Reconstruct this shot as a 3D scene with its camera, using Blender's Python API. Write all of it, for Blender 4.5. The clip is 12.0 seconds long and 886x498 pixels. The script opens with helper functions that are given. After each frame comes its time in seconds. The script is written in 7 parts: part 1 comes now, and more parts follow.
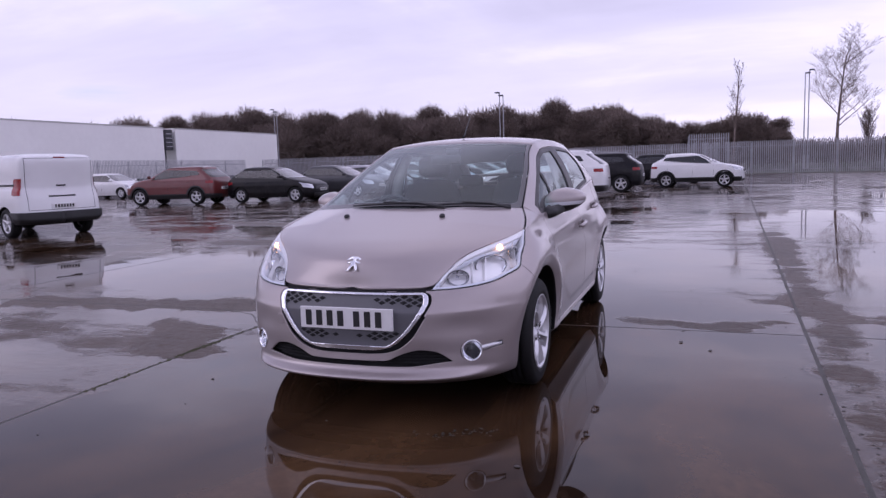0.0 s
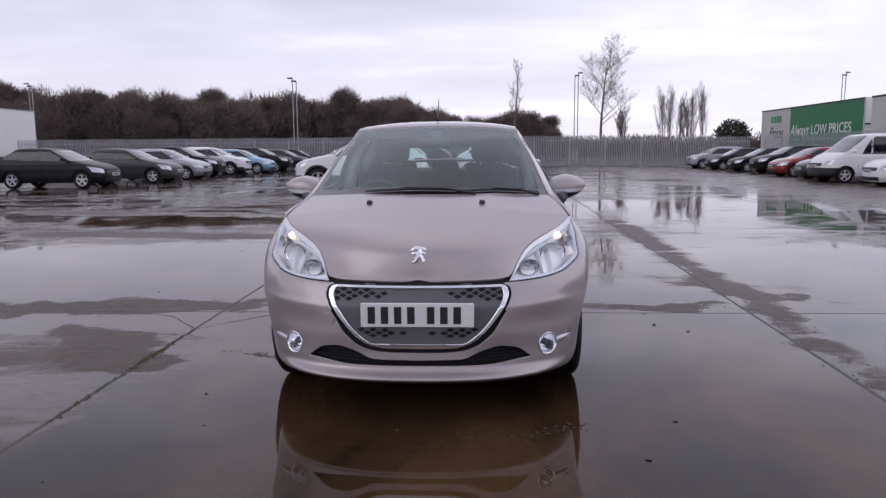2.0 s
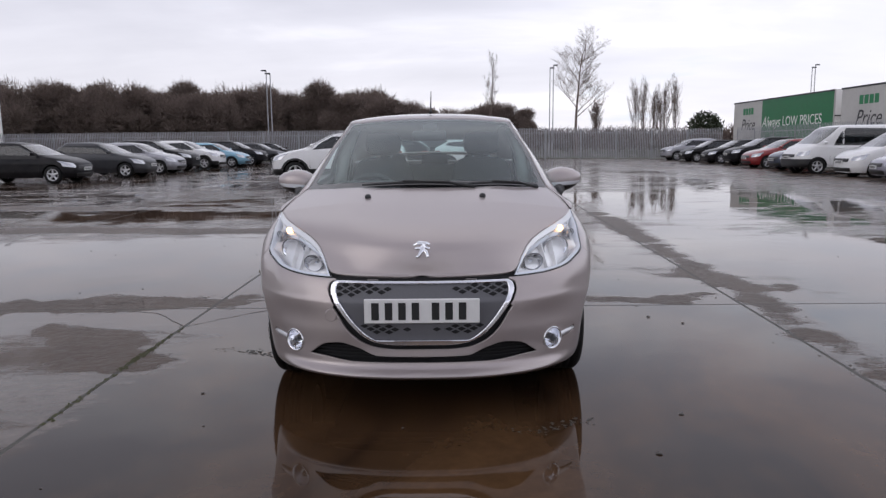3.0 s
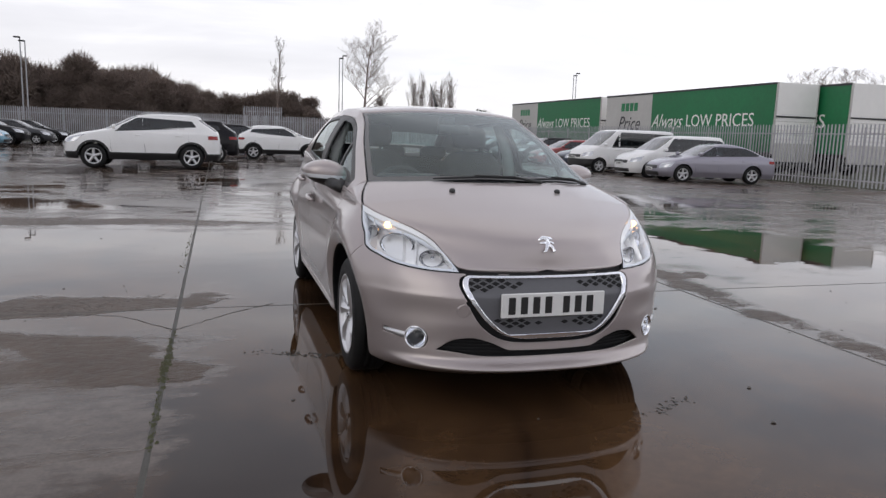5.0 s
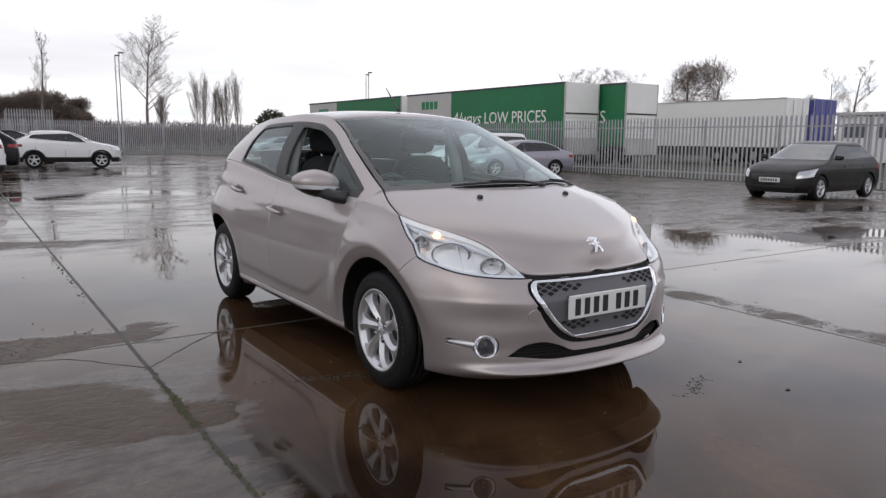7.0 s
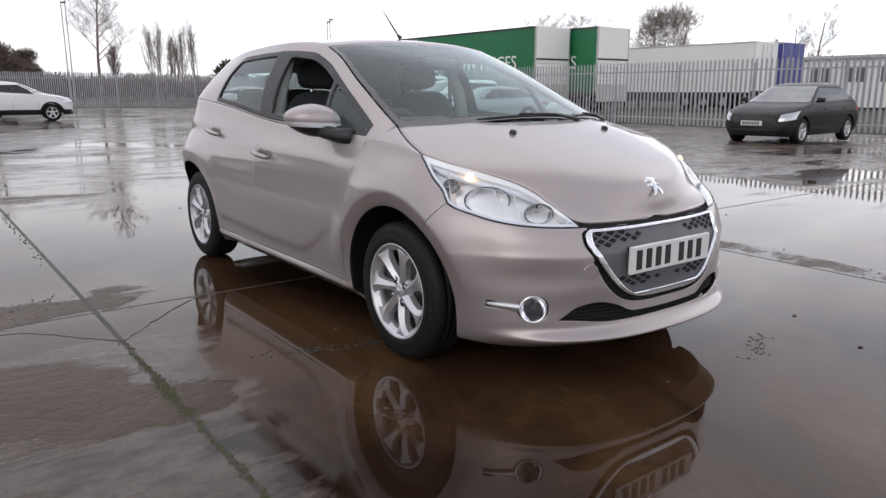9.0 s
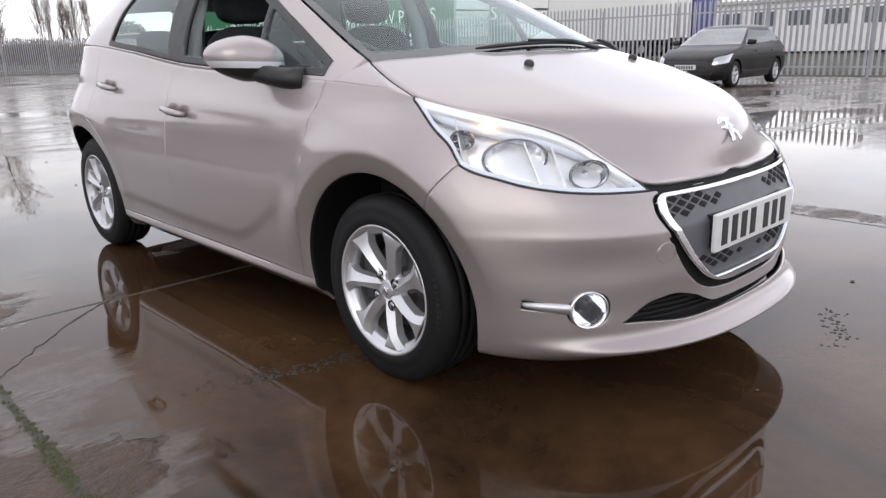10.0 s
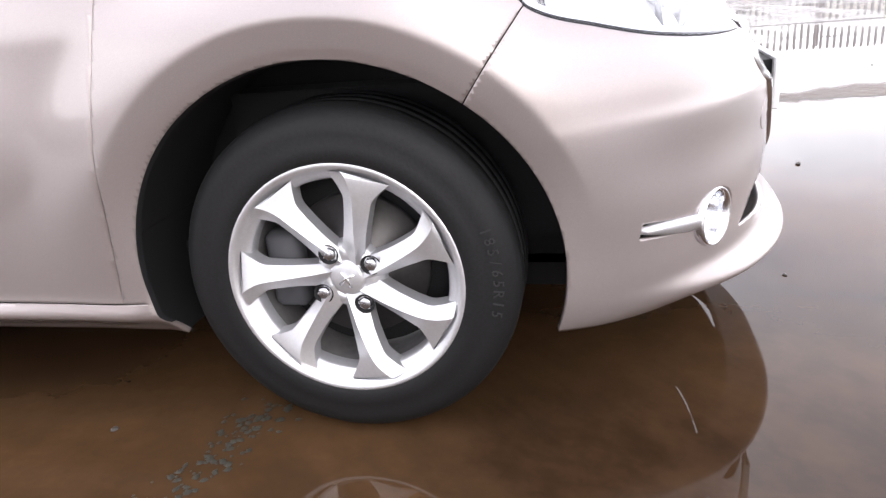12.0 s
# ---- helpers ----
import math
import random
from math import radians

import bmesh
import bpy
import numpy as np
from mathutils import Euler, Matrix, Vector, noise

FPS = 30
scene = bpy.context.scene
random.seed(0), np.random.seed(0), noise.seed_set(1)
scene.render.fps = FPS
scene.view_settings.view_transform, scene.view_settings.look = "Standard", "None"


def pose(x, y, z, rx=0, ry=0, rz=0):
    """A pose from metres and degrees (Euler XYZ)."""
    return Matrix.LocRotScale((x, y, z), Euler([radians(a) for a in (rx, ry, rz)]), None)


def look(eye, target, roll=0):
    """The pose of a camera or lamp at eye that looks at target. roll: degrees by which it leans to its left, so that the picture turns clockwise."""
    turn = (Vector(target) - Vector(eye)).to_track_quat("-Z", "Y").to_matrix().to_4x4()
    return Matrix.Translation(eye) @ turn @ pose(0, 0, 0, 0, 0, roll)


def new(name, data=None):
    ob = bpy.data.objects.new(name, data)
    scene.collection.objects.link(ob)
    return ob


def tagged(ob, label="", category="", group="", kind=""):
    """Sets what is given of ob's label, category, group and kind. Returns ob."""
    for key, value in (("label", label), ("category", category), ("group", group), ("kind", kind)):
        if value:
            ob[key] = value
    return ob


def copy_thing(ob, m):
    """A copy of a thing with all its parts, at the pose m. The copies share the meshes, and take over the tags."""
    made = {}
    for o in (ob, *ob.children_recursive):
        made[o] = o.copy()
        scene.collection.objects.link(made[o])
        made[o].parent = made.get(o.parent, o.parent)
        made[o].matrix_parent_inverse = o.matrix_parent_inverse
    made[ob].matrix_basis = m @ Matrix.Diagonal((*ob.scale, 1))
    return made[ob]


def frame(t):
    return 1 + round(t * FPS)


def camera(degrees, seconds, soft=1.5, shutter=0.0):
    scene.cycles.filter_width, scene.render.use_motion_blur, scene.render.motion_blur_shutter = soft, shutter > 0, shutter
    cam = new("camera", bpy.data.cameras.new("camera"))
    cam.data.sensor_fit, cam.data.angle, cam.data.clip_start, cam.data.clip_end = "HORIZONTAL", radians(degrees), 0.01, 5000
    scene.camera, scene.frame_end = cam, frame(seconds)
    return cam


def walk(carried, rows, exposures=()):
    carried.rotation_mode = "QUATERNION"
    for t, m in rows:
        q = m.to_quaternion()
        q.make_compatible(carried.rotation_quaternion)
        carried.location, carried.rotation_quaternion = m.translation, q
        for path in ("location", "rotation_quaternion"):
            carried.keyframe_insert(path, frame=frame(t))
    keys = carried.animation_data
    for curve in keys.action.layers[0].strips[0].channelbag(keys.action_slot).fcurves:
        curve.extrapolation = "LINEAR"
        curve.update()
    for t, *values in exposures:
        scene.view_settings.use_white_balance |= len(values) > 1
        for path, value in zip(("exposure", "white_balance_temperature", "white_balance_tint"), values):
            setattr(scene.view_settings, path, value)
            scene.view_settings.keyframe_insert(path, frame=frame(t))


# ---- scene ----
cam = camera(63.2, 12.0, soft=1.4)
PATH = [
    (0, (1.706, -4.004, 1.266), (1.024, -2.138, 1.038), -1.8),
    (0.5, (1.258, -4.067, 1.261), (0.727, -2.153, 1.023), -1.6),
    (1, (0.837, -4.027, 1.24), (0.455, -2.079, 0.995), 0.3),
    (1.5, (0.542, -3.988, 1.244), (0.279, -2.023, 0.98), -0.4),
    (2, (0.265, -4.02, 1.258), (0.176, -2.04, 0.989), -0.4),
    (2.5, (0.196, -4.007, 1.26), (0.144, -2.027, 0.978), -0.3),
    (2.7, (0.197, -3.99, 1.26), (0.145, -2.011, 0.975), -0.5),
    (4.3, (-0.885, -3.845, 1.248), (-0.522, -1.903, 0.941), 1.5),
    (4.5, (-1.035, -3.808, 1.251), (-0.613, -1.878, 0.943), 1.9),
    (5, (-1.478, -3.754, 1.265), (-0.883, -1.87, 0.957), 1.9),
    (5.5, (-1.804, -3.578, 1.259), (-1.057, -1.75, 0.942), 1.8),
    (6, (-2.166, -3.456, 1.271), (-1.273, -1.696, 0.947), 1.1),
    (6.5, (-2.417, -3.309, 1.254), (-1.403, -1.614, 0.94), 1.1),
    (7, (-2.571, -3.172, 1.279), (-1.463, -1.534, 0.98), 0.6),
    (7.2, (-2.637, -3.18, 1.278), (-1.499, -1.561, 0.99), 0.6),
    (8.8, (-2.548, -2.708, 1.198), (-1.357, -1.139, 0.851), 0.5),
    (9, (-2.487, -2.555, 1.168), (-1.315, -0.993, 0.738), 0.0),
    (9.5, (-2.359, -2.141, 1.12), (-1.121, -0.646, 0.635), -1.2),
    (10, (-2.158, -1.713, 1.048), (-0.844, -0.306, 0.506), -1.7),
    (10.5, (-2.063, -1.327, 0.965), (-0.674, -0.034, 0.333), -0.1),
    (11, (-1.953, -0.95, 0.893), (-0.454, 0.162, 0.175), -2.7),
    (11.5, (-1.899, -0.675, 0.842), (-0.256, 0.158, 0.065), -5.9),
    (12, (-1.907, -0.428, 0.789), (-0.084, -0.009, 0.08), -5.3),
]
EXPOSURES = [
    (0.0, -0.03, 5800, 36), (1.0, -0.03, 5860, 31), (2.0, 0.0, 6100, 20), (2.7, 0.02, 6250, 15), (5.0, 0.10, 6500, 10), (7.2, 0.10, 6500, 10),
    (9.0, 0.37, 6500, 10), (9.5, 0.53, 6500, 11), (10.0, 0.76, 6500, 10), (10.5, 0.95, 6500, 11), (11.0, 1.26, 6600, 12), (12.0, 1.84, 6600, 12),
]
walk(cam, [(t, look(eye, target, roll)) for t, eye, target, roll in PATH], EXPOSURES)

# ---- world and sun ----
SUN_AZ, SUN_EL = 215.0, 30.0     # weak winter sun behind thick cloud, to the south-west of the plan
world = bpy.data.worlds.new("overcast_sky")
scene.world = world
world.use_nodes = True


def link(tree, a, b):
    tree.links.new(a, b)


def node(tree, kind, **values):
    n = tree.nodes.new(kind)
    for key, value in values.items():
        n.inputs[key].default_value = value
    return n


def math_node(tree, op, a, b=None, c=None, clamp=False):
    n = tree.nodes.new("ShaderNodeMath")
    n.operation, n.use_clamp = op, clamp
    for k, v in enumerate((a, b, c)):
        if v is None:
            continue
        if isinstance(v, (int, float)):
            n.inputs[k].default_value = v
        else:
            link(tree, v, n.inputs[k])
    return n.outputs[0]


def ramp(tree, fac, stops):
    n = tree.nodes.new("ShaderNodeValToRGB")
    while len(n.color_ramp.elements) < len(stops):
        n.color_ramp.elements.new(0.5)
    for el, (p, c) in zip(n.color_ramp.elements, stops):
        el.position = p
        el.color = (c, c, c, 1) if isinstance(c, (int, float)) else (*c, 1)
    link(tree, fac, n.inputs[0])
    return n.outputs[0]


def mix_rgb(tree, fac, a, b, blend="MIX"):
    n = tree.nodes.new("ShaderNodeMix")
    n.data_type, n.blend_type = "RGBA", blend
    for k, v in ((0, fac), (6, a), (7, b)):
        if isinstance(v, (int, float)):
            n.inputs[k].default_value = v
        elif isinstance(v, tuple):
            n.inputs[k].default_value = (*v, 1)
        else:
            link(tree, v, n.inputs[k])
    return n.outputs[2]


wt = world.node_tree
wt.nodes.clear()
sky = wt.nodes.new("ShaderNodeTexSky")
sky.sky_type, sky.sun_disc = "NISHITA", False
sky.sun_elevation, sky.sun_rotation = radians(SUN_EL), radians(90 - SUN_AZ)
sky_low = mix_rgb(wt, 1.0, sky.outputs[0], (0.10, 0.10, 0.10), "MULTIPLY")
coord = wt.nodes.new("ShaderNodeTexCoord")
sep = wt.nodes.new("ShaderNodeSeparateXYZ")
link(wt, coord.outputs["Generated"], sep.inputs[0])
height = math_node(wt, "ADD", math_node(wt, "MAXIMUM", sep.outputs[2], 0.0), 0.16)
comb = wt.nodes.new("ShaderNodeCombineXYZ")
link(wt, math_node(wt, "DIVIDE", sep.outputs[0], height), comb.inputs[0])
link(wt, math_node(wt, "DIVIDE", sep.outputs[1], height), comb.inputs[1])
clouds = node(wt, "ShaderNodeTexNoise", Scale=0.75, Detail=7.0, Roughness=0.52, Distortion=0.4)
link(wt, comb.outputs[0], clouds.inputs["Vector"])
band = wt.nodes.new("ShaderNodeMapping")
band.inputs["Scale"].default_value = (0.35, 1.1, 1)
band.inputs["Rotation"].default_value = (0, 0, radians(12))
link(wt, comb.outputs[0], band.inputs["Vector"])
streak = node(wt, "ShaderNodeTexNoise", Scale=0.9, Detail=5.0, Roughness=0.5)
link(wt, band.outputs[0], streak.inputs["Vector"])
mass = math_node(wt, "ADD", math_node(wt, "MULTIPLY", clouds.outputs[0], 0.45), math_node(wt, "MULTIPLY", streak.outputs[0], 0.55))
CLOUD_DARK, CLOUD_MID, CLOUD_LIGHT = (0.58, 0.585, 0.66), (0.80, 0.80, 0.87), (1.25, 1.23, 1.24)
cloud_colour = ramp(wt, mass, [(0.38, CLOUD_LIGHT), (0.48, CLOUD_MID), (0.60, CLOUD_DARK)])
glow = ramp(wt, sep.outputs[2], [(0.0, 1.0), (0.12, 0.75), (0.3, 0.0)])
cloud_colour = mix_rgb(wt, math_node(wt, "MULTIPLY", glow, 0.62), cloud_colour, (1.18, 1.15, 1.17))
gaps = ramp(wt, clouds.outputs[0], [(0.30, 0.6), (0.42, 0.0)])
whole = mix_rgb(wt, gaps, cloud_colour, (0.62, 0.76, 0.93))
east = ramp(wt, math_node(wt, "MULTIPLY_ADD", sep.outputs[0], 0.5, 0.5), [(0.15, 0.93), (0.5, 0.95), (0.80, 1.10), (0.97, 1.32)])
whole = mix_rgb(wt, 1.0, whole, east, "MULTIPLY")
whole = mix_rgb(wt, 0.9, sky_low, whole)
bg = node(wt, "ShaderNodeBackground", Strength=1.0)
link(wt, whole, bg.inputs[0])
wout = wt.nodes.new("ShaderNodeOutputWorld")
link(wt, bg.outputs[0], wout.inputs[0])

sun = bpy.data.lights.new("sun", "SUN")
sun.energy, sun.angle, sun.color = 0.3, radians(40), (1.0, 0.96, 0.9)
sun_ob = new("sun", sun)
az, el = radians(SUN_AZ), radians(SUN_EL)
sun_ob.matrix_world = look((0, 0, 60), (-math.cos(az) * math.cos(el), -math.sin(az) * math.cos(el), 60 - math.sin(el)))


# ---- materials ----
def material(name):
    m = bpy.data.materials.new(name)
    m.use_nodes = True
    t = m.node_tree
    return m, t, t.nodes["Principled BSDF"]


def plain(name, col, rough=0.5, metal=0.0, coat=0.0, grain=0.0, scale=40.0, bump=0.0, ior=1.5, stain=0.0):
    """A surface with fine grain and broad stains, by the world's own metres."""
    m, t, p = material(name)
    p.inputs["Base Color"].default_value = (*col, 1)
    p.inputs["Roughness"].default_value, p.inputs["Metallic"].default_value = rough, metal
    p.inputs["Coat Weight"].default_value, p.inputs["Coat Roughness"].default_value = coat, 0.04
    p.inputs["IOR"].default_value = ior
    if grain or stain or bump:
        geo = t.nodes.new("ShaderNodeNewGeometry")
        fine = node(t, "ShaderNodeTexNoise", Scale=scale, Detail=4.0)
        broad = node(t, "ShaderNodeTexNoise", Scale=scale * 0.06, Detail=4.0, Roughness=0.6)
        link(t, geo.outputs["Position"], fine.inputs["Vector"])
        link(t, geo.outputs["Position"], broad.inputs["Vector"])
        lo, hi = 1 - grain, 1 + grain
        c = mix_rgb(t, 1.0, (*col,), ramp(t, fine.outputs[0], [(0.25, lo), (0.75, hi)]), "MULTIPLY")
        lo, hi = 1 - stain, 1 + stain * 0.5
        c = mix_rgb(t, 1.0, c, ramp(t, broad.outputs[0], [(0.3, lo), (0.7, hi)]), "MULTIPLY")
        link(t, c, p.inputs["Base Color"])
        r = math_node(t, "ADD", math_node(t, "MULTIPLY", math_node(t, "SUBTRACT", broad.outputs[0], 0.5), 0.25), rough, clamp=True)
        link(t, r, p.inputs["Roughness"])
        if bump:
            b = node(t, "ShaderNodeBump", Strength=0.6, Distance=bump)
            link(t, fine.outputs[0], b.inputs["Height"])
            link(t, b.outputs[0], p.inputs["Normal"])
    return m


def car_paint(name, col, metal=0.0, dirt=0.12, rough=0.42):
    m, t, p = material(name)
    geo = t.nodes.new("ShaderNodeNewGeometry")
    flake = node(t, "ShaderNodeTexNoise", Scale=900.0, Detail=2.0)
    film = node(t, "ShaderNodeTexNoise", Scale=2.3, Detail=6.0, Roughness=0.65)
    link(t, geo.outputs["Position"], flake.inputs["Vector"])
    link(t, geo.outputs["Position"], film.inputs["Vector"])
    c = mix_rgb(t, 1.0, col, ramp(t, flake.outputs[0], [(0.3, 0.9), (0.7, 1.1)]), "MULTIPLY")
    c = mix_rgb(t, math_node(t, "MULTIPLY", ramp(t, film.outputs[0], [(0.4, 0.0), (0.75, 1.0)]), dirt), c, (0.25, 0.21, 0.18))
    link(t, c, p.inputs["Base Color"])
    p.inputs["Metallic"].default_value = metal
    p.inputs["Roughness"].default_value = rough if metal else 0.5
    p.inputs["Specular IOR Level"].default_value = 0.5 if metal else 0.08
    p.inputs["Coat Weight"].default_value = 1.0 if max(col) > 0.05 else 0.42
    link(t, ramp(t, film.outputs[0], [(0.35, 0.03), (0.8, 0.16)]), p.inputs["Coat Roughness"])
    return m


def glass(name, tint=(0.8, 0.86, 0.85), rough=0.0, gloss_least=0.045, shine=(1, 1, 1)):
    """Thin pane: see-through by its tint, with the mirror gloss of glass."""
    m, t, p = material(name)
    t.nodes.remove(p)
    see = node(t, "ShaderNodeBsdfTransparent", Color=(*tint, 1))
    gloss = node(t, "ShaderNodeBsdfGlossy", Color=(*shine, 1), Roughness=rough)
    facing = node(t, "ShaderNodeLayerWeight", Blend=0.5)
    fac = math_node(t, "MULTIPLY_ADD", math_node(t, "POWER", facing.outputs["Facing"], 3.9), 0.80, gloss_least, clamp=True)
    mixed = t.nodes.new("ShaderNodeMixShader")
    link(t, fac, mixed.inputs[0])
    link(t, see.outputs[0], mixed.inputs[1])
    link(t, gloss.outputs[0], mixed.inputs[2])
    link(t, mixed.outputs[0], t.nodes["Material Output"].inputs[0])
    return m


def glowing(name, col, power, base=(0.8, 0.8, 0.8)):
    m, t, p = material(name)
    p.inputs["Base Color"].default_value = (*base, 1)
    p.inputs["Emission Color"].default_value = (*col, 1)
    p.inputs["Emission Strength"].default_value = power
    return m


JOINT_X = (2.39, 0.034)          # a long joint: x at y = 1.5 and its slope


def wet_concrete():
    m, t, p = material("wet_concrete")
    geo = t.nodes.new("ShaderNodeNewGeometry")
    pos = geo.outputs["Position"]
    s = t.nodes.new("ShaderNodeSeparateXYZ")
    link(t, pos, s.inputs[0])

    def noise_at(scale, detail=5.0, rough=0.55, stretch=None, distort=0.0):
        n = node(t, "ShaderNodeTexNoise", Scale=scale, Detail=detail, Roughness=rough, Distortion=distort)
        v = pos
        if stretch:
            mp = t.nodes.new("ShaderNodeMapping")
            mp.inputs["Scale"].default_value = stretch
            link(t, pos, mp.inputs["Vector"])
            v = mp.outputs[0]
        link(t, v, n.inputs["Vector"])
        return n.outputs[0]

    broad = noise_at(0.30, 5.0, 0.58, (0.75, 1.25, 1.0), 0.4)
    edge = noise_at(2.2, 6.0, 0.62, (0.8, 1.2, 1.0))
    grit = noise_at(60.0, 4.0, 0.6)
    speck = noise_at(14.0, 5.0, 0.65)
    silt = noise_at(0.9, 6.0, 0.62, (1.0, 0.6, 1.0), 0.8)

    # ragged outlines: places are shifted by the finer noise before any distance is taken
    wob = noise_at(1.3, 5.0, 0.6, (0.7, 1.3, 1.0))
    wob2 = noise_at(1.1, 5.0, 0.6, (1.2, 0.8, 1.0), 0.5)
    px = math_node(t, "ADD", s.outputs[0], math_node(t, "MULTIPLY_ADD", wob, 1.5, -0.75))
    py = math_node(t, "ADD", s.outputs[1], math_node(t, "MULTIPLY_ADD", wob2, 0.9, -0.45))

    def spot(x0, y0, rx, ry):
        """A round patch, 1 in its middle and 0 outside."""
        dx = math_node(t, "DIVIDE", math_node(t, "SUBTRACT", px, x0), rx)
        dy = math_node(t, "DIVIDE", math_node(t, "SUBTRACT", py, y0), ry)
        r = math_node(t, "SQRT", math_node(t, "ADD", math_node(t, "MULTIPLY", dx, dx), math_node(t, "MULTIPLY", dy, dy)))
        return ramp(t, r, [(0.45, 1.0), (1.0, 0.0)])

    def strip(x0, y0, x1, y1, half):
        """A long patch from one end to the other."""
        wx, wy = x1 - x0, y1 - y0
        ll = wx * wx + wy * wy
        ax = math_node(t, "SUBTRACT", px, x0)
        ay = math_node(t, "SUBTRACT", py, y0)
        k = math_node(t, "ADD", math_node(t, "MULTIPLY", ax, wx / ll), math_node(t, "MULTIPLY", ay, wy / ll), clamp=True)
        dx = math_node(t, "MULTIPLY_ADD", k, -wx, ax)
        dy = math_node(t, "MULTIPLY_ADD", k, -wy, ay)
        r = math_node(t, "SQRT", math_node(t, "ADD", math_node(t, "MULTIPLY", dx, dx), math_node(t, "MULTIPLY", dy, dy)))
        return ramp(t, math_node(t, "DIVIDE", r, half * 2.0), [(0.3, 1.0), (0.65, 0.0)])

    # the long joint to the east stands proud of the water along its east edge
    line = math_node(t, "ADD", math_node(t, "MULTIPLY", math_node(t, "SUBTRACT", s.outputs[1], 1.5), JOINT_X[1]), JOINT_X[0])
    off = math_node(t, "SUBTRACT", math_node(t, "SUBTRACT", math_node(t, "MULTIPLY_ADD", wob, 0.4, math_node(t, "SUBTRACT", s.outputs[0], 0.20)), line), 0.15)
    ridge = ramp(t, math_node(t, "ABSOLUTE", off), [(0.06, 1.0), (0.27, 0.0)])
    runs = noise_at(0.85, 5.0, 0.6, (0.55, 1.5, 1.0), 0.6)
    high = math_node(t, "ADD", math_node(t, "MULTIPLY", broad, 0.46), math_node(t, "MULTIPLY", edge, 0.24))
    high = math_node(t, "ADD", high, math_node(t, "MULTIPLY", runs, 0.32))
    high = math_node(t, "SUBTRACT", high, 0.022)
    streaks = noise_at(1.9, 6.0, 0.68, (0.35, 1.7, 1.0), 0.3)
    high = math_node(t, "ADD", high, math_node(t, "MULTIPLY_ADD", streaks, 0.22, -0.11))
    near_ridge = ramp(t, math_node(t, "MULTIPLY", s.outputs[1], 0.05), [(0.35, 1.0), (0.6, 0.0)])
    high = math_node(t, "ADD", high, math_node(t, "MULTIPLY", math_node(t, "MULTIPLY", ridge, near_ridge), math_node(t, "MULTIPLY_ADD", runs, 0.35, 0.03)))
    for x0, y0, x1, y1, half, lift in (
            (-5.0, 1.50, -1.60, 1.80, 0.26, 0.24), (-2.45, 0.80, -1.85, 0.25, 0.26, 0.17), (-3.4, -2.5, -2.2, 0.2, 0.75, 0.075),
            (-6.6, 7.05, -4.3, 6.85, 0.50, 0.15), (-3.6, 6.75, -2.9, 6.6, 0.45, 0.15), (-2.5, 6.7, -0.9, 6.25, 0.42, 0.16), (1.15, 1.80, 2.05, 1.76, 0.15, 0.22),
            (1.6, 3.25, 2.4, 3.0, 0.22, 0.14), (2.0, 4.2, 2.9, 8.5, 0.55, 0.06), (2.45, 2.3, 2.9, 2.15, 0.16, 0.12),
            (-9.5, 11.2, -5.0, 10.6, 0.5, 0.14), (8.0, 4.5, 9.5, 9.0, 1.6, 0.07), (6.8, 3.0, 9.0, 3.2, 0.35, 0.08), (5.0, 0.4, 7.5, 0.9, 0.25, 0.08),
            (0.6, 0.75, 1.9, 0.7, 0.10, 0.06), (-7.5, 1.0, -4.0, 0.3, 0.6, 0.05)):
        high = math_node(t, "ADD", high, math_node(t, "MULTIPLY", strip(x0, y0, x1, y1, half), lift))
    # the bays round the car lie low and hold water
    for x0, y0, rx, ry, sink in ((0.35, -0.6, 2.2, 3.0, 0.20), (0.6, 4.0, 2.2, 5.0, 0.07), (4.8, 0.6, 2.2, 4.6, 0.06), (6.3, 11.0, 4.2, 5.0, 0.10), (5.0, 4.4, 1.5, 1.6, 0.08), (-3.6, 3.9, 4.4, 1.9, 0.22), (-7.0, 9.6, 3.5, 1.3, 0.10), (-4.2, 9.0, 3.0, 1.2, 0.08)):
        high = math_node(t, "SUBTRACT", high, math_node(t, "MULTIPLY", spot(x0, y0, rx, ry), sink))
    # the far bays drain better: thin film there, with few pools
    far_bays = ramp(t, math_node(t, "MULTIPLY", s.outputs[1], 0.02), [(0.10, 0.0), (0.22, 1.0)])
    high = math_node(t, "ADD", high, math_node(t, "MULTIPLY", far_bays, 0.040))
    east_bays = ramp(t, math_node(t, "MULTIPLY", s.outputs[0], 0.04), [(0.32, 0.0), (0.44, 1.0)])
    high = math_node(t, "ADD", high, math_node(t, "MULTIPLY", east_bays, 0.075))
    film = ramp(t, high, [(0.495, 0.0), (0.540, 1.0)])
    bare = ramp(t, high, [(0.570, 0.0), (0.640, 1.0)])
    damp = mix_rgb(t, ramp(t, edge, [(0.3, 0.0), (0.7, 1.0)]), (0.062, 0.047, 0.039), (0.130, 0.105, 0.090))
    damp = mix_rgb(t, bare, damp, mix_rgb(t, ramp(t, silt, [(0.35, 0.0), (0.65, 1.0)]), (0.052, 0.033, 0.022), (0.092, 0.065, 0.048)))
    damp = mix_rgb(t, 1.0, damp, ramp(t, speck, [(0.3, 0.75), (0.7, 1.2)]), "MULTIPLY")
    damp = mix_rgb(t, 1.0, damp, ramp(t, grit, [(0.25, 0.8), (0.75, 1.15)]), "MULTIPLY")
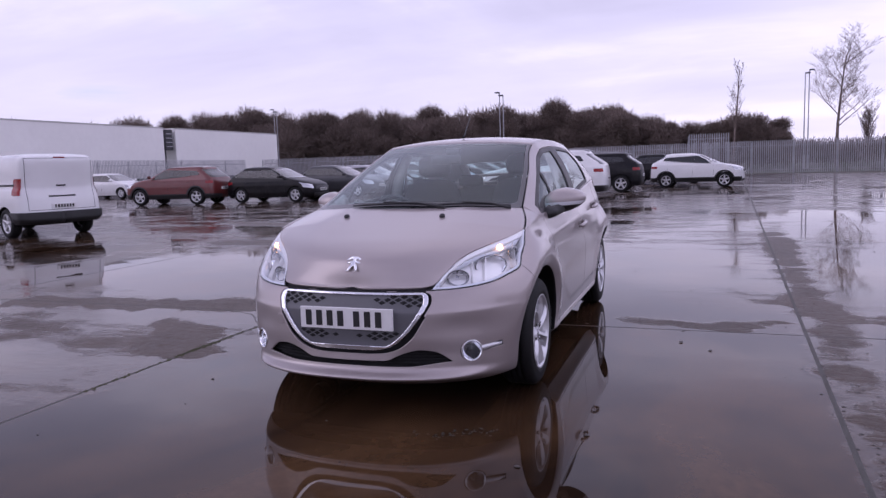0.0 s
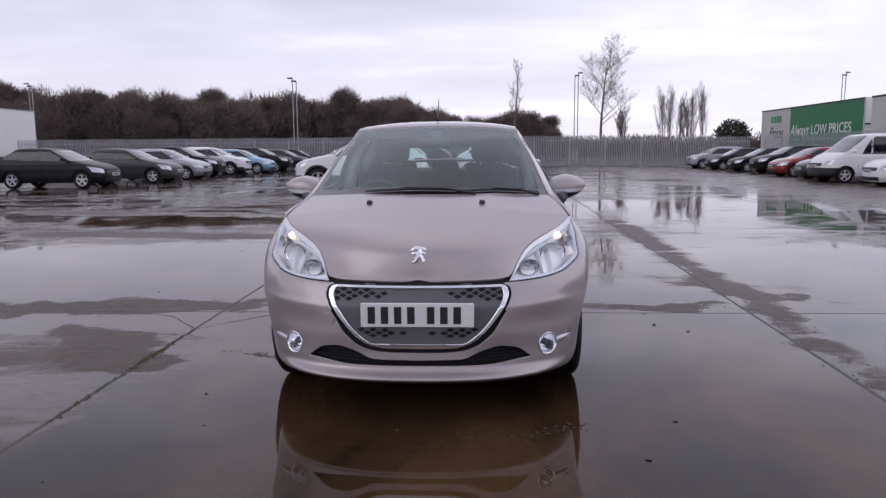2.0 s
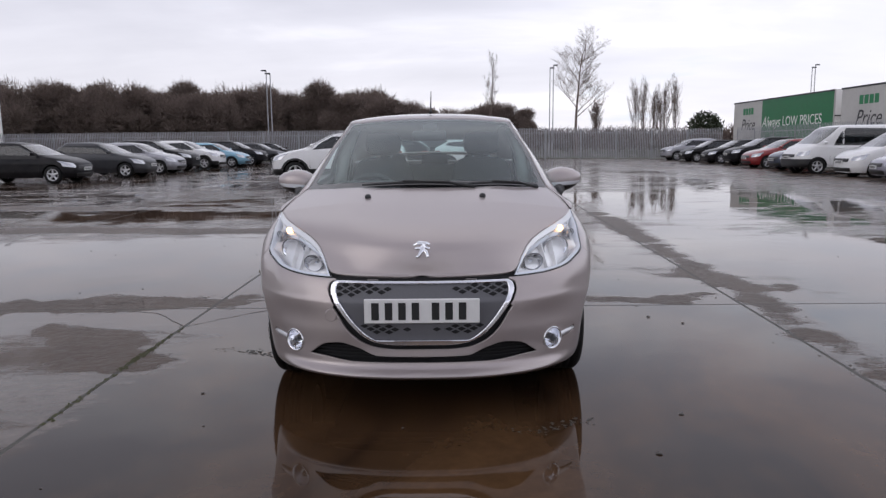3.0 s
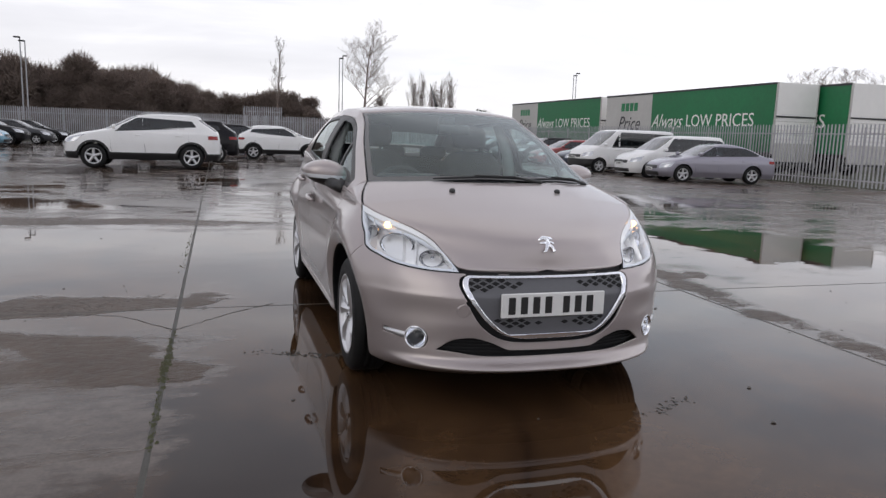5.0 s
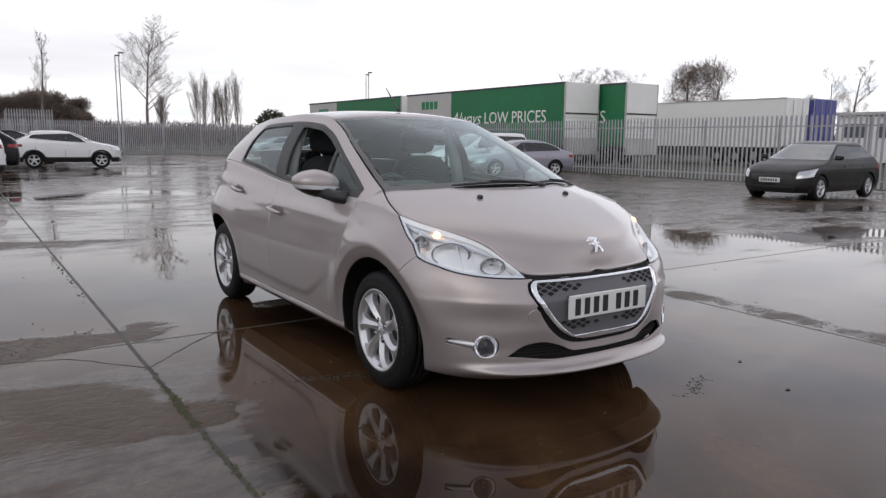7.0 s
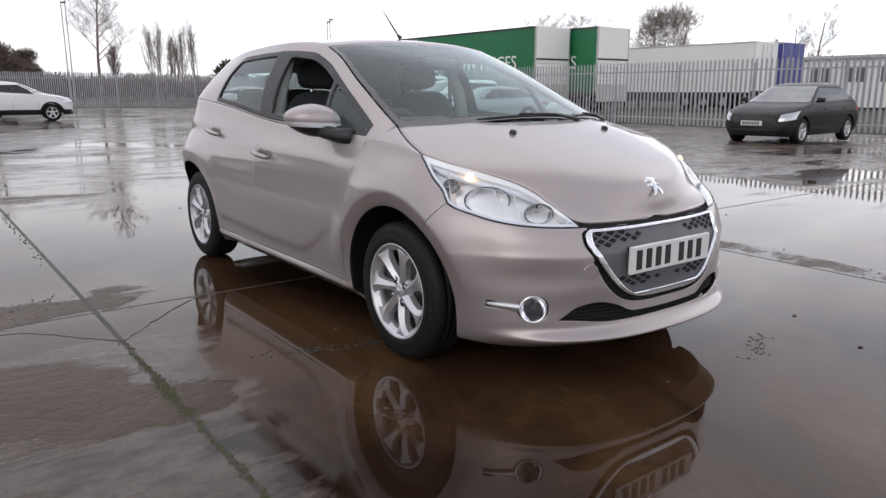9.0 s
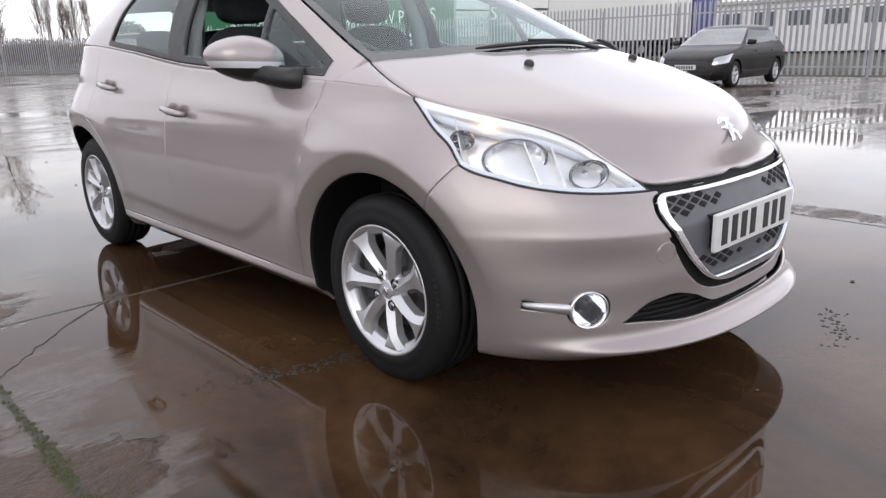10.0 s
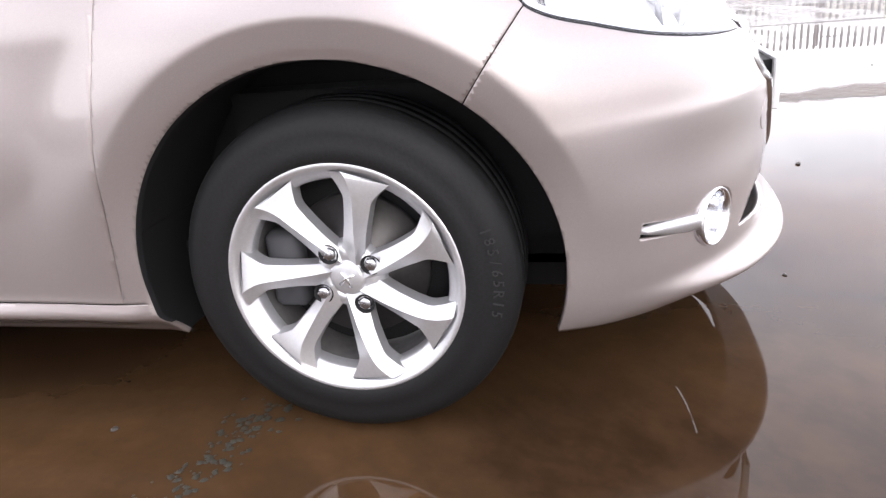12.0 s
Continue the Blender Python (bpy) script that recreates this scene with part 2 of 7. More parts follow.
    bed = mix_rgb(t, ramp(t, silt, [(0.38, 0.0), (0.64, 1.0)]), (0.018, 0.0100, 0.0062), (0.078, 0.042, 0.020))
    bed = mix_rgb(t, 1.0, bed, ramp(t, speck, [(0.3, 0.85), (0.7, 1.15)]), "MULTIPLY")
    link(t, mix_rgb(t, film, bed, damp), p.inputs["Base Color"])
    rough_film = ramp(t, edge, [(0.3, 0.10), (0.7, 0.25)])
    depth_rough = ramp(t, high, [(0.36, 0.012), (0.45, 0.035), (0.50, 0.085)])
    rough = mix_rgb(t, film, depth_rough, rough_film)
    rough = mix_rgb(t, bare, rough, ramp(t, speck, [(0.3, 0.28), (0.7, 0.46)]))
    link(t, rough, p.inputs["Roughness"])
    link(t, mix_rgb(t, bare, mix_rgb(t, film, (0.5, 0.5, 0.5), (0.44, 0.44, 0.44)), (0.26, 0.26, 0.26)), p.inputs["Specular IOR Level"])
    p.inputs["IOR"].default_value = 1.33
    ripple = noise_at(2.2, 2.0, 0.4)
    h = math_node(t, "ADD", math_node(t, "MULTIPLY", math_node(t, "MULTIPLY", grit, bare), 0.0025), math_node(t, "MULTIPLY", ripple, 0.0008))
    h = math_node(t, "ADD", h, math_node(t, "MULTIPLY", math_node(t, "MULTIPLY", speck, bare), 0.010))
    h = math_node(t, "ADD", h, math_node(t, "MULTIPLY", math_node(t, "MULTIPLY", speck, film), 0.0012))
    b = node(t, "ShaderNodeBump", Strength=1.0, Distance=1.0)
    link(t, h, b.inputs["Height"])
    link(t, b.outputs[0], p.inputs["Normal"])
    return m


M_GROUND = wet_concrete()
M_JOINT = plain("joint_filler", (0.035, 0.032, 0.024), 0.55, grain=0.4, scale=90, bump=0.004)
M_MOSS = plain("moss", (0.050, 0.052, 0.018), 0.8, grain=0.5, scale=140, bump=0.004)
M_STONE = plain("pebble", (0.06, 0.052, 0.045), 0.4, grain=0.3, scale=200)
M_STEEL = plain("galvanised_steel", (0.40, 0.40, 0.42), 0.55, 0.25, grain=0.15, scale=25, stain=0.2)
M_RUBBER = plain("tyre_rubber", (0.0095, 0.0095, 0.0100), 0.60, grain=0.3, scale=180, bump=0.0006, ior=1.32)
M_LETTER = plain("raised_rubber_letters", (0.021, 0.021, 0.022), 0.5)
M_PLASTIC = plain("black_plastic", (0.018, 0.018, 0.019), 0.42, grain=0.2, scale=300)
M_DARK = plain("dark_lining", (0.008, 0.008, 0.009), 0.85)
M_CHROME = plain("chrome", (0.86, 0.87, 0.9), 0.09, 1.0)
M_ALLOY = plain("silver_alloy", (0.62, 0.62, 0.64), 0.37, 0.72, coat=0.3, grain=0.05, scale=200)
M_GLASS = glass("window_glass", (0.78, 0.92, 0.90), gloss_least=0.032, shine=(0.93, 1.0, 1.0))
M_GLASS_DARK = glass("tinted_window_glass", (0.15, 0.18, 0.19), gloss_least=0.07)
M_GLASS_SCREEN = glass("raked_screen_glass", (0.22, 0.26, 0.27), gloss_least=0.20)
M_LENS = glass("clear_lens", (0.93, 0.95, 0.97))
M_LAMP_IN = plain("lamp_reflector", (0.9, 0.9, 0.93), 0.12, 1.0)
M_LAMP_FAR = plain("lamp_glass_far", (0.50, 0.51, 0.53), 0.14, 0.75, coat=1.0)
M_RED_LENS = plain("red_lens", (0.26, 0.006, 0.008), 0.2, coat=0.25)
M_PLATE = plain("plate_white", (0.74, 0.74, 0.73), 0.35, grain=0.03)
M_INK = plain("black_ink", (0.015, 0.015, 0.016), 0.4)
M_FABRIC = plain("seat_fabric", (0.022, 0.022, 0.026), 0.9, grain=0.25, scale=40)
M_TRIM = plain("cabin_trim", (0.045, 0.045, 0.05), 0.7, grain=0.2, scale=50)
M_LINING = plain("pale_lining", (0.42, 0.42, 0.41), 0.8, grain=0.06)
M_BARK = plain("bark", (0.16, 0.13, 0.115), 0.9, grain=0.35, scale=12)
M_TWIG = plain("twigs", (0.170, 0.130, 0.112), 0.9, grain=0.4, scale=3)
M_EVERGREEN = plain("ivy_leaf", (0.030, 0.040, 0.018), 0.6, grain=0.4, scale=6)
M_SCRUB = plain("scrub", (0.165, 0.126, 0.108), 0.95, grain=0.4, scale=2)
M_WHITE_SIDE = plain("white_trailer_side", (0.84, 0.83, 0.81), 0.42, grain=0.02, scale=3, stain=0.05)
M_GREY_SIDE = plain("grey_trailer_side", (0.50, 0.49, 0.47), 0.5, grain=0.05, scale=8, stain=0.12)
M_GREEN_SIDE = plain("green_curtain", (0.012, 0.165, 0.060), 0.45, grain=0.08, scale=6, stain=0.15)
M_GREEN_MARK = plain("green_mark", (0.012, 0.20, 0.075), 0.5)
M_BLUE_SIDE = plain("blue_trailer_side", (0.075, 0.085, 0.30), 0.5, grain=0.06, scale=8, stain=0.1)
M_PANE = plain("grey_window_pane", (0.13, 0.14, 0.15), 0.2, coat=0.5)
M_CHASSIS = plain("chassis_grey", (0.05, 0.05, 0.055), 0.7, grain=0.2, scale=20)
M_FIELD = plain("rough_field", (0.055, 0.055, 0.035), 0.95, grain=0.4, scale=2, bump=0.02)


# ---- mesh helpers ----
def mesh_of(name, verts, faces, mat, smooth=True):
    me = bpy.data.meshes.new(name)
    me.from_pydata([tuple(map(float, v)) for v in verts], [], [tuple(map(int, f)) for f in faces])
    me.materials.append(mat)
    if smooth:
        me.shade_smooth()
    me.update()
    return me


def join(*pieces):
    """Several (verts, faces) as one."""
    verts, faces = [], []
    for v, f in pieces:
        n = len(verts)
        verts.extend([tuple(p) for p in v])
        faces.extend([tuple(i + n for i in q) for q in f])
    return verts, faces


def moved(piece, m):
    return [tuple(m @ Vector(p)) for p in piece[0]], piece[1]


def mirrored(piece):
    return [(-p[0], p[1], p[2]) for p in piece[0]], [tuple(reversed(q)) for q in piece[1]]


def outward(piece, mid=(0.0, 1.2, 0.55)):
    """Turns the faces of an open sheet so that they look away from mid."""
    p, total = np.array(piece[0], float), 0.0
    for q in piece[1][:: max(1, len(piece[1]) // 400)]:
        w = np.cross(p[q[1]] - p[q[0]], p[q[2]] - p[q[0]])
        total += float(w @ (p[q[0]] - np.array(mid)))
    return piece if total >= 0 else (piece[0], [tuple(reversed(q)) for q in piece[1]])


def part(name, piece, mat, parent, label="", smooth=True, thick=0.0, edge=0.0):
    if thick and not isinstance(piece, bpy.types.Mesh):
        piece = outward(piece)
    me = piece if isinstance(piece, bpy.types.Mesh) else mesh_of(name, *piece, mat, smooth)
    ob = new(name, me)
    if parent is not None:
        ob.parent = parent
    if label:
        ob["label"] = label
    if thick:
        mod = ob.modifiers.new("thickness", "SOLIDIFY")
        mod.thickness, mod.offset = thick, -1.0
    if edge:
        mod = ob.modifiers.new("edge", "BEVEL")
        mod.width, mod.segments, mod.limit_method = edge, 2, "ANGLE"
    return ob


def thing(name, label, category, group="", at=None):
    ob = new(name)
    ob.empty_display_size = 0.1
    if at is not None:
        ob.matrix_basis = at
    return tagged(ob, label, category, group)


def box(x0, x1, y0, y1, z0, z1, b=0.0):
    """A box with chamfered upright and level edges."""
    if not b:
        v = [(x, y, z) for z in (z0, z1) for x, y in ((x0, y0), (x1, y0), (x1, y1), (x0, y1))]
        return v, [(3, 2, 1, 0), (4, 5, 6, 7), (0, 1, 5, 4), (1, 2, 6, 5), (2, 3, 7, 6), (3, 0, 4, 7)]
    v, f = [], []
    for z, i in ((z0, b), (z0 + b, 0), (z1 - b, 0), (z1, b)):
        for x, y in ((x0 + b, y0 + i), (x1 - b, y0 + i), (x1 - i, y0 + b), (x1 - i, y1 - b), (x1 - b, y1 - i), (x0 + b, y1 - i), (x0 + i, y1 - b), (x0 + i, y0 + b)):
            v.append((x, y, z))
    for k in range(3):
        for j in range(8):
            f.append((8 * k + j, 8 * k + (j + 1) % 8, 8 * k + 8 + (j + 1) % 8, 8 * k + 8 + j))
    f += [tuple(range(7, -1, -1)), tuple(range(24, 32))]
    return v, f


def lathe(profile, n=32, axis="x", close=False):
    """Turns (radius, place along the axis) about the axis."""
    v, f = [], []
    for r, a in profile:
        for k in range(n):
            w = 2 * math.pi * k / n
            v.append((a, r * math.cos(w), r * math.sin(w)) if axis == "x" else (r * math.cos(w), r * math.sin(w), a))
    m = len(profile)
    for i in range(m - 1 + (1 if close else 0)):
        for k in range(n):
            a, b = i * n + k, i * n + (k + 1) % n
            c, d = ((i + 1) % m) * n + (k + 1) % n, ((i + 1) % m) * n + k
            f.append((a, b, c, d))
    return v, f


def tube(points, radii, n=6):
    """A round bar along points."""
    v, f = [], []
    pts = [Vector(p) for p in points]
    up = Vector((0.13, 0.21, 0.97))
    for i, p in enumerate(pts):
        d = (pts[min(i + 1, len(pts) - 1)] - pts[max(i - 1, 0)]).normalized()
        a = d.cross(up)
        if a.length < 1e-3:
            a = d.cross(Vector((1, 0, 0)))
        a.normalize()
        b = d.cross(a)
        r = radii[i] if isinstance(radii, (list, tuple)) else radii
        for k in range(n):
            w = 2 * math.pi * k / n
            v.append(tuple(p + r * (math.cos(w) * a + math.sin(w) * b)))
    for i in range(len(pts) - 1):
        for k in range(n):
            f.append((i * n + k, i * n + (k + 1) % n, (i + 1) * n + (k + 1) % n, (i + 1) * n + k))
    f += [tuple(range(n - 1, -1, -1)), tuple((len(pts) - 1) * n + k for k in range(n))]
    return v, f


def smooth_curve(xs, ys):
    """A smooth, never overshooting curve through (xs, ys); works on arrays."""
    xs, ys = np.array(xs, float), np.array(ys, float)
    h, d = np.diff(xs), np.diff(ys) / np.diff(xs)
    m = np.zeros(len(xs))
    for k in range(1, len(xs) - 1):
        if d[k - 1] * d[k] > 0:
            w1, w2 = 2 * h[k] + h[k - 1], h[k] + 2 * h[k - 1]
            m[k] = (w1 + w2) / (w1 / d[k - 1] + w2 / d[k])
    m[0], m[-1] = d[0], d[-1]

    def at(x):
        x = np.clip(np.asarray(x, float), xs[0], xs[-1])
        k = np.clip(np.searchsorted(xs, x, side="right") - 1, 0, len(xs) - 2)
        s = (x - xs[k]) / h[k]
        return ((1 + 2 * s) * (1 - s) ** 2 * ys[k] + s * (1 - s) ** 2 * h[k] * m[k]
                + s * s * (3 - 2 * s) * ys[k + 1] + s * s * (s - 1) * h[k] * m[k + 1])
    return at


def step(a, b, x):
    """Rises smoothly from 0 at a to 1 at b."""
    s = np.clip((np.asarray(x, float) - a) / (b - a), 0, 1)
    return s * s * (3 - 2 * s)


def sheet(surf, us, vs, conds=()):
    """The grid of surf(u, v), trimmed cleanly to where every cond(x, y, z, u, v) is above 0."""
    us, vs = np.asarray(us, float), np.asarray(vs, float)
    uu, vv = np.meshgrid(us, vs, indexing="ij")
    uu, vv = uu.ravel(), vv.ravel()
    nu, nv = len(us), len(vs)

    def value(c, u, v):
        p = surf(u, v)
        return np.asarray(c(p[:, 0], p[:, 1], p[:, 2], u, v)) + 0.0 * u

    i, j = np.meshgrid(np.arange(nu - 1), np.arange(nv - 1), indexing="ij")
    a = (i * nv + j).ravel()
    cells = np.stack([a, a + nv, a + nv + 1, a + 1], 1)
    keep = np.ones(len(cells), bool)
    mixed = np.zeros((len(conds), len(cells)), bool)
    for k, c in enumerate(conds):
        w = value(c, uu, vv)[cells]
        keep &= w.max(1) > 0
        mixed[k] = w.min(1) <= 0
    whole = keep & ~mixed.any(0) if len(conds) else keep
    polys = [[(uu[q], vv[q]) for q in cell] for cell in cells[whole]]
    cut = np.nonzero(keep & ~whole)[0]
    todo = [([(uu[q], vv[q]) for q in cells[n]], n) for n in cut]
    for k, c in enumerate(conds):
        here = [(p, n) for p, n in todo if mixed[k][n]]
        rest = [(p, n) for p, n in todo if not mixed[k][n]]
        if here:
            flat = np.array([q for p, _ in here for q in p])
            w = value(c, flat[:, 0], flat[:, 1])
            at, edges, shapes = 0, [], []
            for p, n in here:
                ws = w[at:at + len(p)]
                at += len(p)
                shape = []
                for e in range(len(p)):
                    g = (e + 1) % len(p)
                    if ws[e] > 0:
                        shape.append(p[e])
                    if (ws[e] > 0) != (ws[g] > 0):
                        shape.append(len(edges))
                        lo, hi = (e, g) if ws[e] > 0 else (g, e)
                        edges.append((*p[lo], *p[hi], ws[lo], ws[hi]))
                shapes.append((shape, n))
            if edges:
                ed = np.array(edges)
                lo, hi, wl, wh = ed[:, :2].copy(), ed[:, 2:4].copy(), ed[:, 4].copy(), ed[:, 5].copy()
                for _ in range(4):
                    s = (wl / np.maximum(wl - wh, 1e-12))[:, None]
                    q = lo + s * (hi - lo)
                    wq = value(c, q[:, 0], q[:, 1])
                    up = wq > 0
                    lo[up], wl[up] = q[up], wq[up]
                    hi[~up], wh[~up] = q[~up], wq[~up]
            here = []
            for shape, n in shapes:
                p = [tuple(q[t]) if isinstance(t, int) else t for t in shape]
                if len(p) >= 3:
                    here.append((p, n))
        todo = rest + here
    polys += [p for p, _ in todo]
    verts, keys, faces = [], {}, []
    for p in polys:
        ids = []
        for u, v in p:
            key = (round(float(u), 6), round(float(v), 6))
            m = keys.get(key)
            if m is None:
                m = keys[key] = len(verts)
                verts.append((u, v))
            if m not in ids:
                ids.append(m)
        if len(ids) >= 3:
            faces.append(tuple(ids))
    if not verts:
        return [], []
    a = np.array(verts, float)
    return [tuple(p) for p in surf(a[:, 0], a[:, 1])], faces


def closed(piece):
    """Merges vertices that share a place, so that shading runs across mirrored or wrapped edges."""
    verts, faces = piece
    keys, remap, out = {}, [], []
    for p in verts:
        k = (round(p[0], 4), round(p[1], 4), round(p[2], 4))
        if k not in keys:
            keys[k] = len(out)
            out.append(p)
        remap.append(keys[k])
    good = []
    for q in faces:
        ids = []
        for i in q:
            if remap[i] not in ids:
                ids.append(remap[i])
        if len(ids) >= 3:
            good.append(tuple(ids))
    return out, good


# ---- ground ----
def fall(x):
    """Height of the yard: level, then falling gently to the east fence and rising again behind it."""
    return -0.016 * (max(0.0, min(x, 22.6) - 9.0) - 7.4 * max(0.0, min(x - 22.6, 1.85)) * 1.0)


ground = thing("ground", "wet concrete yard with rough ground beyond the fences", "ground")
ground["kind"] = "structure"
cols = [-1500.0, 9.0, 12.0, 16.0, 20.0, 22.6, 23.5, 24.5, 1500.0]
part("ground_sheet", ([(x, y, fall(x) - 0.15) for y in (-1500, 1500) for x in cols], [(k, k + 1, k + 1 + len(cols), k + len(cols)) for k in range(len(cols) - 1)]), M_FIELD, ground, "rough grass and bare soil", smooth=False)
YARD = (-36.1, 22.3, -24.0, 52.5)
bed_cols = [YARD[0], 6.5, 9.0, 12.0, 16.0, 20.0, YARD[1]]
part("yard_bed", ([(x, y, fall(x) - (0.012 if x < 7.0 else 0.07)) for y in (YARD[2], YARD[3]) for x in bed_cols], [(k, k + 1, k + 1 + len(bed_cols), k + len(bed_cols)) for k in range(len(bed_cols) - 1)]), M_JOINT, ground, "dark joint filler", smooth=False, thick=0.012)


def joint_x(k, y):
    """The k-th long joint; the bays are 4.13 m wide."""
    if k == 0:
        return -1.755
    return JOINT_X[0] + (k - 1) * 4.15 + JOINT_X[1] * (y - 1.5) * min(1.0, k) if k > 0 else -1.755 + k * 4.15


CROSS = [1.53 + 6.1 * k for k in range(-4, 9)]
slab_rows = [YARD[2]] + [y for y in CROSS if YARD[2] < y < YARD[3]] + [YARD[3]]
G = 0.007
for a, b in zip(slab_rows, slab_rows[1:]):
    for k in range(-9, 6):
        def edge_x(j, y):
            if j <= -9:
                return YARD[0]
            if j >= 6:
                return YARD[1]
            return joint_x(j, y)
        y0, y1 = a + G, b - G
        q = [(edge_x(k, y0) + G, y0), (edge_x(k + 1, y0) - G, y0), (edge_x(k + 1, y1) - G, y1), (edge_x(k, y1) + G, y1)]
        if q[1][0] - q[0][0] < 0.2:
            continue
        cxm, cym = sum(p[0] for p in q) / 4, sum(p[1] for p in q) / 4
        v, f = [], []
        for z, inset in ((-0.075, 0.0), (-0.005, 0.0), (0.0, 0.006)):
            for x, y in q:
                v.append((x - inset * (1 if x > cxm else -1) - cxm, y - inset * (1 if y > cym else -1) - cym, z + fall(x)))
        for i in (0, 4):
            for j in range(4):
                f.append((i + j, i + (j + 1) % 4, i + 4 + (j + 1) % 4, i + 4 + j))
        f.append((8, 9, 10, 11))
        slab = part("concrete_slab", (v, f), M_GROUND, ground, smooth=False)
        slab.location = (cxm, cym, 0)

# moss and weeds along the joints near the car
rng = random.Random(4)


def moss_line(x0, y0, x1, y1, count, wide):
    v, f = [], []
    for _ in range(count):
        s = rng.random()
        x, y = x0 + s * (x1 - x0) + rng.gauss(0, wide), y0 + s * (y1 - y0) + rng.gauss(0, wide)
        r = rng.uniform(0.004, 0.016)
        n = len(v)
        for k in range(6):
            w = k * math.pi / 3 + rng.random()
            v.append((x + r * math.cos(w), y + r * math.sin(w) * 1.4, -0.004))
        v.append((x, y, rng.uniform(0.003, 0.010)))
        f += [(n + k, n + (k + 1) % 6, n + 6) for k in range(6)]
    return v, f


moss = thing("moss", "green moss and weeds growing in the concrete joint", "moss")
moss["kind"] = "stuff"
part("moss_clumps", join(moss_line(-1.755, -0.9, -1.755, 0.95, 170, 0.009), moss_line(-1.757, 0.0, -1.757, 0.45, 120, 0.014), moss_line(-1.8, 2.9, -1.78, 5.5, 60, 0.012)), M_MOSS, moss)


def pebble(x, y, r, parent):
    v, f = [], []
    for i in range(1, 4):
        for k in range(7):
            w, p = k * 2 * math.pi / 7, i * math.pi / 8
            q = r * rng.uniform(0.8, 1.2)
            v.append((x + q * math.sin(p) * math.cos(w), y + 0.8 * q * math.sin(p) * math.sin(w), 0.55 * q * math.cos(p)))
    v.append((x, y, 0.55 * r))
    f = [(7 * i + k, 7 * (i + 1) + k, 7 * (i + 1) + (k + 1) % 7, 7 * i + (k + 1) % 7) for i in range(2) for k in range(7)]
    f += [(k, (k + 1) % 7, 21) for k in range(7)]
    return v, f


def crack(points, wide):
    """A broken line in the concrete: a ragged dark strip just proud of it."""
    v, f = [], []
    path = []
    for (x0, y0), (x1, y1) in zip(points, points[1:]):
        n = max(2, int(math.hypot(x1 - x0, y1 - y0) / 0.04))
        path += [(x0 + (x1 - x0) * k / n, y0 + (y1 - y0) * k / n) for k in range(n)]
    path.append(points[-1])
    for x, y in path:
        dx, dy, w = rng.gauss(0, 0.006), rng.gauss(0, 0.006), wide * rng.uniform(0.5, 1.4)
        v += [(x + dx, y + dy - w, 0.0015), (x + dx, y + dy + w, 0.0015)]
    f = [(2 * k, 2 * k + 2, 2 * k + 3, 2 * k + 1) for k in range(len(path) - 1)]
    return v, f


for pts, wide in (([(-1.755, 0.965), (-1.62, 1.10), (-1.42, 1.33), (-1.10, 1.60)], 0.006), ([(-1.755, 0.965), (-1.92, 1.17), (-2.12, 1.39), (-2.5, 1.50)], 0.006)):
    part("broken_joint", crack(pts, wide), M_JOINT, ground, "ragged crack across a slab corner", smooth=False)


def flecks(x0, y0, x1, y1, count, wide, size):
    v, f = [], []
    for _ in range(count):
        s = rng.random()
        x, y = x0 + s * (x1 - x0) + rng.gauss(0, wide), y0 + s * (y1 - y0) + rng.gauss(0, wide)
        n, r = len(v), size * rng.uniform(0.4, 1.5)
        m = rng.randint(5, 7)
        for k in range(m):
            w = k * 2 * math.pi / m
            q = r * rng.uniform(0.5, 1.2)
            v.append((x + q * math.cos(w), y + q * math.sin(w), 0.001))
        v.append((x, y, 0.001 + r * 0.35))
        f += [(n + k, n + (k + 1) % m, n + m) for k in range(m)]
    return v, f


silt_drift = thing("silt_and_leaf_bits", "dark leaf bits and silt drifted on the wet slab", "debris")
silt_drift["kind"] = "stuff"
part("debris_flecks", join(flecks(-1.12, 0.33, -0.74, 0.20, 150, 0.028, 0.007), flecks(-1.35, 0.42, -1.05, 0.30, 40, 0.03, 0.006), flecks(0.45, -0.95, 0.80, -0.80, 60, 0.03, 0.007), flecks(-2.9, 1.6, -1.9, 1.9, 160, 0.12, 0.008), flecks(2.45, -1.0, 2.6, 4.0, 160, 0.10, 0.008)), M_JOINT, silt_drift)

pebbles = thing("loose_pebbles", "small dark pebbles and grit lying on wet concrete", "pebbles")
pebbles["kind"] = "stuff"
spots = [(1.56, 1.14, 0.018), (1.75, 0.95, 0.016), (0.975, -1.18, 0.016), (1.2, -0.75, 0.014), (1.1, -1.9, 0.014), (2.2, -1.3, 0.014), (-1.15, -0.42, 0.012)]
spots += [(rng.uniform(-4.5, 5.5), rng.uniform(-3.6, 7.0), rng.uniform(0.006, 0.015)) for _ in range(70)]
part("pebble_scatter", join(*[pebble(x, y, r, None) for x, y, r in spots]), M_STONE, pebbles)

# ---- palisade fences ----
def pale(h, wide=0.070):
    v = []
    for z in (0.06, h - 0.10):
        v += [(-wide / 2, 0.006, z), (-wide / 6, -0.010, z), (wide / 6, -0.010, z), (wide / 2, 0.006, z)]
    v += [(-wide / 3.0, 0.0, h - 0.02), (0, -0.010, h), (wide / 3.0, 0.0, h - 0.02)]
    return v, [(0, 1, 5, 4), (1, 2, 6, 5), (2, 3, 7, 6), (4, 5, 9, 8), (5, 6, 9), (6, 7, 10, 9)]


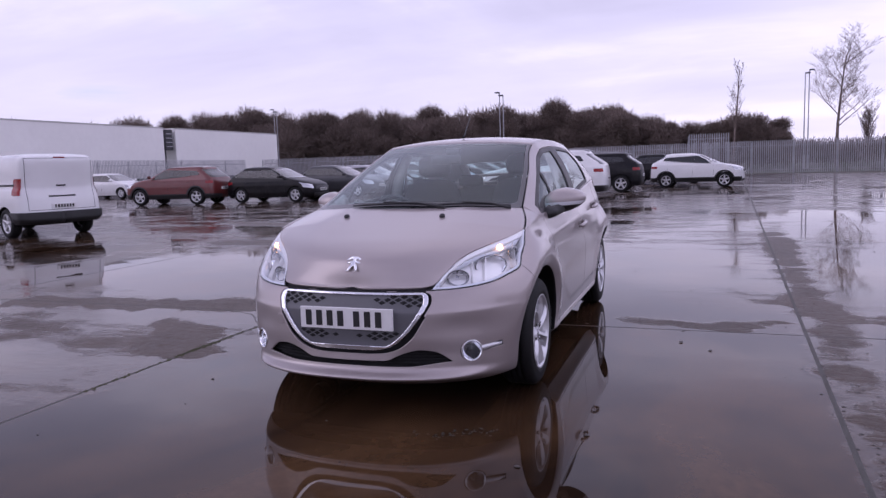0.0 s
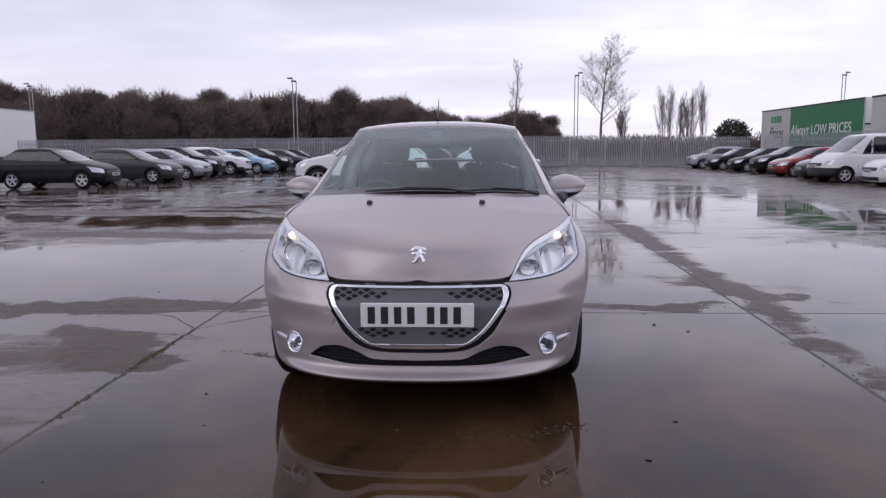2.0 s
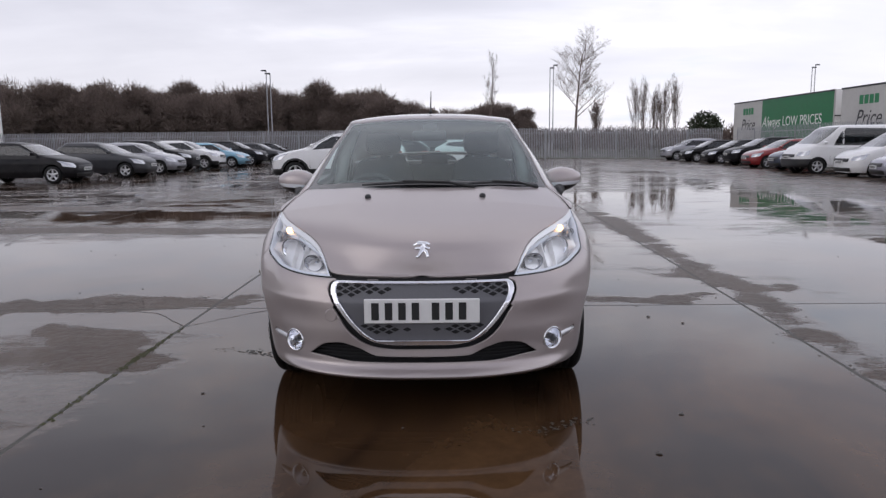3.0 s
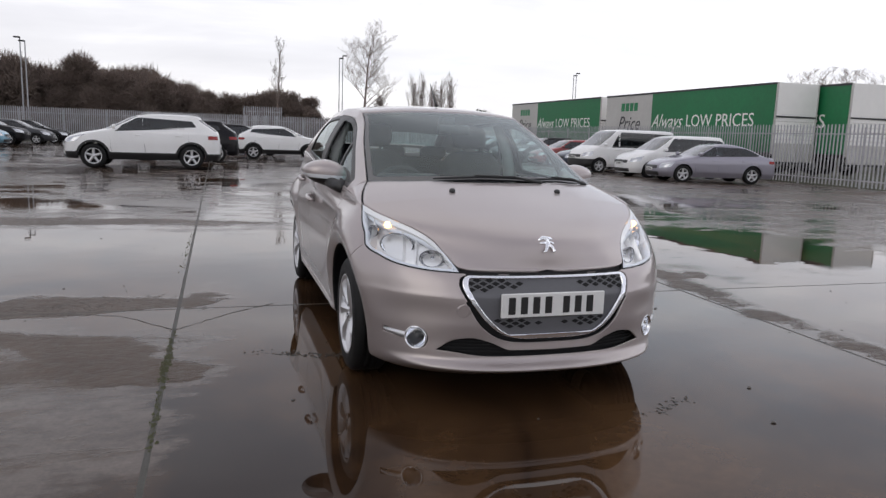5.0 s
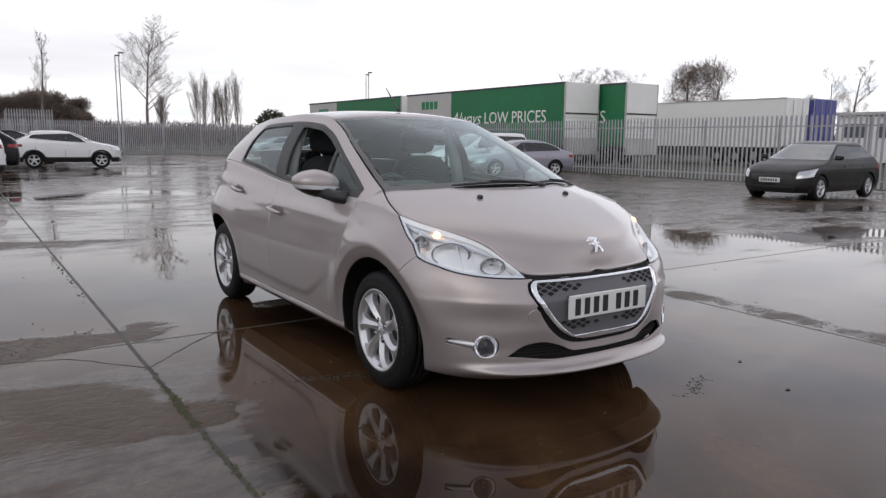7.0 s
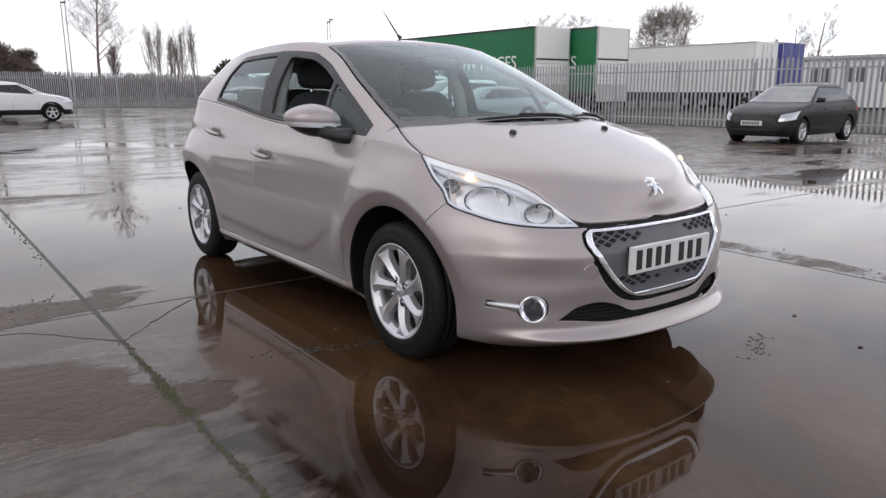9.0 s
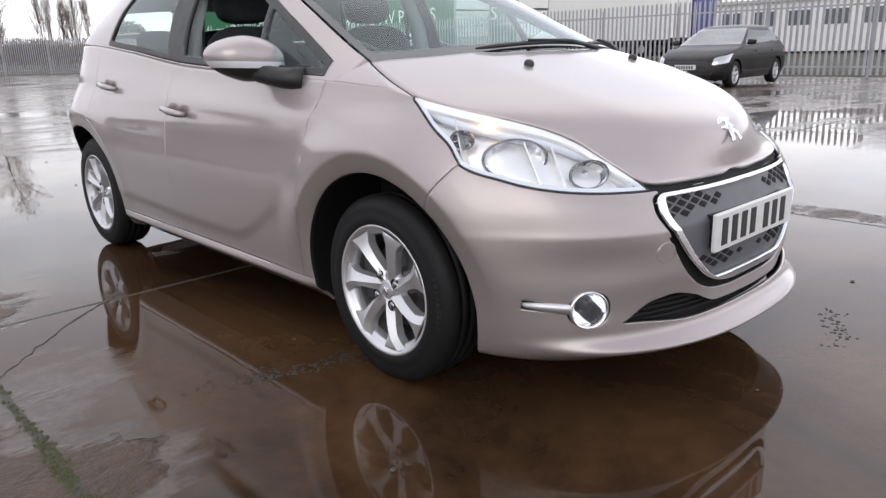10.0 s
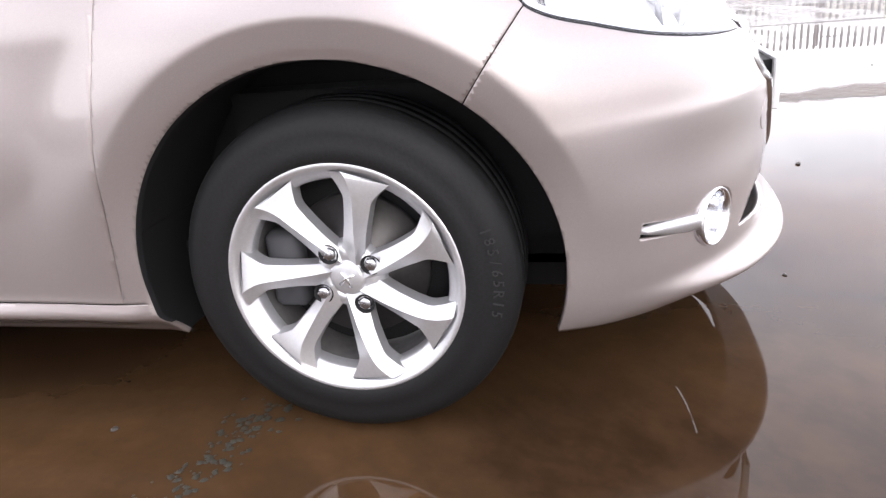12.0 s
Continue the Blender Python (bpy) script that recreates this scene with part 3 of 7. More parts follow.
def fence_bay(h, width=2.75, gap=0.132, wide=0.070):
    bay = thing("fence_bay", "galvanised grey steel palisade fence bay with pointed pales", "fence", "palisade fence bays")
    part("post", box(-0.032, 0.032, 0.05, 0.11, 0.0, h - 0.14), M_STEEL, bay, smooth=False)
    for z in (0.28, h - 0.42):
        part("rail", box(-0.02, width - 0.02, 0.008, 0.05, z, z + 0.05), M_STEEL, bay, smooth=False)
    n = int(round(width / gap))
    part("paling", join(*[moved(pale(h, wide), Matrix.Translation(((k + 0.5) * width / n, 0, 0))) for k in range(n)]), M_STEEL, bay, smooth=False)["kind"] = "stuff"
    return bay


def fence_run(bay, x0, y0, x1, y1, width=2.75):
    """Bays from one end to the other; the pales face the yard."""
    length = math.hypot(x1 - x0, y1 - y0)
    n = int(length // width)
    turn = math.degrees(math.atan2(y1 - y0, x1 - x0))
    for k in range(n):
        s = (k * width) / length
        copy_thing(bay, pose(x0 + s * (x1 - x0), y0 + s * (y1 - y0), fall(x0 + s * (x1 - x0)), 0, 0, turn))


bay_tall = fence_bay(2.4)
bay_tall.matrix_basis = pose(-36.4, 52.8, 0)
fence_run(bay_tall, -33.65, 52.8, 22.4, 52.8)
bay_east = fence_bay(2.50, 3.15, 0.19, 0.086)
bay_east.matrix_basis = pose(22.45, 52.9, fall(22.45), 0, 0, -90.3)
fence_run(bay_east, 22.43, 49.75, 22.1, -24.0, 3.15)
fence_run(bay_tall, -36.4, -24.0, -36.4, 52.7)
fence_run(bay_tall, 22.0, -24.4, -36.2, -24.4)
high_bay = fence_bay(3.1, 2.9, 0.165)
high_bay.matrix_basis = pose(0.5, 54.2, 0)
tagged(high_bay, "taller pale steel palisade panel standing behind the fence")


# ---- writing ----
def lettering(text, size, depth=0.006, shear=0.0, space=1.0):
    cu = bpy.data.curves.new("lettering", "FONT")
    cu.body, cu.size, cu.extrude, cu.align_x, cu.align_y, cu.shear, cu.space_character = text, size, depth, "CENTER", "CENTER", shear, space
    cu.resolution_u = 3
    ob = bpy.data.objects.new("lettering", cu)
    scene.collection.objects.link(ob)
    bpy.context.view_layer.update()
    me = bpy.data.meshes.new_from_object(ob.evaluated_get(bpy.context.evaluated_depsgraph_get()))
    bpy.data.objects.remove(ob)
    return me


# ---- trailers ----
def road_wheel(r, w):
    tyre = lathe([(r * 0.55, -w / 2), (r * 0.9, -w / 2), (r, -w * 0.36), (r, w * 0.36), (r * 0.9, w / 2), (r * 0.55, w / 2)], 20)
    return tyre


def trailer(length, height, width, sides, label, at, text=True, doors=M_WHITE_SIDE, top=0.06):
    """A box trailer along +y from its rear at y = 0; its west side at x = 0. sides: (y0, y1, material, name)."""
    tr = thing("lorry_trailer", label, "trailer", "parked trailers", at)
    floor_z = 1.15
    part("box_body", box(0.03, width - 0.03, 0.03, length - 0.03, floor_z, height - 0.03), M_WHITE_SIDE, tr, smooth=False)
    for y0, y1, m, nm in sides:
        part(nm, box(0.0, 0.026, y0, y1 - 0.01, floor_z - 0.1, height - 0.10, 0.004), m, tr, smooth=False)
        part(nm, box(width - 0.026, width, y0, y1 - 0.01, floor_z - 0.1, height - 0.10, 0.004), m, tr, smooth=False)
    part("roof_rail", join(box(-0.02, 0.06, 0, length, height - 0.10, height), box(width - 0.06, width + 0.02, 0, length, height - 0.10, height)), M_CHASSIS if sides[0][3] == "green_curtain" else M_GREY_SIDE, tr, smooth=False)
    part("roof", box(0.05, width - 0.05, 0.0, length, height - 0.03, height - 0.004), M_WHITE_SIDE, tr, smooth=False)
    if sides[0][3] == "green_curtain":
        split = 2.72
        part("upper_rear_panel", box(0.03, width - 0.03, -0.03, 0.02, split + 0.04, height - 0.06, 0.01), doors, tr, "plain white upper rear panel", smooth=False)
        for x in (0.0, width - 0.07):
            part("corner_post", box(x, x + 0.07, -0.05, 0.02, floor_z - 0.2, height, 0.006), M_GREY_SIDE, tr, smooth=False)
        part("cross_beam", box(0.07, width - 0.07, -0.05, 0.02, split - 0.03, split + 0.03), M_CHASSIS, tr, smooth=False)
        lower = part("lower_rear_panel", box(0.08, width - 0.08, -0.01, 0.015, floor_z + 0.36, split - 0.04, 0.008), doors, tr, smooth=False)
        for k in range(5):
            part("shutter_rib", box(0.1, width - 0.1, -0.022, -0.008, floor_z + 0.50 + 0.21 * k, floor_z + 0.52 + 0.21 * k), M_GREY_SIDE, lower, smooth=False)
        part("tail_lift", box(0.06, width - 0.06, -0.14, -0.02, floor_z - 0.55, floor_z + 0.33, 0.02), M_GREY_SIDE, tr, "folded grey tail lift", smooth=False)
    for k in range(0 if sides[0][3] == "green_curtain" else 2):
        door = part("rear_door", box(0.04 + k * width / 2, width / 2 - 0.02 + k * width / 2, -0.03, 0.02, floor_z, height - 0.06, 0.01), doors, tr, smooth=False)
        part("lock_bar", join(tube([(0.3 * width + k * 0.4 * width, -0.06, floor_z + 0.05), (0.3 * width + k * 0.4 * width, -0.06, height - 0.15)], 0.02, 6)), M_STEEL, door)
    part("bumper_beam", box(0.1, width - 0.1, 0.0, 0.12, 0.5, 0.68), M_CHASSIS, tr, smooth=False)
    part("underrun_rail", box(0.05, 0.09, 2.0, length - 3.5, 0.45, 0.9), M_CHASSIS, tr, smooth=False)
    for x in (0.55, width - 0.75):
        part("chassis_beam", box(x, x + 0.14, 0.1, length - 0.2, 0.85, 1.14), M_CHASSIS, tr, smooth=False)
    for k in range(3):
        for x in (0.18, width - 0.18):
            w = part("wheel", moved(road_wheel(0.5, 0.34), Matrix.Translation((x, 1.9 + 1.3 * k, 0.5))), M_RUBBER, tr)
            part("hub", moved(lathe([(0.28, -0.1), (0.26, -0.12), (0.1, -0.14), (0.0, -0.14)], 16), Matrix.Translation((x, 1.9 + 1.3 * k, 0.5))), M_STEEL, w)
    for x in (0.5, width - 0.5):
        part("landing_leg", box(x - 0.06, x + 0.06, length - 2.6, length - 2.48, 0.0, 1.1), M_CHASSIS, tr, smooth=False)
    return tr


def slogan(tr, y_mid, z_mid):
    for text, size, shear, shift, wide, tall in (("Always", 1.30, 0.42, 3.35, 0.80, 0.86), ("LOW PRICES", 1.12, 0.0, -1.25, 0.86, 0.84)):
        me = lettering(text, size, 0.004, shear, 1.0)
        me.materials.append(M_WHITE_SIDE)
        ob = part("slogan", me, None, tr, "white lettering on green curtain")
        ob.matrix_basis = Matrix.Translation((-0.008, y_mid + shift, z_mid)) @ pose(0, 0, 0, 90, 0, -90)
        ob.scale = (wide, tall, 1)


def emblem(tr, y_mid):
    mark = join(*[box(-0.006, 0.0, y_mid - 0.95 + 0.5 * k, y_mid - 0.95 + 0.5 * k + 0.4, 3.25, 3.75) for k in range(4)])
    part("green_mark", mark, M_GREEN_MARK, tr, "plain green shapes on grey panel", smooth=False)
    me = lettering("Price", 1.25, 0.004, 0.35)
    me.materials.append(M_CHASSIS)
    ob = part("panel_word", me, None, tr, "dark slanted lettering")
    ob.matrix_basis = Matrix.Translation((-0.008, y_mid, 2.45)) @ pose(0, 0, 0, 90, 0, -90)


green_label = "green curtain-sided lorry trailer with pale grey front panel and white lettering"
LEN = 15.6
for x, y in ((23.55, 24.5), (23.55, 40.9), (26.2, 22.8)):
    tr = trailer(LEN, 4.3, 2.45, [(0.05, 10.2, M_GREEN_SIDE, "green_curtain"), (10.2, LEN - 0.05, M_GREY_SIDE, "grey_panel")], green_label, pose(x, y, 0))
    slogan(tr, 5.3, 2.55)
    emblem(tr, 12.7)
trailer(13.6, 4.0, 2.5, [(0.05, 13.5, M_WHITE_SIDE, "white_side")], "plain white box trailer with dark chassis", pose(38.5, 21.5, 0))
trailer(13.6, 4.05, 2.5, [(0.05, 13.5, M_BLUE_SIDE, "blue_side")], "blue box trailer parked beside a white one", pose(41.3, 21.3, 0), doors=M_BLUE_SIDE)
for y, n in ((27.2, 14.7), (43.2, 14.6)):
    tr = trailer(n, 4.95, 2.55, [(0.05, n - 0.05, M_WHITE_SIDE, "white_side")], "tall plain white box trailer behind the fence", pose(-37.9, y, 0))
    tr.matrix_basis = pose(-37.9, y + n, 0, 0, 0, 180)
fridge = thing("refrigeration_unit", "black fridge unit with mesh grille on a trailer front", "fridge unit", at=pose(-38.6, 42.55, 3.2))
part("casing", box(-0.5, 0.68, -0.42, 0.42, 0.0, 1.6, 0.05), M_CHASSIS, fridge, smooth=False)
for k in range(4):
    part("grille_bar", box(0.69, 0.71, -0.36, 0.36, 0.25 + 0.33 * k, 0.31 + 0.33 * k), M_STEEL, fridge, smooth=False)
part("support_post", box(-0.1, 0.15, -0.15, 0.15, -3.2, 0.0), M_CHASSIS, fridge, smooth=False)


# ---- low building beyond the trailers ----
shed = thing("works_building", "long low white works building with a row of dark windows", "building", at=pose(52.0, -26.0, 0))
part("wall", box(0.0, 9.0, 0.0, 51.5, 0.0, 3.35), M_WHITE_SIDE, shed, smooth=False)
part("roof", box(-0.25, 9.25, -0.25, 51.75, 3.35, 3.60, 0.03), M_GREY_SIDE, shed, smooth=False)
for k in range(21):
    win = part("window", box(-0.03, 0.02, 0.9 + 2.42 * k, 2.5 + 2.42 * k, 1.75, 2.75), M_PANE, shed, "dark window pane", smooth=False)
    part("frame", join(*[box(-0.06, -0.03, 0.9 + 2.42 * k + d, 0.98 + 2.42 * k + d, 1.70, 2.80) for d in (-0.04, 0.76, 1.56)]), M_PLATE, win, smooth=False)

# ---- lamp posts ----
def lamp_post(x, y, h, turn):
    """Twin slim poles side by side, each with a small flat lantern."""
    lp = thing("lamp_post", "slim grey steel twin lamp post with small flat lanterns", "street lamp", "yard lamp posts", pose(x, y, 0, 0, 0, turn))
    for x0, top in ((-0.16, h - 0.25), (0.16, h)):
        part("base", moved(lathe([(0.085, 0), (0.085, 1.2), (0.06, 1.3)], 10, "z"), Matrix.Translation((x0, 0, 0))), M_STEEL, lp)
        part("pole", moved(lathe([(0.055, 1.2), (0.042, top)], 8, "z"), Matrix.Translation((x0, 0, 0))), M_STEEL, lp)
        arm = part("arm", tube([(x0, 0, top - 0.04), (x0 + 0.12, 0, top + 0.02), (x0 + 0.22, 0, top + 0.02)], 0.026), M_STEEL, lp)
        part("lantern", box(x0 - 0.02, x0 + 0.42, -0.12, 0.12, top, top + 0.11, 0.03), M_CHASSIS, arm, smooth=False)


lamp_post(-15.1, 58.0, 7.45, 180)
lamp_post(10.0, 67.0, 8.55, 0)
lamp_post(37.2, 71.4, 8.75, 0)
lamp_post(-42.3, 64.6, 7.9, 180)


# ---- trees ----
def branches(seed, height, spread, levels, kids, trunk_r, first=0.25, lean=0.35, thin=0.018, upright=0.5, reach=1.0):
    """Limbs that fork and fork again; each fork is much thinner than its stem and bends upwards."""
    r = random.Random(seed)
    pieces = []

    def grow(p, d, length, rad, level):
        n = 5 if level < 2 else 3
        pts, q = [p.copy()], p.copy()
        for k in range(n):
            bend = 0.035 if level == 0 else 0.13
            d = (d + Vector((r.gauss(0, bend), r.gauss(0, bend), r.gauss(0, 0.06) + 0.10 * upright * (level > 0)))).normalized()
            q = q + d * (length / n)
            pts.append(q.copy())
        tip = max(thin * 0.6, rad * 0.25)
        pieces.append(tube(pts, [max(thin * 0.6, rad + (tip - rad) * k / n) for k in range(n + 1)], 6 if level == 0 else (4 if level < 2 else 3)))
        if level >= levels:
            return
        count = kids[level]
        low = first if level == 0 else 0.15
        for c in range(count):
            s = min(low + (1 - low) * (c + r.random()) / count, 0.999)
            k = int(s * n)
            base = pts[k].lerp(pts[k + 1], s * n - k)
            ang = r.uniform(0, 2 * math.pi)
            side = Vector((math.cos(ang), math.sin(ang), 0))
            way = (d * (1 - lean) * 0.9 + side * spread + Vector((0, 0, upright * 0.5))).normalized()
            grow(base, way, length * r.uniform(0.42, 0.68) * (1.15 - 0.45 * s) * (reach if level == 0 else 1.0), max(thin, rad * r.uniform(0.24, 0.36) * (1.1 - 0.5 * s)), level + 1)

    grow(Vector((0, 0, 0)), Vector((0, 0, 1)), height * (0.72 if reach == 1.0 else 0.92), trunk_r, 0)
    return join(*pieces)


def bare_tree(seed, height, spread, label, at, levels=4, kids=(12, 6, 5, 3), trunk_r=0.24, upright=0.6, first=0.22, thin=0.02, reach=1.0):
    tree = thing("bare_tree", label, "tree", "", at)
    part("trunk", lathe([(trunk_r * 1.5, 0), (trunk_r * 1.1, 0.5), (trunk_r, height * 0.16)], 10, "z"), M_BARK, tree)
    part("crown", branches(seed, height, spread, levels, kids, trunk_r, first=first, upright=upright, thin=thin, reach=reach), M_TWIG, tree, "leafless branches and twigs")
    return tree


def twig_cloud(seed, height, wide, count, low=0.12, fine=1.0):
    """A dense winter crown: thousands of fine twigs fanning up and out from several limbs' heads."""
    r = random.Random(seed)
    heads = []
    for k in range(20):
        a, q = r.uniform(0, 2 * math.pi), math.sqrt(r.random())
        z = height * (low + (0.93 - low) * r.random() ** 0.7)
        fit = math.sqrt(max(0.08, 1 - ((z / height - 0.48) / 0.56) ** 2))
        heads.append((Vector((wide * 0.72 * q * fit * math.cos(a), wide * 0.72 * q * fit * math.sin(a), z * 0.86)), wide * r.uniform(0.38, 0.62)))
    v, f = [], []
    for _ in range(count):
        c, rad = heads[r.randrange(len(heads))]
        d = Vector((r.gauss(0, 1), r.gauss(0, 1), r.gauss(0.35, 0.9))).normalized()
        p = c + d * rad * r.uniform(0.25, 0.85)
        w = (d + Vector((0, 0, 0.55)) + Vector((r.gauss(0, 0.35), r.gauss(0, 0.35), r.gauss(0, 0.35)))).normalized()
        side = w.cross(Vector((r.gauss(0, 1), r.gauss(0, 1), r.gauss(0, 1)))).normalized() * r.uniform(0.016, 0.034) * fine
        q = p + w * rad * r.uniform(0.20, 0.50)
        if q.z < 0.15:
            continue
        n = len(v)
        v += [tuple(p - side), tuple(p + side), tuple(q)]
        f.append((n, n + 1, n + 2))
    return v, f


def polar(az_deg, dist, x0=0.2, y0=-4.0):
    az_deg = 91.4 + (az_deg - 90.9) * 0.985
    return x0 + dist * math.cos(radians(az_deg)), y0 + dist * math.sin(radians(az_deg))


bare_tree(3, 10.9, 0.95, "tall bare winter tree with spreading open crown", pose(12.8, 69.2, 0, 0, 0, 20), trunk_r=0.17, kids=(15, 8, 6, 3), upright=0.50, thin=0.008, first=0.34, reach=0.66)
bare_tree(8, 10.6, 0.6, "slender bare winter tree with upright crown", pose(4.25, 71.0, 0), trunk_r=0.12, upright=0.8, kids=(16, 6, 4, 2), thin=0.006, first=0.3, reach=0.30)
bare_tree(9, 6.6, 0.4, "small narrow bare tree behind the fence", pose(*polar(78.0, 98), 0), trunk_r=0.10, upright=1.0, kids=(14, 7, 5, 3), thin=0.012)
poplar = None
for k, (a, h) in enumerate(((75.75, 9.9), (75.2, 10.9), (74.5, 9.6), (73.7, 10.2), (72.9, 11.2), (74.0, 8.6))):
    x, y = 0.2 + 140 * math.cos(radians(a)), -4.0 + 140 * math.sin(radians(a))
    if poplar is None:
        poplar = bare_tree(15, 11.4, 0.24, "narrow upright bare poplar tree", pose(x, y, 0), trunk_r=0.13, upright=1.5, kids=(17, 6, 4, 2), first=0.08, thin=0.010)
    else:
        t2 = copy_thing(poplar, pose(x, y, 0, 0, 0, 77 * k))
        t2.scale = (1, 1, h / 10.6)
for seed, high_k, wide_k, a, d, label, count in ((21, 9.8, 3.4, 38.0, 76, "broad bushy bare tree behind the trailers", 7000), (24, 10.3, 3.4, 36.3, 77, "broad bushy bare tree behind the trailers", 7000), (22, 6.6, 1.9, 30.0, 80, "small bushy bare tree beyond the blue trailer", 3000)):
    bushy = thing("bare_tree", label, "tree", "", pose(*polar(a, d), 0))
    part("trunk", lathe([(0.26, 0), (0.2, 0.6), (0.15, high_k * 0.3)], 10, "z"), M_BARK, bushy)
    part("crown", join(branches(seed, high_k * 0.88, 0.8, 3, (14, 7, 5), 0.15, first=0.12, upright=0.6, thin=0.012, reach=0.55), twig_cloud(seed, high_k, wide_k, count, 0.25, 0.42)), M_TWIG, bushy, "dense leafless twigs")
far = bare_tree(23, 8.8, 0.8, "distant bare tree above the trailer roofs", pose(*polar(47.5, 88), 0), trunk_r=0.14, kids=(12, 6, 5, 3), first=0.15, thin=0.008, reach=0.66)
for k, a in enumerate((46.4, 45.2, 44.0, 42.8, 41.6, 28.0, 26.8, 21.0, 16.0)):
    x, y = polar(a, 86 + 4 * (k % 3))
    copy_thing(far, pose(x, y, 0, 0, 0, 50 * k))

wood_kinds = []
for k in range(5):
    tree = thing("woodland_tree", "dark leafless woodland tree with dense twiggy crown", "tree", "woodland trees")
    high_k, wide_k = (7.2, 6.6, 7.6, 6.2, 7.0)[k], (2.5, 2.9, 2.2, 2.7, 3.1)[k]
    part("crown", join(branches(40 + k, high_k * 0.84, 0.7, 3, (12, 6, 4), 0.13, first=0.12, upright=0.6, thin=0.012, reach=0.45), twig_cloud(60 + k, high_k, wide_k, 14000, 0.22)), M_TWIG, tree, "dense brown twigs")
    part("trunk", lathe([(0.24, 0), (0.17, 1.5), (0.12, 3.0)], 8, "z"), M_BARK, tree)
    wood_kinds.append(tree)
first_use = set()
rw = random.Random(11)
k = 0
for row, dist in enumerate((92, 97, 103)):
    a = 91.6
    while a < 150:
        d = dist + rw.uniform(-3, 3)
        scale = 1.14 + 0.10 * math.sin(a * 1.9 + row) + 0.05 * math.sin(a * 4.7) + rw.uniform(-0.06, 0.06) - 0.010 * max(0.0, a - 122)
        if a < 95:
            scale *= 0.80
        kind = wood_kinds[k % 5]
        at = pose(*polar(a, d), 0, 0, 0, rw.uniform(0, 360))
        if k % 5 not in first_use:
            kind.matrix_basis = at
            kind.scale = (1.05 * scale, 1.05 * scale, scale)
            first_use.add(k % 5)
        else:
            t2 = copy_thing(kind, at)
            t2.scale = (1.05 * scale, 1.05 * scale, scale)
        k += 1
        a += rw.uniform(0.9, 1.6)
for a, s in ((91.8, 0.90), (91.2, 0.82), (90.4, 0.74), (89.7, 0.80), (89.0, 0.70), (88.4, 0.74), (87.8, 0.80), (87.0, 0.88), (86.2, 0.92), (85.4, 0.86), (84.6, 0.90), (83.8, 0.80), (83.0, 0.62), (81.6, 0.42), (80.2, 0.40), (79.0, 0.36), (77.0, 0.38), (76.2, 0.34), (71.0, 0.34), (70.2, 0.40), (69.0, 0.42), (67.5, 0.40), (66.2, 0.44), (64.8, 0.40)):
    t2 = copy_thing(wood_kinds[k % 5], pose(*polar(a, 95 + rw.uniform(-4, 4)), 0, 0, 0, rw.uniform(0, 360)))
    t2.scale = (s * 1.15, s * 1.15, s * rw.uniform(0.92, 1.08))
    k += 1


def thicket(a0, a1, d0, d1, h0, count, seed):
    """Tangled undergrowth: many slim upright blades."""
    r = random.Random(seed)
    v, f = [], []
    for _ in range(count):
        a, d = r.uniform(a0, a1), r.uniform(d0, d1)
        x, y = polar(a, d)
        top = h0 * (0.62 + 0.3 * noise.noise(Vector((a * 0.35, 0.3 * d, seed)))) * (r.random() ** 0.6)
        w, l = r.uniform(0.05, 0.16), r.uniform(0.6, 2.2)
        tx, ty, tz = r.gauss(0, 0.5), r.gauss(0, 0.5), r.uniform(0.3, 1.0)
        n = len(v)
        v += [(x - w, y, top), (x + w, y, top), (x + tx * l, y + ty * l, min(top + tz * l, h0 * 1.1))]
        f.append((n, n + 1, n + 2))
    return v, f


scrub = thing("undergrowth", "tangled dark brown winter undergrowth below the woodland trees", "undergrowth")
scrub["kind"] = "stuff"
part("undergrowth_tangle", thicket(91, 150, 104, 112, 5.6, 26000, 5), M_SCRUB, scrub, smooth=False)
scrub = thing("far_hedge", "low brown hedge line beyond the fence", "hedge")
scrub["kind"] = "stuff"
part("hedge_tangle", join(thicket(60, 91, 104, 112, 3.4, 9000, 6), thicket(5, 60, 100, 108, 2.8, 9000, 7)), M_SCRUB, scrub, smooth=False)
bush = thing("evergreen_bush", "dark rounded evergreen bush behind the fence", "bush", at=pose(*polar(70.0, 100), 0))
v, f = [], []
for _ in range(2600):
    d = Vector((rng.gauss(0, 1), rng.gauss(0, 1), rng.gauss(0, 1))).normalized() * (0.55 + 0.45 * rng.random())
    p = Vector((d.x * 2.3, d.y * 2.3, 2.6 + d.z * 2.5))
    q = Vector((rng.gauss(0, 0.22), rng.gauss(0, 0.22), rng.gauss(0, 0.2)))
    w = Vector((rng.gauss(0, 0.22), rng.gauss(0, 0.22), rng.gauss(0, 0.2)))
    n = len(v)
    v += [tuple(p), tuple(p + q), tuple(p + w)]
    f.append((n, n + 1, n + 2))
part("crown", (v, f), M_EVERGREEN, bush, smooth=False)
part("trunk", lathe([(0.2, 0), (0.12, 1.8)], 8, "z"), M_BARK, bush)


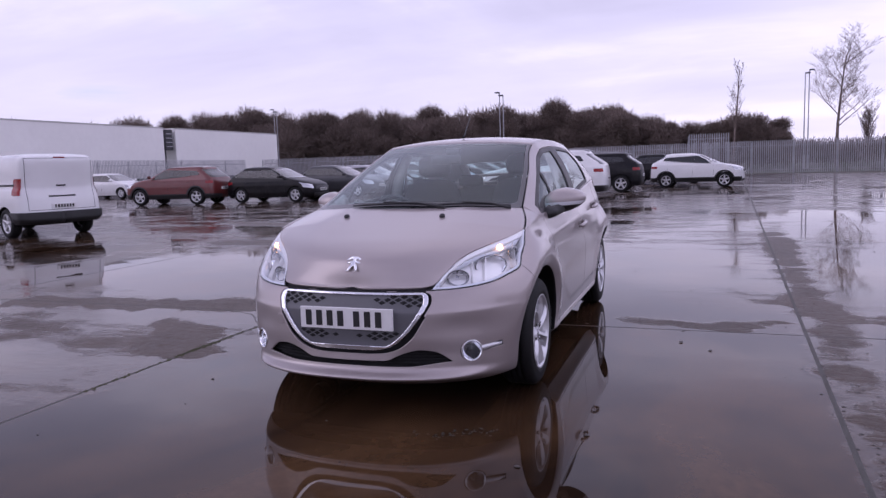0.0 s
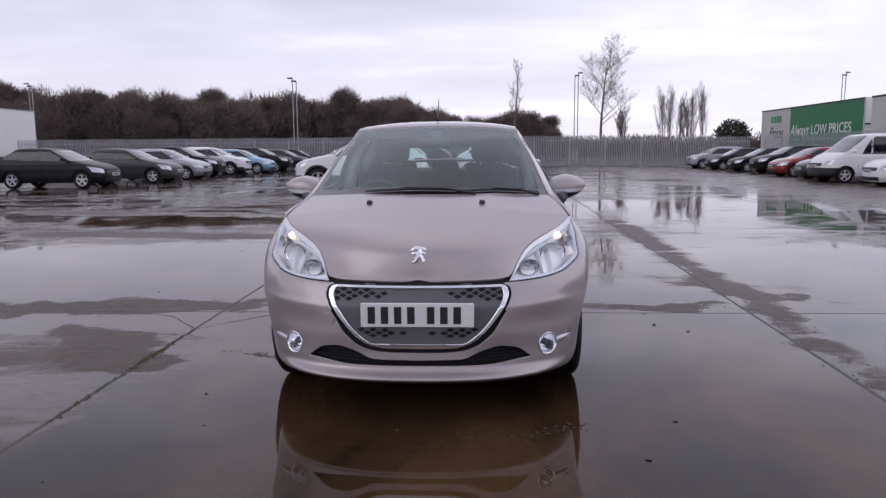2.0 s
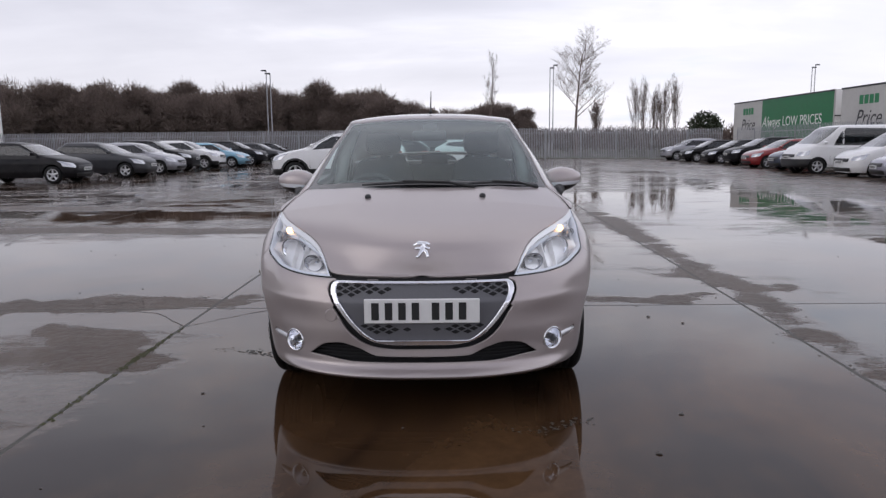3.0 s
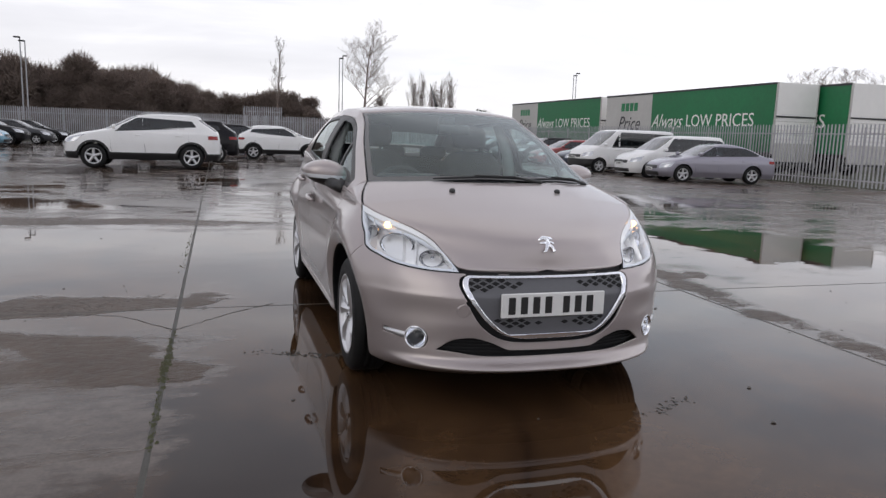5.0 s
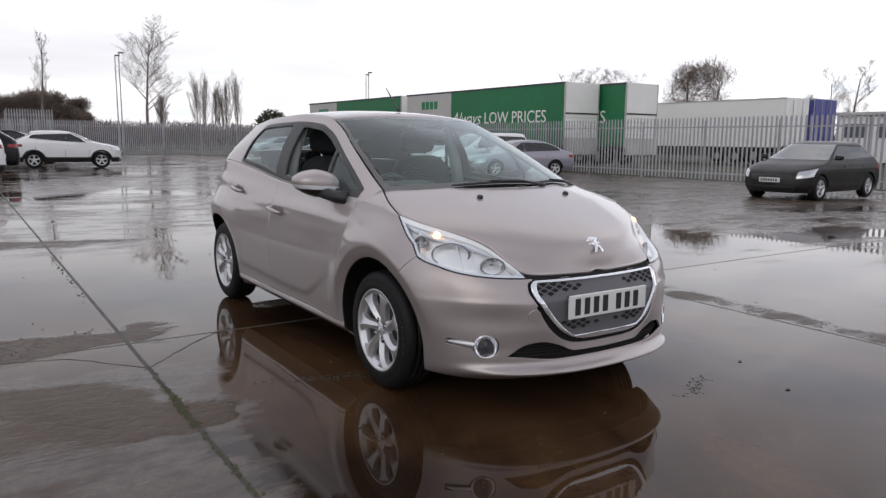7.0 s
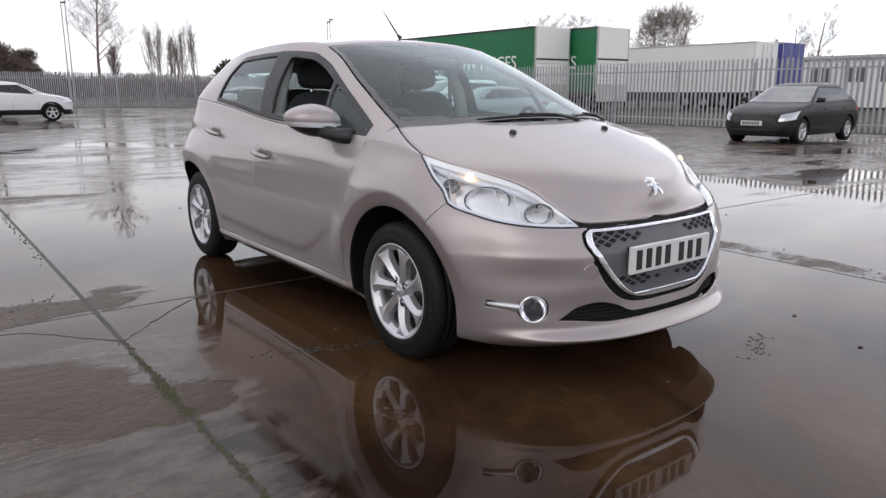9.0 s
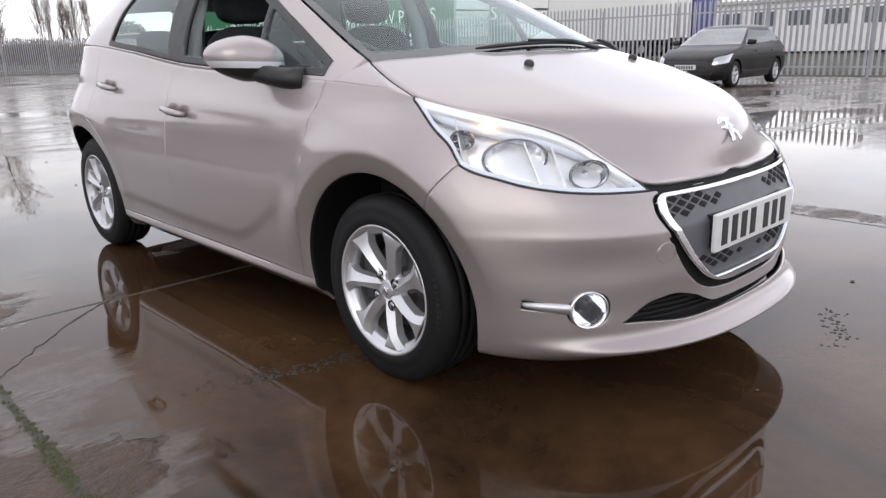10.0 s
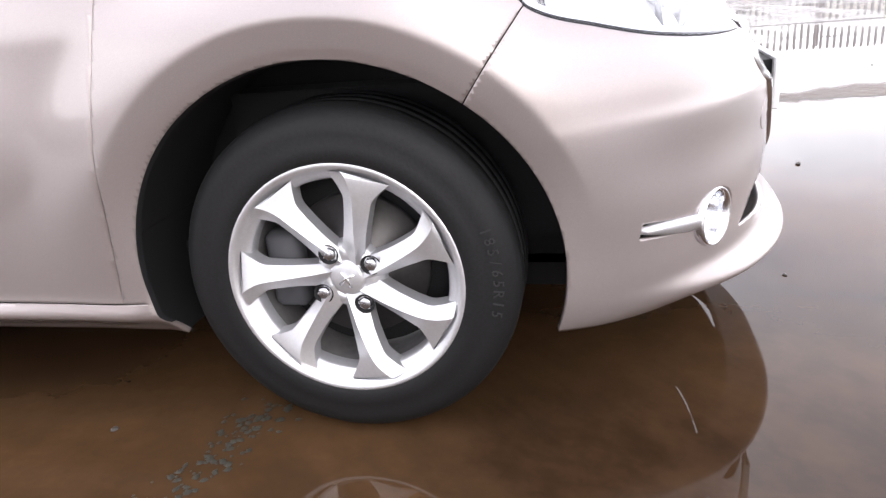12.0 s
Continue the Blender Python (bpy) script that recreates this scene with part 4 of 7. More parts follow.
# ---- parked vehicles ----
def simple_wheel(r, w, spokes=5):
    """Tyre and rim of a parked car, facing +x."""
    tyre = lathe([(r * 0.64, -w / 2 + 0.02), (r * 0.72, -w / 2), (r * 0.93, -w / 2 + 0.01), (r, -w * 0.34), (r, w * 0.34), (r * 0.93, w / 2 - 0.01), (r * 0.72, w / 2), (r * 0.64, w / 2 - 0.02), (r * 0.62, w / 2 - 0.06)], 28)
    rim = [lathe([(r * 0.66, w / 2 - 0.015), (r * 0.60, w / 2 - 0.01), (r * 0.585, w / 2 - 0.06), (r * 0.56, -w / 2 + 0.04)], 28)]
    rim.append(lathe([(r * 0.17, w / 2 - 0.07), (r * 0.15, w / 2 - 0.03), (0.001, w / 2 - 0.026)], 14))
    for k in range(spokes):
        m = Matrix.Rotation(2 * math.pi * k / spokes, 4, "X")
        v = []
        for q, half, dep in ((r * 0.12, 0.045, 0.03), (r * 0.61, 0.033, 0.016)):
            v += [(w / 2 - dep - 0.03, -half, q), (w / 2 - dep - 0.03, half, q), (w / 2 - dep, half * 0.6, q), (w / 2 - dep, -half * 0.6, q)]
        rim.append(moved((v, [(0, 1, 5, 4), (1, 2, 6, 5), (2, 3, 7, 6), (3, 0, 4, 7)]), m))
    # Plain dark disc added behind the spokes, so their gaps show dark.
    back = lathe([(r * 0.58, 0.0), (0.001, 0.0)], 20)
    return tyre, join(*rim), back


KINDS = dict(
    hatch=dict(wb=2.60, fo=0.84, ro=0.74, w=0.88, h=1.47, belt=0.96, hood=0.70, cowl=0.99, cowl_y=0.16, ws_top=1.12, roof_end=-0.02, r=0.315),
    suv=dict(wb=2.65, fo=0.86, ro=0.84, w=0.90, h=1.59, belt=1.08, hood=0.84, cowl=1.10, cowl_y=0.15, ws_top=1.12, roof_end=0.22, r=0.345),
    crossover=dict(wb=2.53, fo=0.84, ro=0.76, w=0.88, h=1.565, belt=1.09, hood=0.86, cowl=1.09, cowl_y=0.12, ws_top=1.08, roof_end=0.06, r=0.335),
    saloon=dict(wb=2.70, fo=0.93, ro=0.98, w=0.89, h=1.46, belt=0.95, hood=0.66, cowl=0.97, cowl_y=0.22, ws_top=1.20, roof_end=-0.55, r=0.32),
    mpv=dict(wb=2.84, fo=0.92, ro=0.90, w=0.90, h=1.74, belt=1.06, hood=0.76, cowl=1.10, cowl_y=-0.05, ws_top=1.05, roof_end=0.62, r=0.325),
    small_van=dict(wb=2.73, fo=0.88, ro=0.78, w=0.90, h=1.81, belt=1.08, hood=0.82, cowl=1.12, cowl_y=0.0, ws_top=0.95, roof_end=0.68, r=0.32),
    van=dict(wb=3.10, fo=0.83, ro=0.86, w=0.94, h=1.96, belt=1.16, hood=0.86, cowl=1.20, cowl_y=-0.25, ws_top=0.78, roof_end=0.74, r=0.33),
)


def outline(tab_f, tab_r, tab_w, tab_df, tab_n, dr, grow=0.0):
    """The skin of a vehicle by its level outlines: u in -3..3 from nose round to tail, v the height."""
    def surf(u, z):
        s, a = np.sign(u) + (u == 0), np.abs(u)
        f, r, w, df, n = tab_f(z) - grow, tab_r(z) + grow, tab_w(z) + grow, tab_df(z), tab_n(z)
        y0, y1 = f + df, r - dr
        th = np.clip(a, 0, 1) * math.pi / 2
        x = w * np.abs(np.sin(th)) ** (2 / n)
        y = y0 - df * np.abs(np.cos(th)) ** (2 / n)
        y = np.where(a > 1, y0 + (y1 - y0) * np.clip(a - 1, 0, 1), y)
        th = np.clip(a - 2, 0, 1) * math.pi / 2
        x = np.where(a > 2, w * np.abs(np.cos(th)) ** 0.55, x)
        y = np.where(a > 2, y1 + dr * np.abs(np.sin(th)) ** 0.55, y)
        return np.stack([s * x, y, z + 0 * x], 1)
    return surf


def parked(kind, name, label, category, paint_mat, x, y, heading, scale=1.0, panel_van=False, black_cladding=False, rails=False, group="parked cars"):
    k = dict(KINDS[kind])
    wb, fo, ro, w, h, belt, hood, cowl = k["wb"], k["fo"], k["ro"], k["w"], k["h"], k["belt"], k["hood"], k["cowl"]
    fa, ra, r = -wb / 2, wb / 2, k["r"]
    lo = {"small_van": 0.30, "van": 0.28, "suv": 0.26, "crossover": 0.26}.get(kind, 0.21)
    zs = [lo, 0.36, hood - 0.12, hood, hood + 0.6 * (cowl - hood), cowl, cowl + 0.5 * (h - 0.06 - cowl), h - 0.06, h]
    mid_y = -fo + 0.09 + 0.42 * (k["cowl_y"] + fo - 0.09)
    tab_f = smooth_curve(zs, [fa - fo + 0.06, fa - fo, fa - fo + 0.02, fa - fo + 0.09, fa + mid_y, fa + k["cowl_y"], fa + k["cowl_y"] + 0.5 * (k["ws_top"] - k["cowl_y"]), fa + k["ws_top"], fa + k["ws_top"] + 0.35])
    top_rear = ra + k["roof_end"]
    if kind == "saloon":
        tab_r = smooth_curve([lo, 0.38, 0.8, 0.97, 1.02, 1.25, h - 0.05, h], [ra + ro - 0.06, ra + ro, ra + ro - 0.02, ra + ro - 0.10, ra + ro - 0.38, ra + 0.08, top_rear + 0.05, top_rear - 0.35])
    else:
        tab_r = smooth_curve([lo, 0.40, 0.8, belt, h - 0.14, h - 0.04, h], [ra + ro - 0.06, ra + ro, ra + ro - 0.02, ra + ro - 0.07, top_rear + (0.16 if kind == "hatch" else 0.08), top_rear, top_rear - 0.3])
    tumble = 0.10 if "van" in kind else 0.24
    tab_w = smooth_curve([lo, 0.44, 0.68, belt - 0.06, belt, h - 0.14, h - 0.04, h], [w - 0.07, w - 0.005, w, w - 0.03, w - 0.06, w - tumble, w - tumble - 0.07, w - tumble - 0.25])
    tab_df = smooth_curve([lo, hood, cowl, h], [0.62, 0.60, 0.42, 0.30])
    tab_n = smooth_curve([lo, hood, cowl, h], [2.7, 2.9, 3.2, 3.2])
    dr = 0.28
    surf = outline(tab_f, tab_r, tab_w, tab_df, tab_n, dr)
    proud = outline(tab_f, tab_r, tab_w, tab_df, tab_n, dr, 0.006)
    us = np.concatenate([np.linspace(-3, -2, 11), np.linspace(-2, -1, 34)[1:], np.linspace(-1, 1, 33)[1:], np.linspace(1, 2, 34)[1:], np.linspace(2, 3, 11)[1:]])
    vs = np.unique(np.concatenate([np.linspace(lo, hood, 14), np.linspace(hood, cowl, 13), np.linspace(cowl, h - 0.06, 13), [h - 0.035, h - 0.015, h]]))
    top_z = h - 0.125
    yb = fa + (1.32 if kind not in ("van",) else 1.0)
    side_end = 1.93 if not panel_van else 1.0

    def arch(x_, y_, z_, u, v):
        return np.minimum(np.hypot(y_ - fa, z_ - r), np.hypot(y_ - ra, z_ - r)) - (r + 0.05) + 10.0 * (np.abs(x_) < 0.45)

    def screen(x_, y_, z_, u, v):
        return np.minimum.reduce([0.80 - np.abs(u), z_ - cowl - 0.02, h - 0.085 - z_])

    def side_glass(x_, y_, z_, u, v):
        tall_kind = kind in ("suv", "crossover")
        rise = belt + 0.02 + (0.065 if tall_kind else 0.03) * (y_ - fa) * (0 if "van" in kind else 1) - (0.05 if tall_kind else 0.0)
        roof_line = top_z - (0.045 if tall_kind else 0.02) * np.clip(y_ - fa - 1.3, 0, 3)
        rear_cut = (ra + (0.26 if tall_kind else 0.42) + (0.6 if kind in ("mpv", "small_van", "van") else 0.0)) - y_ - 0.75 * (z_ - belt)
        front_cut = (y_ - (fa + 0.62)) - 0.9 * (z_ - belt) * (1.0 if kind != "van" else 0.6)
        g = np.minimum.reduce([np.abs(u) - 0.93, 2.1 - np.abs(u), z_ - rise, roof_line - z_, np.abs(y_ - yb) - (0.035 if "van" in kind else 0.010), rear_cut, front_cut])
        if panel_van:
            g = np.minimum(g, yb - 0.05 - y_)
        return g

    def rear_glass(x_, y_, z_, u, v):
        return np.minimum.reduce([np.abs(u) - 2.30, z_ - belt - 0.04, top_z - z_])

    th = thing(name, label, category, group, pose(x, y, fall(x), 0, 0, heading + 90))
    neg = [lambda *a: -screen(*a), lambda *a: -side_glass(*a), arch]
    if not panel_van:
        neg.append(lambda *a: -rear_glass(*a))
    body = sheet(surf, us, vs, neg)
    cap = surf(us, np.full(len(us), h))
    body = closed(join(body, ([tuple(p) for p in cap], [tuple(range(len(cap) - 1))])))
    part("body", body, paint_mat, th)
    part("windscreen", sheet(surf, us, vs, [screen]), M_GLASS_SCREEN, th)
    fr = [lambda x_, y_, z_, u, v: yb - y_]
    bk = [lambda x_, y_, z_, u, v: y_ - yb]
    for sgn in (1, -1):
        half = [lambda x_, y_, z_, u, v, q=sgn: q * x_]
        part("side_window", sheet(surf, us, vs, [side_glass] + half + fr), M_GLASS_DARK, th)
        if not panel_van:
            part("side_window", sheet(surf, us, vs, [side_glass] + half + bk), M_GLASS_DARK, th)

        def lamp(x_, y_, z_, u, v, q=sgn):
            a = np.abs(u)
            return np.minimum.reduce([q * x_ * 4, (a - 0.40) * 1.2, (0.88 - a) * 1.2, z_ - (hood - 0.145) + 0.12 * (0.40 - a), (hood + 0.10 * (a - 0.30) * 2) - z_])

        part("headlight", sheet(proud, us, np.linspace(0.4, cowl, 60), [lamp]), M_LAMP_FAR, th)

        def tail(x_, y_, z_, u, v, q=sgn):
            a = np.abs(u)
            tall = 0.38 if "van" in kind or kind == "mpv" else 0.13
            z0 = 0.98 if kind in ("suv", "crossover") else (1.02 if "van" in kind else 0.86)
            return np.minimum.reduce([q * x_ * 4, a - (1.975 if "van" in kind else 1.98), (2.30 if "van" in kind else 2.45) - a, z_ - z0 + 0.10, z0 + tall - 0.12 - z_])

        part("tail_light", sheet(proud, np.linspace(-3, 3, 121), np.linspace(0.5, h - 0.1, 60), [tail]), M_RED_LENS, th)
        mx = sgn * (w - 0.02)
        my = fa + 0.60 if kind != "van" else fa + 0.25
        mirror = [(mx + sgn * a, my + b, belt + 0.10 + c) for a, b, c in ((0.0, 0.0, -0.07), (0.2, 0.02, -0.06), (0.22, 0.03, 0.05), (0.03, 0.02, 0.08), (0.02, -0.10, -0.05), (0.17, -0.08, -0.04), (0.18, -0.07, 0.04), (0.04, -0.09, 0.06))]
        part("door_mirror", (mirror, [(0, 1, 2, 3), (4, 7, 6, 5), (0, 4, 5, 1), (1, 5, 6, 2), (2, 6, 7, 3), (3, 7, 4, 0)]), M_PLASTIC if panel_van else paint_mat, th, edge=0.02)
        for yy in ((yb - 0.12, ra - 0.35) if not panel_van else (yb - 0.12,)):
            part("door_handle", moved(box(-0.02, 0.02, -0.09, 0.09, -0.015, 0.015, 0.008), Matrix.Translation((sgn * float(tab_w(belt - 0.12)), yy, belt - 0.12))), paint_mat if not panel_van else M_PLASTIC, th)
        # shut lines of the doors
        for y_line in ((fa + 0.42, yb, ra - 0.10) if not panel_van else (fa + 0.42, yb)):
            part("shut_line", sheet(outline(tab_f, tab_r, tab_w, tab_df, tab_n, dr, 0.002), np.linspace(0.9, 2.05, 400) * sgn, np.linspace(0.40, belt, 12), [lambda x_, y_, z_, u, v, q=y_line: 0.0045 - np.abs(y_ - q - 0.10 * (belt - z_)), arch]), M_DARK, th)
        part("window_trim", sheet(outline(tab_f, tab_r, tab_w, tab_df, tab_n, dr, 0.003), us[us * sgn > 0], np.linspace(belt - 0.03, belt + 0.16, 24), [lambda x_, y_, z_, u, v: np.minimum.reduce([0.030 + side_glass(x_, y_, z_, u, v), 0.0 - side_glass(x_, y_, z_, u, v), np.abs(u) - 0.95, 2.0 - np.abs(u), belt + 0.035 + 0.03 * (y_ - fa) - z_])]), M_PLASTIC, th)
        if black_cladding:
            part("sill_cladding", sheet(proud, us, np.linspace(lo, 0.80, 30), [arch, lambda x_, y_, z_, u, v, q=sgn: q * x_, lambda x_, y_, z_, u, v: np.maximum(0.46 - z_, (r + 0.11) - np.minimum(np.hypot(y_ - fa, z_ - r), np.hypot(y_ - ra, z_ - r))), lambda x_, y_, z_, u, v: np.abs(u) - 0.45, lambda x_, y_, z_, u, v: 2.95 - np.abs(u)]), M_PLASTIC, th)
        if rails:
            rx = sgn * (w - tumble - 0.06)
            part("roof_rail", tube([(rx, fa + 1.25, h - 0.05), (rx, fa + 1.4, h + 0.02), (rx, ra + 0.1, h + 0.01), (rx, ra + 0.3, h - 0.06)], 0.018), M_STEEL, th)
    if not panel_van:
        part("rear_window", sheet(surf, us, vs, [rear_glass]), M_GLASS_DARK, th)
    part("grille", sheet(proud, us, np.linspace(lo, hood, 40), [lambda x_, y_, z_, u, v: np.minimum.reduce([0.30 - np.abs(u), z_ - hood + 0.17, hood - 0.05 - z_])]), M_PLASTIC, th)
    part("lower_grille", sheet(proud, us, np.linspace(lo, hood, 40), [lambda x_, y_, z_, u, v: np.minimum.reduce([0.42 - np.abs(u), z_ - 0.24, 0.38 - z_])]), M_PLASTIC, th)
    for yy, zz in ((fa - fo - 0.012, hood - 0.24), (ra + ro - 0.005, 0.62)):
        plate = part("number_plate", box(-0.26, 0.26, yy - 0.008, yy + 0.012, zz, zz + 0.11, 0.003), M_PLATE, th, smooth=False)
        front = yy < 0
        ys = (yy - 0.011, yy - 0.0075) if front else (yy + 0.0115, yy + 0.016)
        part("plate_bars", join(*[box(-0.22 + 0.063 * q, -0.18 + 0.063 * q, ys[0], ys[1], zz + 0.02, zz + 0.09) for q in range(7)]), M_INK, plate, smooth=False)
    if kind == "van":
        part("front_bumper", sheet(outline(tab_f, tab_r, tab_w, tab_df, tab_n, dr, 0.02), us, np.linspace(lo, 0.7, 20), [arch, lambda x_, y_, z_, u, v: np.minimum(1.02 - np.abs(u), 0.62 - z_)]), M_PLASTIC, th, "black moulded bumper")
    if panel_van:
        bump = [arch, lambda x_, y_, z_, u, v: np.minimum.reduce([np.abs(u) - 1.90, 0.56 - z_])]
        part("rear_bumper", sheet(outline(tab_f, tab_r, tab_w, tab_df, tab_n, dr, 0.035), np.concatenate([np.linspace(-3, -1.85, 40)]), np.linspace(lo, 0.6, 16), bump), M_PLASTIC, th, "black moulded bumper", thick=0.03)
        part("rear_bumper", sheet(outline(tab_f, tab_r, tab_w, tab_df, tab_n, dr, 0.035), np.concatenate([np.linspace(1.85, 3, 40)]), np.linspace(lo, 0.6, 16), bump), M_PLASTIC, th, "black moulded bumper", thick=0.03)
        part("front_bumper", sheet(outline(tab_f, tab_r, tab_w, tab_df, tab_n, dr, 0.02), us, np.linspace(lo, 0.6, 16), [arch, lambda x_, y_, z_, u, v: np.minimum(0.95 - np.abs(u), 0.55 - z_)]), M_PLASTIC, th, "black moulded bumper")

        def door_gap(x_, y_, z_, u, v):
            d = np.minimum.reduce([0.72 - np.abs(x_), z_ - 0.60, h - 0.10 - z_])
            return np.minimum(0.0045 - np.abs(d), np.abs(u) - 2.1)

        part("tailgate_gap", sheet(outline(tab_f, tab_r, tab_w, tab_df, tab_n, dr, 0.002), np.concatenate([np.linspace(2.05, 3, 160)]), np.linspace(0.56, h - 0.06, 200), [door_gap]), M_DARK, th)
        part("tailgate_gap", sheet(outline(tab_f, tab_r, tab_w, tab_df, tab_n, dr, 0.002), np.concatenate([np.linspace(-3, -2.05, 160)]), np.linspace(0.56, h - 0.06, 200), [door_gap]), M_DARK, th)
        back_y = float(tab_r(1.0))
        part("tailgate_handle", box(-0.30, 0.30, back_y - 0.02, back_y + 0.03, 0.86, 0.91, 0.012), M_PLASTIC, th, "black grip above number plate")
        part("badge_bar", box(-0.10, 0.10, back_y - 0.04, back_y + 0.012, 1.10, 1.135, 0.006), M_PLASTIC, th)
        part("high_brake_lamp", box(-0.12, 0.12, float(tab_r(h - 0.08)) - 0.05, float(tab_r(h - 0.08)) + 0.014, h - 0.10, h - 0.07, 0.006), M_RED_LENS, th)
        for sgn in (-1, 1):
            wx = float(tab_w(1.16))
            part("slider_rail", box(sgn * wx - 0.012, sgn * wx + 0.012, yb + 0.55, ra + 0.42, 1.12, 1.165, 0.006), M_PLASTIC, th, "black sliding-door rail")
            part("side_moulding", box(sgn * w - 0.014, sgn * w + 0.014, fa + r + 0.12, ra - r - 0.12, 0.50, 0.60, 0.008), M_PLASTIC, th)
    # cabin
    part("cabin_tub", box(-w + 0.13, w - 0.13, fa + 0.35, ra + (0.3 if kind != "saloon" else 0.1), 0.25, belt - 0.22, 0.03), M_DARK, th, smooth=False)
    if kind not in ("small_van",):
        rows = [fa + 1.30, fa + 2.15] if not panel_van else [fa + 1.0]
        for yy in rows:
            for sx in (-0.36, 0.36):
                seat = join(box(sx - 0.23, sx + 0.23, yy, yy + 0.13, 0.5, belt + 0.10, 0.05), box(sx - 0.13, sx + 0.13, yy + 0.03, yy + 0.12, belt + 0.12, belt + 0.30, 0.04))
                part("seat", seat, M_FABRIC, th)
    else:
        for sx in (-0.36, 0.36):
            part("seat", box(sx - 0.23, sx + 0.23, fa + 1.1, fa + 1.24, 0.5, belt + 0.3, 0.05), M_FABRIC, th)
    tyre, rim, back = simple_wheel(r, 0.215)
    for sgn in (1, -1):
        for yy in (fa, ra):
            m = Matrix.Translation((sgn * (w - 0.115), yy, r)) @ (Matrix.Identity(4) if sgn > 0 else Matrix.Rotation(math.pi, 4, "Z"))
            wheel = part("tyre", moved(tyre, m), M_RUBBER, th)
            part("rim", moved(rim, m), M_ALLOY, wheel)
            part("dark_backing", moved(back, m), M_DARK, wheel)
    liner = []
    for yy in (fa, ra):
        v, f = [], []
        n = 14
        for i in range(n + 1):
            a = math.pi * i / n
            for xx in (-w + 0.03, w - 0.03):
                v.append((xx, yy + (r + 0.055) * math.cos(a), r + (r + 0.055) * math.sin(a)))
        f = [(2 * i, 2 * i + 1, 2 * i + 3, 2 * i + 2) for i in range(n)]
        liner.append((v, f))
    for piece in liner:
        part("wheel_arch_liner", piece, M_DARK, th)
    if scale != 1.0:
        th.scale = (scale,) * 3
    return th


P_WHITE = car_paint("white_paint", (0.78, 0.78, 0.78), 0.0, 0.08)
P_BLACK = car_paint("black_paint", (0.004, 0.004, 0.006), 0.0, 0.05)
P_DKGREY = car_paint("dark_grey_paint", (0.034, 0.036, 0.042), 0.3, 0.06)
P_CHARCOAL = car_paint("charcoal_paint", (0.015, 0.014, 0.014), 0.0, 0.08)
P_SILVER = car_paint("silver_paint", (0.36, 0.36, 0.39), 0.6, 0.06)
P_RED = car_paint("red_paint", (0.24, 0.012, 0.014), 0.1, 0.06)
P_DKRED = car_paint("dark_red_paint", (0.115, 0.009, 0.008), 0.2, 0.06)
P_SKY = car_paint("light_blue_paint", (0.22, 0.42, 0.55), 0.4, 0.06)
P_NAVY = car_paint("navy_paint", (0.022, 0.032, 0.06), 0.3, 0.06)
P_MAUVE = car_paint("lilac_grey_paint", (0.30, 0.29, 0.34), 0.6, 0.06)

